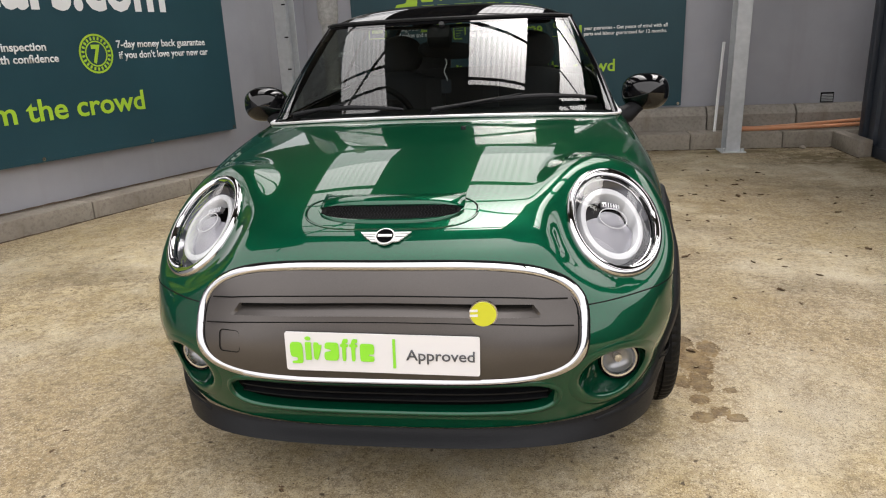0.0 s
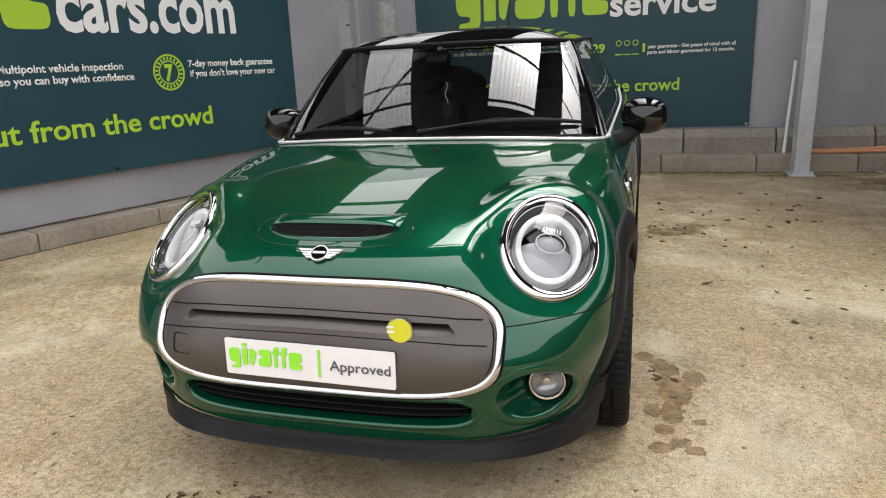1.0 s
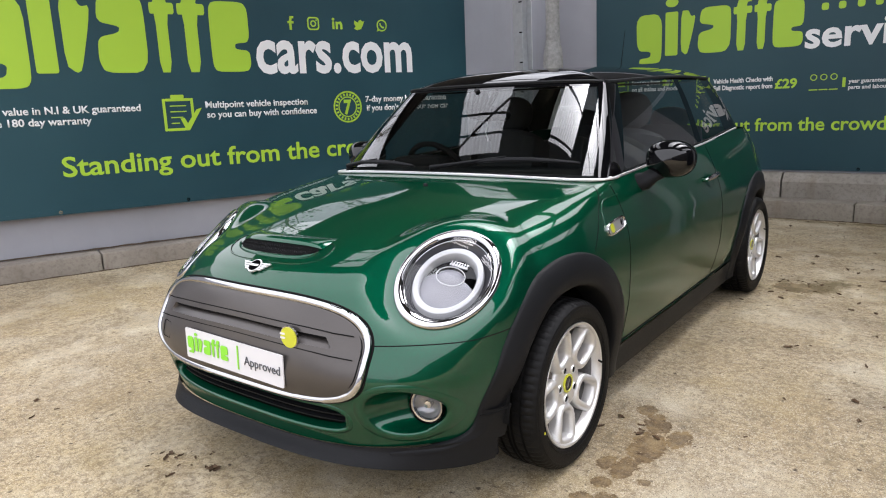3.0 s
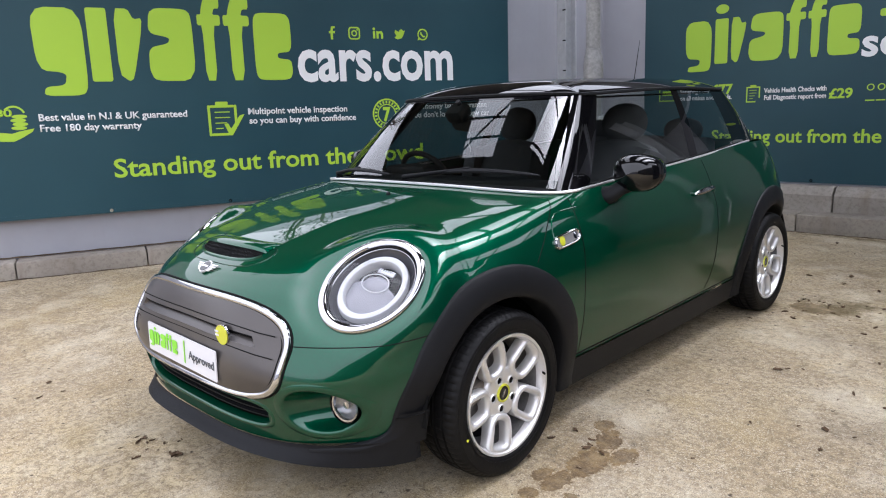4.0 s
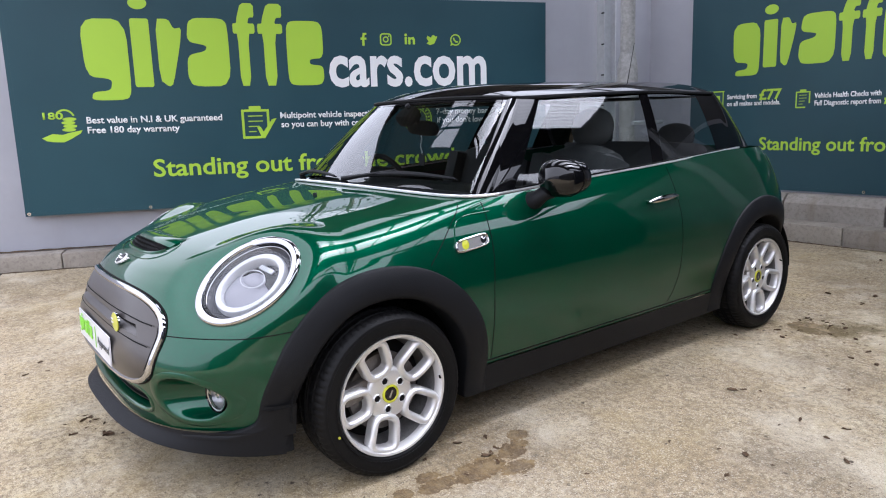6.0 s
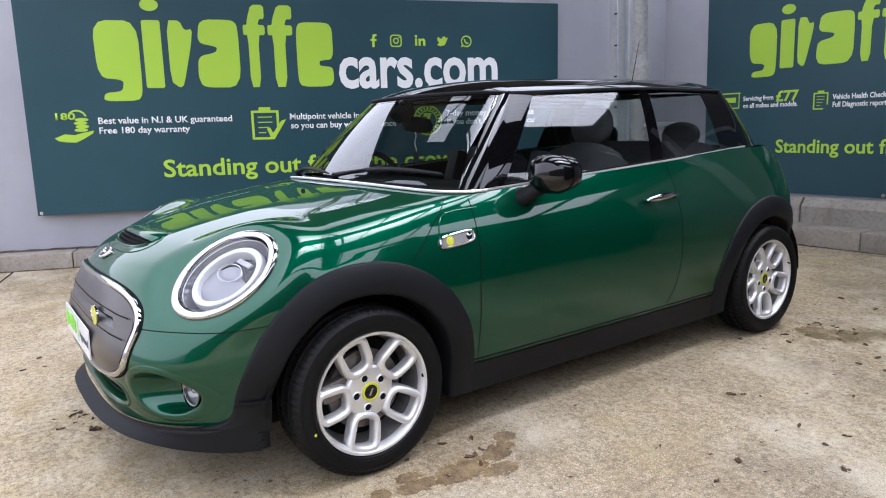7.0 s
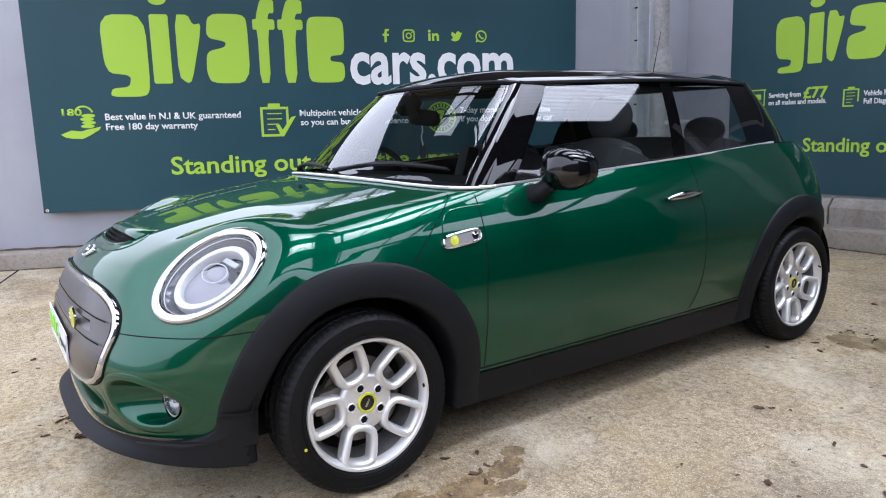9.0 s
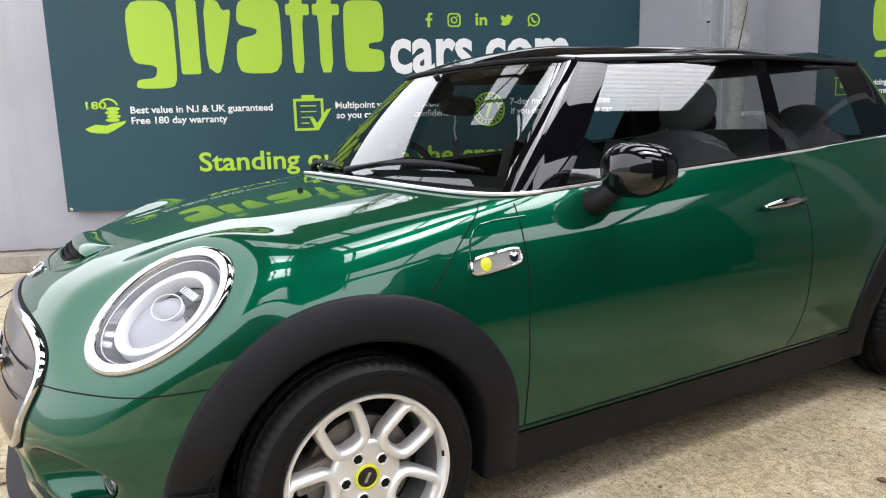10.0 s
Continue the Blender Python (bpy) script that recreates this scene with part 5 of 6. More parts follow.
def make_grille():
    rows = []
    for k in range(96):
        row = []
        for g, off in ((0.011, -0.004), (0.0105, 0.005), (0.007, 0.012), (0.001, 0.0145), (-0.006, 0.012), (-0.0105, 0.006), (-0.0125, -0.003)):
            x, z = grille_edge(k, 96, g)
            row.append(front_at(x, z, off))
        rows.append(row)
    part("grille_surround", grid(rows, None, True), CHROME, CAR, "polished chrome grille surround")
    strip("grille_gap", [front_at(*grille_edge(k, 96, 0.0125), 0.0005) for k in range(96)], 0.0035, DARK, CAR, True)
    strip("grille_gap", [front_at(*grille_edge(k, 96, -0.0155), 0.005) for k in range(96)], 0.0024, DARK, CAR, True)
    panel = empty("grille_panel")
    panel.parent = CAR
    # rows from foot to head; the slot across the middle is sunk, deepest at its upper edge
    top, foot = lambda x: 0.612 + 0.018 * (1 - min(1.0, abs(x) / 0.41) ** 2), lambda x: 0.582 + 0.014 * (1 - min(1.0, abs(x) / 0.41) ** 2)
    heights = [("low", k / 12) for k in range(13)] + [("slot", k / 5) for k in range(6)] + [("high", k / 12) for k in range(13)]
    rows = []
    for zone, f in heights:
        row = []
        for k in range(121):
            u = -1 + k / 60
            if zone == "slot":
                end = 0.412 - 0.026 * f
                inner = abs(k - 60) <= 48
                x = u / 0.8 * end if inner else math.copysign(end + (abs(u) - 0.8) / 0.2 * (0.497 - end), u)
                z = foot(x) + (top(x) - foot(x)) * f
                deep = (-0.001 - 0.022 * f) if abs(k - 60) < 48 else 0.0
            else:
                end = 0.412 if zone == "low" else 0.386
                x0 = u / 0.8 * end if abs(k - 60) <= 48 else math.copysign(end + (abs(u) - 0.8) / 0.2 * (0.497 - end), u)
                z0 = foot(x0) if zone == "low" else top(x0)
                # run the columns out to the rim
                g = (1 - f) if zone == "low" else f
                a = math.pi * (1 - u) / 2
                p, q = (4.7, 3.9) if zone == "low" else (3.1, 2.5)
                xr = math.copysign(abs(math.cos(a)) ** (2 / p), math.cos(a)) * 0.506
                zr = 0.566 + (-0.135 if zone == "low" else 0.141) * abs(math.sin(a)) ** (2 / q)
                x, z = x0 + (xr - x0) * g, z0 + (zr - z0) * g
                deep = 0.0
            body = max(0.0, 1 - (abs(x) / 0.51) ** 6) * max(0.0, 1 - (abs(z - 0.566) / 0.15) ** 4)
            row.append(front_at(x, z, 0.004 + 0.012 * body + deep))
        rows.append(row)
    part("panel_face", grid(rows), GREYPANEL, panel, "grey satin blanked grille panel with a sunk slot", angle=35)
    # dark bar standing in for the shade under the slot's upper edge
    strip("slot_shadow", [front_at(q, top(q) - 0.003, 0.004) for q in [-0.384 + 0.768 * k / 60 for k in range(61)]], 0.0046, DARK, panel)
    for edge, x, r, dz in ((top, 0.47, 0.0020, 0.017), (foot, 0.485, 0.0018, -0.015)):
        strip("panel_seam", [front_at(q, edge(q) + dz - 0.010 * (abs(q) / x) ** 6, 0.0150) for q in [-x + 2 * x * k / 60 for k in range(61)]], r, DARK, panel)
    # round yellow badge on its silver ring
    c = front_at(0.263, 0.602, 0.020)
    m = Matrix.Translation(c) @ pose(0, 0, 0, 0, 0, 4) @ pose(0, 0, 0, 90, 0, 0)
    badge = part("round_badge", outline_slab(disc_outline(0, 0, 0.036, 40), 0.006, m @ pose(0, 0, -0.002)), CHROME, panel, "silver ringed round badge with yellow face")
    part("badge_face", outline_slab(disc_outline(0, 0, 0.0325, 40), 0.002, m @ pose(0, 0, 0.0042)), YELLOW, badge)
    for z in (-0.003, 0.010):
        part("badge_bar", outline_slab(rounded(-0.034, -0.014, z - 0.003, z + 0.003, 0.001, 2), 0.0012, m @ pose(0, 0, 0.0062)), PLATE, badge)
    # tow cover on the far end
    strip("tow_cover_line", [front_at(-0.415 + x, 0.515 + z, 0.0125) for x, z in rounded(-0.03, 0.03, -0.022, 0.03, 0.01, 4)], 0.0014, DARK, panel, True)


make_grille()


def make_plate():
    c = Vector((0.003, -0.7805, 0.507))
    root = empty("plate", (0.0, 0, 0))
    root.parent = CAR
    m = Matrix.Translation(c) @ pose(0, 0, 0, 0, 1.0, 0) @ pose(0, 0, 0, 88, 0, 0)
    part("plate_board", outline_slab(rounded(-0.253, 0.253, -0.053, 0.053, 0.006, 4), 0.004, m), PLATE, root, "white dealer plate with green print")
    part("plate_back", boxed((-0.22, -0.04, -0.028), (0.22, 0.04, 0.0), 0.003, m), DARK, root)
    pm = m @ pose(0, 0, 0.004)
    blocks_logo([(-0.241, -0.206), (-0.199, -0.183), (-0.177, -0.155), (-0.150, -0.110), (-0.105, -0.085), (-0.081, -0.060), (-0.055, -0.017)], -0.022, 0.028, 0.036, -0.030, pm, PLATEGREEN, root)
    part("plate_bar", outline_slab(rounded(0.031, 0.038, -0.038, 0.042, 0.0005, 2), 0.0012, pm @ pose(0, 0, 0.001)), PLATEGREEN, root, smooth=False)
    lettering("lettering", "Approved", 0.065, 0.240, -0.014, 0.030, pm, GREYPRINT, root, 0.01, 0.001, 0.001)
    return root


make_plate()


def make_emblem():
    p = top_at(0.006, -0.652, 0.004)
    _, n = hit((0.006, -0.652, 3), (0, 0, -1))
    m = Matrix.Translation(p) @ n.to_track_quat("Z", "Y").to_matrix().to_4x4()
    root = part("bonnet_badge", outline_slab(disc_outline(0, 0, 0.027, 40), 0.006, m), ALLOY, CAR, "silver winged badge with black centre")
    part("badge_face", outline_slab(disc_outline(0, 0, 0.0225, 36), 0.0015, m @ pose(0, 0, 0.006)), GLOSS_BLACK, root)
    part("badge_bar", outline_slab(rounded(-0.019, 0.019, -0.004, 0.004, 0.001, 2), 0.001, m @ pose(0, 0, 0.0075)), ALLOY, root)
    for sx in (1, -1):
        for k, (ln, z) in enumerate(((0.068, 0.012), (0.060, 0.003), (0.051, -0.006), (0.042, -0.014))):
            pts = [(sx * 0.020, z - 0.003), (sx * (ln - 0.006), z - 0.002), (sx * ln, z + 0.004), (sx * 0.020, z + 0.003)]
            part("badge_wing", outline_slab(pts if sx > 0 else pts[::-1], 0.004, m), ALLOY, root)


make_emblem()


def make_lower_front():
    xs = [-0.446 + 0.892 * k / 60 for k in range(61)]
    full = lambda x: max(0.05, 1 - (abs(x) / 0.452) ** 14) ** 0.5
    rows = [[front_at(x, INTAKE_Z + dz * full(x), off) for dz, off in ((0.049, -0.012), (0.043, -0.09), (-0.043, -0.09), (-0.049, -0.012))] for x in xs]
    intake = part("lower_intake", grid(rows), DARK, CAR, "black lower air intake with slats", angle=60)
    # painted lip rolled into the opening
    us = [math.sin(math.pi / 2 * math.sin(math.pi / 2 * (-1 + k / 40))) for k in range(81)]
    ring = [(u, 1) for u in us] + [(u, -1) for u in reversed(us[1:-1])]
    lip = lambda u, sg, d: (u * (0.450 + d), INTAKE_Z + sg * (0.042 + d) * math.sqrt(max(0.0, 1 - u ** 14)))
    part("intake_lip", grid([[front_at(*lip(u, sg, d), off) for d, off in ((0.014, -0.001), (0.011, 0.0018), (0.005, 0.0038), (0.0, 0.002), (-0.0025, -0.006), (-0.003, -0.03))] for u, sg in ring], None, True), GREEN, CAR, angle=80)
    for z in (INTAKE_Z - 0.022, INTAKE_Z, INTAKE_Z + 0.022):
        rows = [[front_at(x * 0.97, z + dz, off) for dz, off in ((0.002, -0.045), (0.0025, -0.024), (-0.0025, -0.024), (-0.002, -0.045))] for x in xs]
        part("slat", grid(rows, None, False, True), TRIM, intake, angle=50)
    for k in range(24):
        x = -0.36 + 0.72 * k / 23
        strip("upright", [front_at(x, INTAKE_Z + d, -0.058) for d in (-0.044, 0.0, 0.044)], 0.0022, TRIM, intake, sides=4)


make_lower_front()


def fog_lamp(sx):
    root = empty("fog_lamp")
    root.parent = CAR
    aim = Vector((0.22, -0.97, 0.03)).normalized()
    seat_at = Vector((0.622, -0.548, 0.391))
    across = Vector((0, 0, 1)).cross(aim).normalized()
    rise = aim.cross(across)
    rows = []
    for k in range(56):
        a = 2 * math.pi * k / 56
        rim = [front_at(FOG_C.x + FOG_R * f * math.cos(a), FOG_C.z + 0.80 * FOG_R * f * math.sin(a), d) for f, d in ((1.36, -0.0015), (1.30, 0.0012), (1.12, 0.0018), (1.04, 0.0005), (0.99, -0.006))]
        inner = seat_at + 0.056 * (across * math.cos(a) + rise * math.sin(a))
        edge = rim[-1]
        bowl = [edge.lerp(inner, g) + Vector((0, h, 0)) for g, h in ((0.12, 0.006), (0.35, 0.014), (0.62, 0.014), (0.86, 0.006), (1.0, 0.0))]
        rows.append([(sx * p.x, p.y, p.z) for p in rim + bowl])
    part("recess", grid(rows, None, True), GREEN, root, angle=60)
    m = Matrix.Translation((sx * seat_at.x, seat_at.y, seat_at.z)) @ Vector((sx * aim.x, aim.y, aim.z)).to_track_quat("X", "Z").to_matrix().to_4x4()
    part("bezel", lathe([(0.059, -0.03), (0.0595, 0.006), (0.057, 0.012), (0.054, 0.008), (0.052, -0.01)], 40, m=m), GLOSS_BLACK, root)
    part("ring", lathe([(0.054, 0.002), (0.052, 0.009), (0.047, 0.008), (0.044, 0.0)], 40, m=m), CHROME, root)
    part("reflector", lathe([(0.048, 0.001), (0.039, -0.014), (0.019, -0.022), (0.0, -0.023)], 40, m=m), LAMPGREY, root)
    part("bulb_shield", lathe([(0.0, 0.004), (0.011, 0.002), (0.013, -0.004), (0.012, -0.02)], 24, m=m), CHROME, root)
    part("lens", lathe([(0.048, 0.006), (0.039, 0.011), (0.019, 0.014), (0.0, 0.015)], 40, m=m), LENS, root)


both(fog_lamp)


def head_lamp(sx):
    root = empty("headlamp")
    root.parent = CAR
    n = 72
    band = lambda spec, name, mat, label="": part(name, grid([[lamp_at(r, 2 * math.pi * k / n, o, sx) for r, o in spec] for k in range(n)], None, True), mat, root, label, angle=50)
    band(((1.03, -0.004), (1.025, 0.004), (1.0, 0.011), (0.93, 0.014), (0.87, 0.009), (0.85, -0.006)), "chrome_ring", CHROME, "polished chrome headlamp ring")
    band(((0.852, 0.004), (0.848, 0.002), (0.842, -0.004), (0.838, -0.03), (0.835, -0.05)), "bezel", GLOSS_BLACK)
    rise = Vector((0, LAMP_N.z, -LAMP_N.y)).normalized()
    tip = math.atan2(-rise.dot(LAMP_H) / LAMP_A, rise.dot(LAMP_U) / LAMP_B)
    ct, st = math.cos(tip), math.sin(tip)

    def at(a, b, d):
        """A place in the bowl: across and up as shares of the rim, depth."""
        p = LAMP_C + LAMP_H * (LAMP_A * (a * ct - b * st)) + LAMP_U * (LAMP_B * (a * st + b * ct)) + LAMP_N * d
        return Vector((sx * p.x, p.y, p.z))

    circ = lambda r, d, cx=0.0, cy=0.0, ry=None: [at(cx + r * math.cos(2 * math.pi * k / n), cy + (ry or r) * math.sin(2 * math.pi * k / n), d) for k in range(n)]
    part("outer_band", grid([circ(0.845, -0.016), circ(0.835, -0.010), circ(0.78, -0.024), circ(0.70, -0.036)], None, False, True), LAMPBAND, root, "smoked outer lamp band", angle=50)
    strip("band_line", circ(0.828, -0.006), 0.0016, CHROME, root, True)
    part("light_ring", grid([circ(0.700, -0.036), circ(0.690, -0.020), circ(0.672, -0.012), circ(0.62, -0.009), circ(0.572, -0.012), circ(0.55, -0.020), circ(0.54, -0.05)], None, False, True), LAMPWHITE, root, "white daytime light ring")
    part("housing", grid([circ(0.83, -0.05), circ(0.72, -0.06), circ(0.60, -0.075), circ(0.40, -0.09), circ(0.02, -0.092)], None, False, True), GLOSS_BLACK, root, "black lamp bowl", angle=50)
    # frosted dish filling the lower bowl, its upper edge a shallow arch
    rows = []
    for i in range(33):
        x = -0.538 + 1.076 * i / 32
        foot, head = -math.sqrt(max(0.0, 0.54 ** 2 - x * x)), 0.14 - 0.45 * x * x
        head = max(foot, min(head, -foot))
        row = []
        for j in range(15):
            f = j / 14
            y = foot + (head - foot) * f
            bulge = max(0.0, 1 - (x / 0.56) ** 2) * max(0.0, 1 - ((y + 0.16) / 0.45) ** 2)
            row.append(at(x, y, -0.040 + 0.026 * bulge))
        row.append(at(x, head, -0.07))
        rows.append(row)
    part("dish", grid(rows), PROJECTOR, root, "frosted grey inner dish", angle=50)
    strip("projector_ring", [at(0.01 + 0.30 * math.cos(2 * math.pi * k / n), 0.07 + 0.185 * math.sin(2 * math.pi * k / n), -0.008) for k in range(n)], 0.0016, LAMPWHITE, root, True, label="thin bright projector ring")
    part("projector", grid([circ(0.29, -0.022, 0.01, 0.07, 0.175), circ(0.22, -0.013, 0.01, 0.07, 0.13), circ(0.12, -0.010, 0.01, 0.07, 0.07), circ(0.005, -0.009, 0.01, 0.07, 0.003)], None, False, True), PROJECTOR, root, "glass projector lens")
    aim = Matrix((*[[c[i] for c in (Vector((sx * LAMP_N.x, LAMP_N.y, LAMP_N.z)), (at(1, 0, 0) - at(0, 0, 0)).normalized(), (at(0, 1, 0) - at(0, 0, 0)).normalized())] + [0] for i in range(3)], [0, 0, 0, 1]))
    block = part("reflector_step", boxed((-0.012, -0.030, -0.010), (0.004, 0.030, 0.010), 0.002, Matrix.Translation(at(0.03, 0.37, -0.024)) @ aim), CHROME, root, "ribbed chrome reflector block")
    for k in range(7):
        part("rib", boxed((0.004, -0.0275 + 0.0085 * k, -0.008), (0.0065, -0.0235 + 0.0085 * k, 0.008), 0.001, Matrix.Translation(at(0.03, 0.37, -0.024)) @ aim), LAMPWHITE, block)
    rows = [[lamp_at(r, 2 * math.pi * k / n, 0.006 + 0.018 * (1 - (r / 0.88) ** 2), sx) for r in (0.878, 0.8, 0.65, 0.45, 0.25, 0.02)] for k in range(n)]
    part("lens", grid(rows, None, True), LENS, root)


both(head_lamp)


# bonnet scoop -----------------------------------------------------------------------
def make_scoop():
    root = empty("bonnet_scoop")
    root.parent = CAR
    yc, hw, hl = -0.548, 0.238, 0.074
    edge = []
    for k in range(72):
        a = 2 * math.pi * k / 72
        ca, sa = math.cos(a), math.sin(a)
        edge.append(top_at(math.copysign(abs(ca) ** (2 / 3.4), ca) * hw, yc + math.copysign(abs(sa) ** (2 / 2.3), sa) * hl + 0.012 * (math.cos(a) ** 2), 0.0005))
    strip("shut_line", edge, 0.0014, DARK, root, True)
    strip("scoop_rim", [p + Vector((0.016 * p.x, 0.016 * (p.y - yc), -0.0006)) for p in edge], 0.0026, GREEN, root, True)
    rows = []
    for i in range(49):
        x = -0.203 + 0.406 * i / 48
        f = max(0.0, 1 - (abs(x) / 0.2035) ** 3) ** 0.5
        sweep = 0.012 * (x / 0.262) ** 2
        row = []
        for y, o in ((-0.520, 0.001), (-0.5225, 0.018), (-0.515, 0.0245), (-0.50, 0.0255), (-0.48, 0.021), (-0.462, 0.011), (-0.447, 0.002), (-0.443, -0.004)):
            row.append(top_at(x, y - 0.026 + sweep + 0.012 * (1 - f), o * f - (0.003 if f < 0.05 else 0)))
        rows.append(row)
    part("scoop_lip", grid(rows), GREEN, root, angle=60)
    rows = []
    for i in range(49):
        x = -0.194 + 0.388 * i / 48
        f = max(0.0, 1 - (abs(x) / 0.1945) ** 3) ** 0.5
        sweep = 0.012 * (x / 0.262) ** 2
        rows.append([top_at(x, y - 0.026 + sweep, o) for y, o in ((-0.522 - 0.040 * f, 0.0012), (-0.535, 0.0016), (-0.521, 0.002 + 0.010 * f), (-0.5195, 0.001 + 0.019 * f))])
    part("scoop_mouth", grid(rows), DARK, root, "black mesh in the bonnet scoop")
    for i in range(40):
        x = -0.179 + 0.358 * i / 39
        f = max(0.0, 1 - (abs(x) / 0.1945) ** 3) ** 0.5
        sweep = 0.012 * (x / 0.262) ** 2
        strip("mesh_rib", [top_at(x + 0.006 * (k % 2), -0.548 - 0.036 * f * (1 - k / 5) + sweep, 0.003 + 0.012 * f * k / 5) for k in range(6)], 0.0014, TRIM, root, sides=4)
    rows = []
    for i in range(41):
        x = -0.203 + 0.406 * i / 40
        f = max(0.0, 1 - (abs(x) / 0.2035) ** 3) ** 0.5
        sweep = 0.012 * (x / 0.262) ** 2
        rows.append([top_at(x, -0.548 - d * f + sweep, o) for d, o in ((0.056, -0.002), (0.052, 0.005), (0.046, 0.0065), (0.040, 0.002))])
    part("scoop_sill", grid(rows), GREEN, root, angle=60)


make_scoop()

# cabin --------------------------------------------------------------------------------
def rail(s, base):
    """The window line (base) or the roof rail: s 0 nose, 1 front pillar, 2 door pillar, 3 rear corner, 4 tail."""
    if base:
        w, yf, ys, zf, zs, n, sides, wr, yr, zr = 0.712, 0.345, 0.57, 0.982, 0.946, 2.25, (0.57, 1.64, 2.40), 0.69, 2.86, 1.015
        zr3 = 1.022
    else:
        w, yf, ys, zf, zs, n, sides, wr, yr, zr = 0.540, 0.728, 0.912, 1.336, 1.322, 2.25, (0.912, 1.74, 2.42), 0.515, 2.60, 1.365
        zr3 = 1.323
    if s <= 1:
        q = quarter_at(n, s)
        return Vector((w * q[0], ys - (ys - yf) * q[1], zf + (zs - zf) * s ** 2.2))
    if s <= 3:
        t = s - 1
        y = spline((0, 1, 2), sides, t)
        return Vector((spline((0, 1, 2), (w, w + 0.012, wr), t), y, spline((0, 1, 2), (zs, 0.5 * (zs + zr3) + (0.004 if base else 0.014), zr3), t)))
    q = quarter_at(2.6, s - 3)
    return Vector((wr * q[1], sides[2] + (yr - sides[2]) * q[0], zr3 + (zr - zr3) * q[0] ** 2))


QUARTERS = {}


def quarter_at(n, t):
    if n not in QUARTERS:
        QUARTERS[n] = quarter(n, 100)
    table, f = QUARTERS[n], min(max(t, 0.0), 1.0) * 100
    i = min(99, int(f))
    return tuple(table[i][k] + (table[i + 1][k] - table[i][k]) * (f - i) for k in (0, 1))


def cabin_at(s, h, off=0.0, sx=1):
    """A point of the cabin's skin at run s and height share h."""
    a, b = rail(s, True), rail(s, False)
    p = a.lerp(b, h)
    d = rail(min(4, s + 0.02), True) - rail(max(0, s - 0.02), True)
    out = Vector((-d.y, d.x, 0)).normalized() * -1
    if s < 0.02:
        out = Vector((0, -1, 0))
    if s > 3.98:
        out = Vector((0, 1, 0))
    rise = (b - a).normalized()
    nrm = (out - rise * out.dot(rise)).normalized()
    p = p + nrm * (off + (0.009 if s > 0.9 else 0.010) * 4 * h * (1 - h))
    return Vector((sx * p.x, p.y, p.z))


def patch(name, s0, s1, h0, h1, mat, ns, nh, off=0.0, label="", sx=None, parent=CAR):
    """A piece of the cabin's skin, on one side or across the middle."""
    ss = [s0 + (s1 - s0) * k / ns for k in range(ns + 1)]
    if sx is None:
        cols = [(s, -1) for s in reversed(ss)] + [(s, 1) for s in (ss[1:] if s0 == 0 else ss)]
        if s1 == 4:
            cols = [(s, -1) for s in ss] + [(s, 1) for s in reversed(ss[:-1])]
    else:
        cols = [(s, sx) for s in ss]
    rows = [[cabin_at(s, h0 + (h1 - h0) * j / nh, off, q) for j in range(nh + 1)] for s, q in cols]
    return part(name, grid(rows), mat, parent, label, angle=80)


patch("windscreen", 0, 0.885, 0.0, 0.945, SCREEN, 36, 16, label="tinted raked windscreen")
patch("windscreen_band", 0, 0.885, 0.945, 1.0, GLOSS_BLACK, 36, 3, 0.0005, "gloss black band at the head of the windscreen")
patch("rear_window", 3.25, 4, 0.0, 0.92, PRIVACY, 20, 10, -0.004)


def cabin_side(sx):
    # rounded pillar, tapering a little towards its head
    rows = []
    for k in range(25):
        u = k / 24
        rows.append([cabin_at(0.815 + (0.33 - 0.02 * (1 - h)) * u, h, 0.0012 + 0.0085 * (1 - (2 * u - 1) ** 2), sx) for h in [-0.02 + 1.02 * j / 16 for j in range(17)]])
    part("front_pillar", grid(rows), GLOSS_BLACK, CAR, "gloss black windscreen pillar", angle=80)
    patch("side_window", 1.12, 1.975, 0.0, 0.985, GLASS, 24, 10, 0.0, "frameless door glass", sx)
    patch("door_pillar", 1.975, 2.075, 0.0, 1.0, GLOSS_BLACK, 5, 10, 0.001, "gloss black door pillar", sx)
    patch("quarter_window", 2.075, 2.74, 0.0, 0.985, PRIVACY, 18, 10, 0.0, "dark tinted rear quarter glass", sx)
    patch("rear_pillar", 2.74, 3.25, 0.0, 1.0, GLOSS_BLACK, 16, 10, 0.002, "gloss black rear pillar", sx)
    # bright strip along the foot of the glass
    strip("belt_strip", [cabin_at(0.93 + 2.1 * k / 80, -0.014, 0.012, sx) for k in range(81)], 0.0088, SILVER, label="bright silver belt strip", flat=0.6)
    # window seal and gutter under the roof
    strip("window_seal", [cabin_at(1.13 + 1.76 * k / 60, 0.018, 0.003, sx) for k in range(61)], 0.004, DARK)
    strip("roof_gutter", [rail(0.93 + 2.15 * k / 80, False) * 1.0 + Vector((0.006, 0, 0.004)) if sx > 0 else Vector((-1, 1, 1)) * (rail(0.93 + 2.15 * k / 80, False) + Vector((0.006, 0, 0.004))) for k in range(81)], 0.0085, TRIM, label="satin black roof gutter strip")


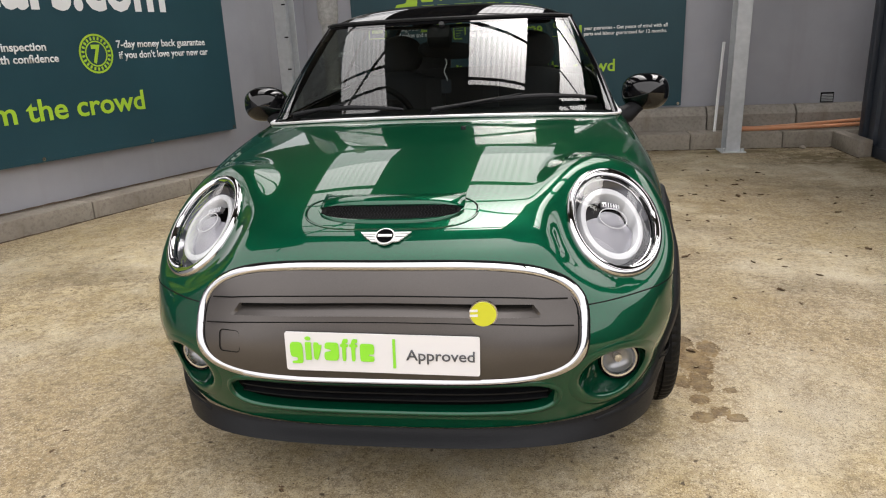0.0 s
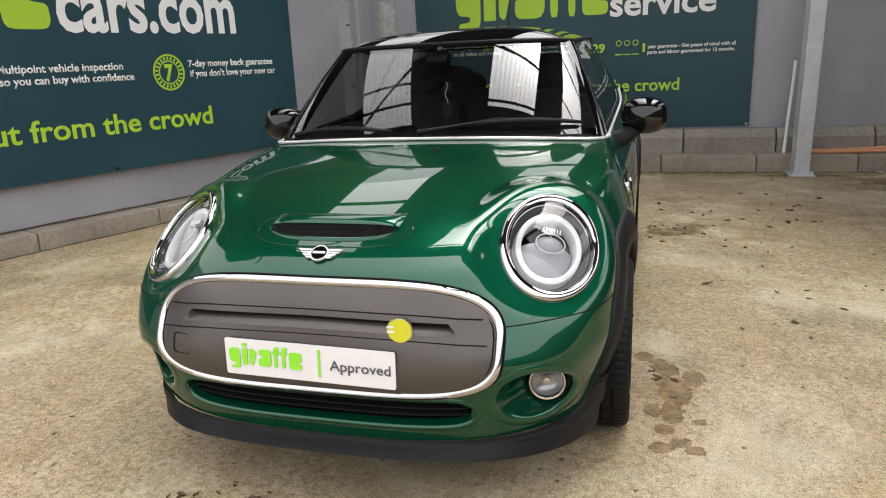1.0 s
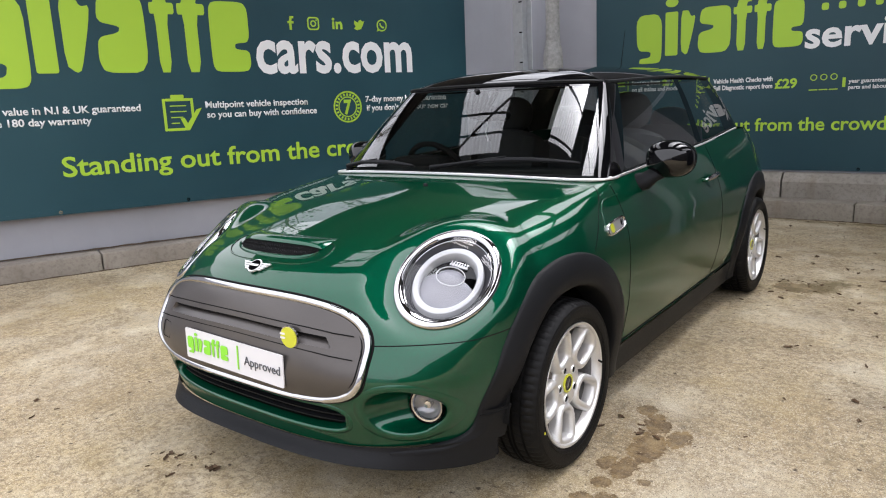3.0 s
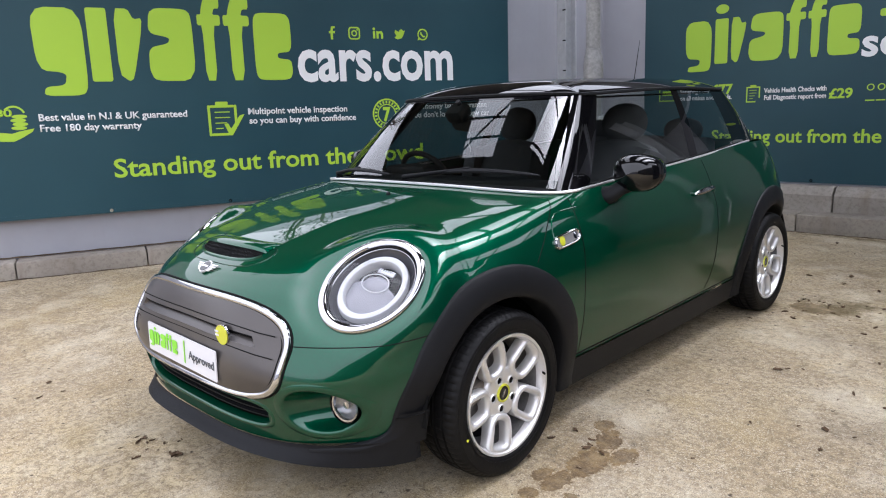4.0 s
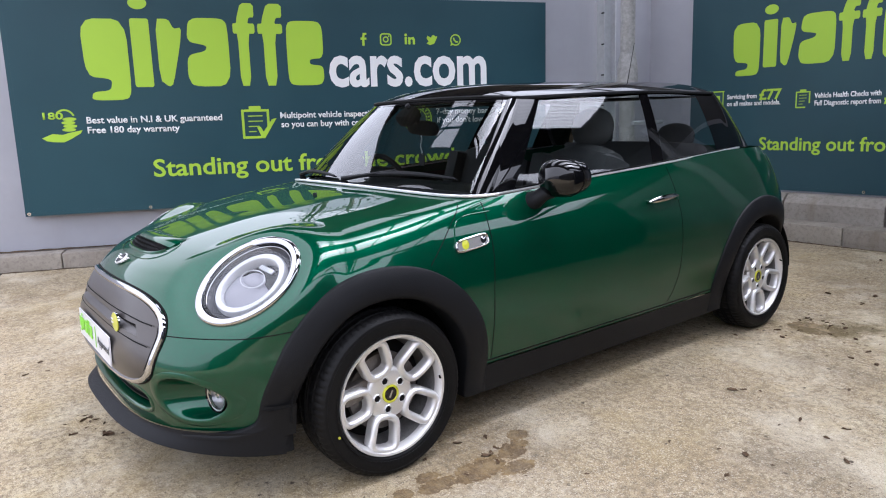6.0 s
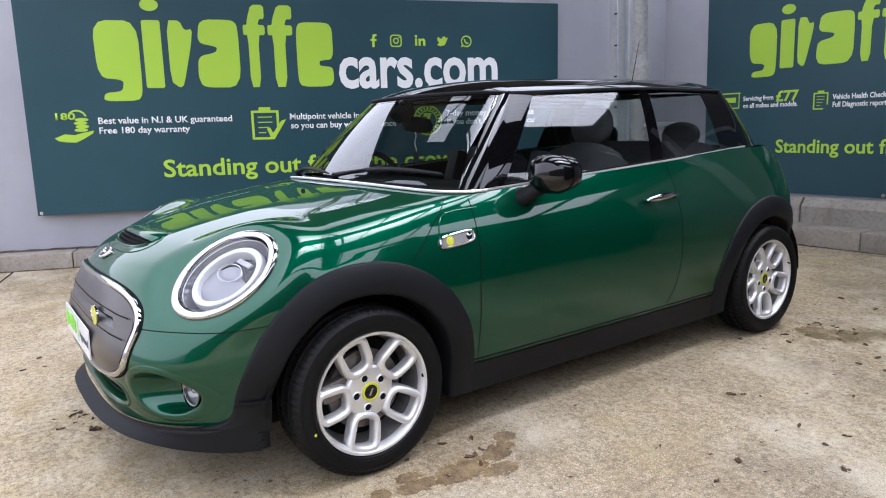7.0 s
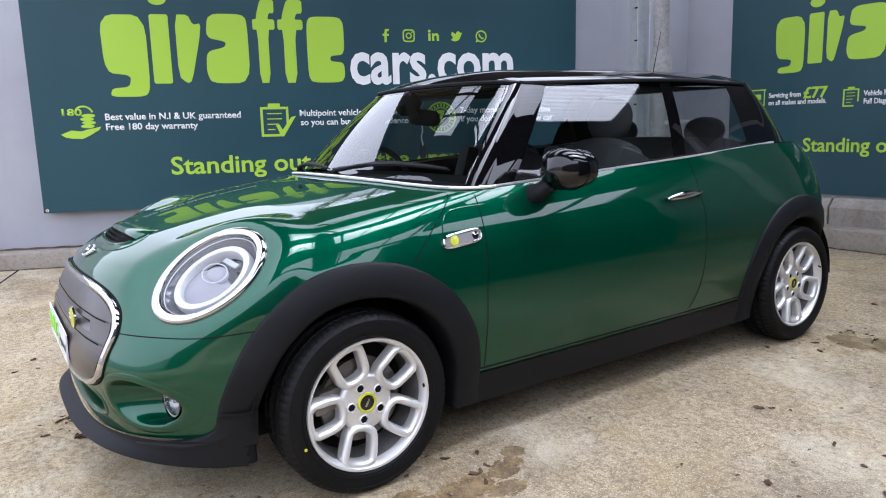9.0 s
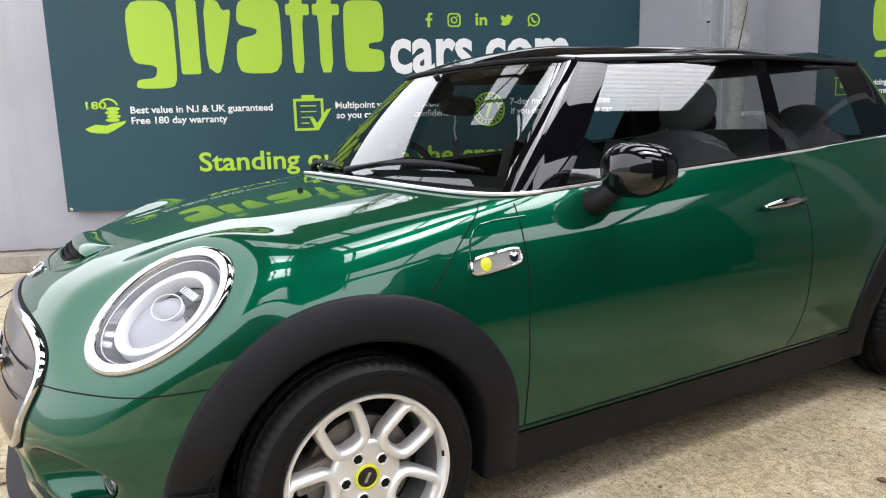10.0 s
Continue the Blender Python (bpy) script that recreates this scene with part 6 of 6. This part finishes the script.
both(cabin_side)
strip("bonnet_strip", [Vector((math.copysign(1, k) * p.x, p.y, p.z)) for k, p in [(k, Vector(body_ring(7.985, 80, 8, 4)[min(abs(k), 78)]) + Vector((0, 0.002, 0.007))) for k in range(-78, 79)]], 0.006, SILVER, label="bright strip at the foot of the windscreen")
rows = []
for k in range(-40, 41):
    a = Vector(body_ring(8.0, 40, 8, 4)[abs(k)])
    b = rail(min(0.97, abs(k) / 40), True)
    sgn = -1 if k < 0 else 1
    rows.append([(sgn * a.x, a.y, a.z - 0.006), (sgn * (0.7 * a.x + 0.3 * b.x), 0.7 * a.y + 0.3 * b.y, 0.7 * a.z + 0.3 * b.z - 0.022), (sgn * b.x, b.y + 0.02, b.z - 0.005)])
part("cowl", grid(rows), TRIM, CAR, "black plastic scuttle panel below the windscreen")


def make_roof():
    crown = lambda y: spline((0.70, 1.05, 1.6, 2.2, 2.62), (1.375, 1.404, 1.416, 1.411, 1.366), y)
    rows = []
    ss = [4 * k / 96 for k in range(97)]
    cols = [(s, -1) for s in reversed(ss)] + [(s, 1) for s in ss[1:]]
    for s, sgn in cols:
        e = rail(s, False)
        yc = spline((0, 1, 3, 4), (1.15, 1.25, 2.15, 2.25), s)
        row = []
        for j in range(17):
            f = (j / 16) ** 1.3
            x, y = e.x * (1 - f), e.y + (yc - e.y) * f
            z = e.z + (crown(yc) - e.z) * (1 - (1 - f) ** 3.4)
            row.append((sgn * x, y, z))
        rows.append(row)
    part("roof", grid(rows), GLOSS_BLACK, CAR, "gloss black roof", angle=80)
    rows = []
    for k in range(41):
        x = -0.44 + 0.88 * k / 40
        y = 2.54 - 0.16 * (abs(x) / 0.5) ** 3
        z = crown(2.56) - 0.012 - 0.03 * (x / 0.5) ** 2
        rows.append([(x, y - 0.10, z + 0.012), (x, y + 0.06, z + 0.006), (x, y + 0.085, z - 0.004), (x, y + 0.06, z - 0.018), (x, y - 0.08, z - 0.02)])
    part("roof_spoiler", grid(rows), GLOSS_BLACK, CAR, angle=60)
    strip("windscreen_head", [Vector((sg * rail(s, False).x, rail(s, False).y - 0.003, rail(s, False).z + 0.003)) for s, sg in [(1 - k / 30, -1) for k in range(31)] + [(k / 30, 1) for k in range(1, 31)]], 0.008, TRIM)
    aerial = empty("aerial")
    aerial.parent = CAR
    part("aerial_base", lathe([(0.018, 0.0), (0.016, 0.012), (0.007, 0.02), (0.0, 0.021)], 16, m=pose(0.0, 2.345, 1.402, 0, -90, 0)), DARK, aerial)
    part("aerial_rod", tube([(0, 2.35, 1.42), (0.002, 2.41, 1.655)], [0.0028, 0.0014], 8), DARK, aerial)
    part("headlining", boxed((-0.46, 0.95, 1.308), (0.46, 2.40, 1.316), 0.003), INNER, CAR)


make_roof()


def door_mirror(sx):
    root = empty("door_mirror")
    root.parent = CAR
    c = Vector((0.866, 0.822, 0.998))
    rows = []
    for i in range(25):
        t = i / 24
        y = -0.086 + 0.160 * t
        k = max(0.0, 1 - abs(min(0.0, (y + 0.008) / 0.074)) ** 2.3) ** 0.5 if y < -0.008 else 1 - 0.10 * ((y + 0.008) / 0.076) ** 2
        row = []
        for j in range(40):
            a = 2 * math.pi * j / 40
            ca, sa = math.cos(a), math.sin(a)
            x = math.copysign(abs(ca) ** 0.8, ca) * 0.098 * max(0.02, k)
            z = math.copysign(abs(sa) ** 0.82, sa) * 0.076 * max(0.02, k)
            yy = y + 0.30 * max(0.0, x) ** 2 / 0.11 - 0.10 * x
            row.append((sx * (c.x + x), c.y + yy, c.z + z))
        rows.append(row)
    part("mirror_cap", grid(rows, None, False, True), GLOSS_BLACK, root, "gloss black mirror housing", angle=60)
    face = [(sx * (c.x + 0.084 * math.copysign(abs(math.cos(a)) ** 0.8, math.cos(a))), c.y + 0.066 - 0.10 * 0.084 * math.cos(a), c.z + 0.064 * math.copysign(abs(math.sin(a)) ** 0.82, math.sin(a))) for a in [2 * math.pi * j / 40 for j in range(40)]]
    bm = bmesh.new()
    bm.faces.new([bm.verts.new(p) for p in face])
    part("mirror_glass", bm, CHROME, root, smooth=False)
    base = side_at(0.765, 0.905)
    path = [base + Vector((-0.03, 0.0, -0.005)), base + Vector((0.020, 0.004, 0.006)), base + Vector((0.048, 0.016, 0.030)), c + Vector((-0.025, 0.0, -0.045))]
    part("mirror_arm", tube([(sx * p.x, p.y, p.z) for p in path], [0.044, 0.042, 0.034, 0.036], 18, flat=0.8), TRIM, root, "satin black mirror arm")
    strip("cap_seam", [Vector((sx * (c.x + 0.0992 * math.copysign(abs(math.cos(a)) ** 0.8, math.cos(a))), c.y + 0.010 + 0.30 * max(0, math.cos(a) * 0.11) ** 2 / 0.11 - 0.011 * math.cos(a), c.z + 0.0767 * math.copysign(abs(math.sin(a)) ** 0.82, math.sin(a)))) for a in [2 * math.pi * j / 48 for j in range(48)]], 0.0014, DARK, root, True)


both(door_mirror)


def door_fittings(sx):
    # handle over its dish
    root = empty("door_handle")
    root.parent = CAR
    rows = []
    for k in range(21):
        t = -1 + k / 10
        w = 0.0155 * (1 - 0.55 * t * t) if abs(t) < 1 else 0.004
        p = side_at(1.572 + 0.116 * t, 0.829 + 0.005 * t, 0.020 + 0.012 * (1 - t * t))
        rows.append([(sx * (p.x + d), p.y, p.z + w * z) for d, z in ((0.0, -1.0), (0.006, -0.6), (0.008, 0.0), (0.006, 0.6), (0.0, 1.0), (-0.006, 0.5), (-0.006, -0.5))])
    part("grip", grid(rows, None, False, True), CHROME, root, "chrome door handle grip", angle=50)
    for dy in (-0.10, 0.095):
        part("handle_foot", boxed((-0.012, -0.012, -0.008), (0.03, 0.012, 0.008), 0.004, Matrix.Translation(side_at(1.572 + dy, 0.829, 0.0, sx))), GREEN, root)
    rows = [[side_at(1.572 + 0.068 * r * math.cos(a), 0.822 + 0.042 * r * math.sin(a), 0.0006 + 0.0022 * r * r - 0.0006, sx) for r in (1.0, 0.8, 0.5, 0.05)] for a in [2 * math.pi * k / 36 for k in range(36)]]
    part("handle_dish", grid(rows, None, True), GREEN, root)
    # side badge on the wing
    badge = empty("wing_badge")
    badge.parent = CAR
    m0 = lambda u, w, off: side_at(0.395 + u, 0.787 + u * 0.10 + w, off, sx)
    n = 48
    ell = lambda k, g: (math.copysign(abs(math.cos(2 * math.pi * k / n)) ** 0.5, math.cos(2 * math.pi * k / n)) * (0.083 + g), math.copysign(abs(math.sin(2 * math.pi * k / n)) ** 0.5, math.sin(2 * math.pi * k / n)) * (0.025 + g))
    part("badge_frame", grid([[m0(*ell(k, g), o) for g, o in ((0.0, 0.0), (-0.001, 0.008), (-0.005, 0.011), (-0.008, 0.008), (-0.009, 0.003))] for k in range(n)], None, True), CHROME, badge, "chrome framed wing badge")
    part("badge_insert", grid([[m0(ell(k, -0.009)[0] * f, ell(k, -0.009)[1] * f, 0.005) for f in (1.0, 0.6, 0.02)] for k in range(n)], None, True), BADGEGREY, badge)
    part("badge_tail", grid([[m0(0.055 + 0.014 * f * math.cos(2 * math.pi * k / 24), 0.013 * f * math.sin(2 * math.pi * k / 24), 0.0075 - 0.002 * f) for f in (1.0, 0.9, 0.02)] for k in range(24)], None, True), CHROME, badge)
    part("badge_dot", grid([[m0(-0.034 + 0.017 * f * math.cos(2 * math.pi * k / 24), 0.001 + 0.017 * f * math.sin(2 * math.pi * k / 24), 0.0075 - 0.002 * f) for f in (1.0, 0.9, 0.02)] for k in range(24)], None, True), YELLOW, badge)
    # raised crease over the badge, and the sill's step line
    crease = [(0.322, 0.800), (0.326, 0.822), (0.334, 0.845), (0.352, 0.868), (0.380, 0.882), (0.42, 0.887), (0.47, 0.889), (0.525, 0.890)]
    strip("badge_crease", [side_at(y, z, -0.0012, sx) for y, z in crease], 0.0032, GREEN, sides=8)
    strip("sill_line", [side_at(0.42 + 1.62 * k / 40, 0.303, 0.001, sx) for k in range(41)], 0.003, DARK)


both(door_fittings)


def glass_at(x, h, off):
    """A point on the windscreen by its distance from the middle."""
    lo, hi = 0.0, 0.99
    for _ in range(30):
        mid = (lo + hi) / 2
        lo, hi = (mid, hi) if cabin_at(mid, h).x < abs(x) else (lo, mid)
    return cabin_at(lo, h, off, 1 if x >= 0 else -1)


def wiper(pivot_x, hold, blade):
    """hold: where the arm meets the blade; blade: (x, share of height) from end to end."""
    root = empty("wiper")
    root.parent = CAR
    a = glass_at(pivot_x, -0.035, 0.012)
    b = glass_at(*hold, 0.034)
    part("arm", tube([a, a + Vector((0, -0.004, 0.022)), a.lerp(b, 0.25) + Vector((0, -0.004, 0.016)), a.lerp(b, 0.6) + Vector((0, -0.003, 0.008)), b], [0.015, 0.015, 0.012, 0.009, 0.006], 10, flat=0.75), TRIM, root)
    (x0, h0), (x1, h1) = blade
    pts = [glass_at(x0 + (x1 - x0) * k / 16, h0 + (h1 - h0) * k / 16 + 0.02 * math.sin(k / 16 * math.pi), 0.020 + 0.010 * math.sin(k / 16 * math.pi)) for k in range(17)]
    part("blade", tube(pts, [0.004 + 0.0065 * math.sin(k / 16 * math.pi) ** 0.6 for k in range(17)], 8, flat=0.8), TRIM, root)
    part("rubber", tube([p + Vector((0, 0.010, -0.006)) for p in pts], 0.004, 6), DARK, root)
    part("pivot", lathe([(0.0, 0.022), (0.016, 0.019), (0.018, 0.0)], 16, m=Matrix.Translation(a - Vector((0, 0, 0.010))) @ pose(0, 0, 0, 0, -90, 0)), DARK, root)


wiper(0.00, (0.34, 0.105), ((0.10, 0.045), (0.62, 0.085)))
wiper(-0.57, (-0.36, 0.060), ((-0.60, 0.012), (-0.12, 0.022)))
part("washer_jet", lathe([(0.0, 0.012), (0.008, 0.010), (0.010, 0.0)], 12, m=Matrix.Translation(top_at(0.14, 0.10)) @ pose(0, 0, 0, 0, -90, 0)), TRIM, CAR)


# inside the cabin ---------------------------------------------------------------------
def pad(w, d, h, m, bulge=0.25, bm=None):
    """A cushion: a rounded box with swollen faces."""
    b = bmesh.new()
    bmesh.ops.create_cube(b, size=1.0)
    bmesh.ops.subdivide_edges(b, edges=b.edges[:], cuts=7, use_grid_fill=True)
    for v in b.verts:
        x, y, z = v.co * 2
        x, y, z = x * math.sqrt(max(0, 1 - bulge * (y * y / 2 + z * z / 2) + bulge * y * y * z * z / 3)), y * math.sqrt(max(0, 1 - bulge * (x * x / 2 + z * z / 2) + bulge * x * x * z * z / 3)), z * math.sqrt(max(0, 1 - bulge * (x * x / 2 + y * y / 2) + bulge * x * x * y * y / 3))
        v.co = Vector((x * w / 2, y * d / 2, z * h / 2))
    bmesh.ops.transform(b, matrix=m, verts=b.verts)
    return b


def seat(x, y):
    root = empty("front_seat")
    root.parent = CAR
    part("cushion", pad(0.50, 0.50, 0.17, pose(x, y, 0.46, 6)), CLOTH, root)
    part("backrest", pad(0.48, 0.17, 0.62, pose(x, y + 0.36, 0.79, -18), 0.55), CLOTH, root)
    for sgn in (1, -1):
        part("bolster", pad(0.09, 0.20, 0.52, pose(x + sgn * 0.21, y + 0.31, 0.79, -18)), CLOTH, root)
    part("head_rest", pad(0.26, 0.12, 0.21, pose(x, y + 0.485, 1.17, -10), 0.92), CLOTH, root)
    for sgn in (1, -1):
        part("head_rest_post", tube([(x + sgn * 0.06, y + 0.45, 1.02), (x + sgn * 0.06, y + 0.48, 1.12)], 0.006, 8), CHROME, root)


seat(0.36, 1.12)
seat(-0.36, 1.12)
rear = empty("rear_seat")
rear.parent = CAR
part("cushion", pad(1.08, 0.42, 0.18, pose(0, 2.02, 0.50, 6)), CLOTH, rear)
part("backrest", pad(1.08, 0.14, 0.58, pose(0, 2.30, 0.78, -20)), CLOTH, rear)
for x in (0.30, -0.30):
    part("head_rest", pad(0.25, 0.11, 0.16, pose(x, 2.42, 1.085, -12), 0.9), CLOTH, rear)
dash = empty("dashboard")
dash.parent = CAR
rows = []
for k in range(-30, 31):
    t = k / 30
    x = 0.665 * t
    yb = 0.40 + 0.13 * abs(t) ** 3
    rows.append([(x, yb, 0.962 - 0.012 * t * t), (x, yb + 0.12, 0.968), (x, 0.70, 0.966), (x, 0.78, 0.935), (x, 0.80, 0.86), (x, 0.76, 0.70), (x, 0.70, 0.52)])
part("dash_top", grid(rows), INNER, dash, angle=60)
part("dash_hood", pad(0.34, 0.16, 0.08, pose(-0.36, 0.72, 0.972), 0.6), INNER, dash)
part("cabin_floor", boxed((-0.68, 0.55, 0.27), (0.68, 2.6, 0.31)), INNER, CAR)
for sx in (1, -1):
    rows = [[(sx * (x - 0.03), y, z) for x, z in ((0.76, 0.36), (0.74, 0.60), (0.745, 0.75), (0.70, 0.93))] for y in [0.60 + 1.7 * k / 12 for k in range(13)]]
    part("door_card", grid(rows), INNER, CAR, angle=60)
part("boot_wall", boxed((-0.66, 2.5, 0.3), (0.66, 2.54, 0.95)), INNER, CAR)


def steering_wheel():
    root = empty("steering_wheel")
    root.parent = CAR
    m = pose(-0.335, 0.80, 0.905, 24)
    ring = [m @ Vector((0.178 * math.cos(a), 0, 0.178 * math.sin(a))) for a in [2 * math.pi * k / 40 for k in range(40)]]
    part("wheel_rim", tube(ring, 0.0145, 10, True), INNER, root)
    part("wheel_boss", pad(0.16, 0.06, 0.13, m, 0.5), INNER, root)
    for a in (5, 175, 270):
        e = Vector((0.17 * math.cos(radians(a)), 0, 0.17 * math.sin(radians(a))))
        part("wheel_spoke", tube([m @ (e * 0.35), m @ e], 0.014, 8, flat=0.7), ALLOY, root)


steering_wheel()


def cabin_mirror():
    root = empty("cabin_mirror")
    root.parent = CAR
    part("mirror_body", pad(0.25, 0.05, 0.075, pose(0.005, 0.775, 1.207, 10, 4), 0.7), INNER, root)
    part("mirror_stalk", tube([(0, 0.69, 1.32), (0, 0.735, 1.27), (0, 0.765, 1.215)], 0.012, 8), INNER, root)
    part("sensor_housing", pad(0.11, 0.10, 0.07, pose(-0.012, 0.705, 1.265, 35), 0.6), INNER, root)
    ch = tagged(part("air_freshener", tube([(0.006 * math.sin(k), 0.765, 1.175 - 0.012 * k) for k in range(9)], 0.003, 6), WHITEPRINT, root), "small hanging air freshener")
    part("tag", outline_slab(rounded(-0.022, 0.022, -0.03, 0.03, 0.008, 3), 0.004, pose(0.0, 0.767, 1.055, 90)), NAVY, ch)


cabin_mirror()


# fallen leaves and grit on the concrete ----------------------------------------------
def leaf_mesh(seed):
    rnd = random.Random(seed)
    bm = bmesh.new()
    n = 5
    w = rnd.uniform(0.4, 0.85)
    rows = []
    for i in range(n + 1):
        t = i / n
        h = w * math.sin(math.pi * min(0.97, t + 0.03)) ** 0.8
        bend = 0.16 * math.sin(2.2 * t + seed)
        rows.append([(t - 0.5 + rnd.uniform(-0.08, 0.08), bend + s * h * 0.5 * rnd.uniform(0.55, 1.25), 0.16 * abs(s) * rnd.uniform(0.2, 1.4) + 0.2 * (t - 0.5) ** 2 + 0.01) for s in (-1, 0, 1)])
    return grid(rows, bm)


LEAF_MESHES = []
for k in range(10):
    ob = part("tmp_leaf", leaf_mesh(k), LEAF, None, smooth=True)
    LEAF_MESHES.append(ob.data)
    bpy.data.objects.remove(ob)


def scatter_leaves():
    rnd = random.Random(7)
    spots = []
    clusters = ((1.10, 2.65, 0.3, 45), (1.35, 3.3, 0.8, 48), (1.05, 0.35, 0.25, 22), (1.7, 1.4, 0.9, 46), (2.2, 3.0, 1.3, 56), (1.5, 4.6, 0.8, 26), (-2.6, 2.4, 0.9, 8), (-1.2, -0.9, 0.7, 12), (-0.38, -0.74, 0.13, 26), (3.2, 4.9, 0.35, 20), (0.0, 4.7, 1.6, 14))
    for cx, cy, r, n in clusters:
        for _ in range(n):
            spots.append((rnd.gauss(cx, r * 0.6), rnd.gauss(cy, r * 0.6), rnd.choice((0.008, 0.010, 0.012, 0.014, 0.018, 0.024, 0.032, 0.042)) * rnd.uniform(0.8, 1.25)))
    for x, y, size in spots:
        d = Vector((x, y, 0)) - WALL_A
        if d.dot(WALL_N) < 0.2 or y > 5.08 or x > 3.40:
            continue
        ob = new("fallen_leaf", LEAF_MESHES[rnd.randrange(10)])
        ob.matrix_basis = Matrix.Translation((x, y, ground_z(x, y) - 0.0005)) @ Matrix.Rotation(rnd.uniform(0, 6.28), 4, "Z") @ Matrix.Scale(size, 4)
        tagged(ob, "small dead brown leaf lying on the concrete", "leaf", "leaves on the yard")


scatter_leaves()
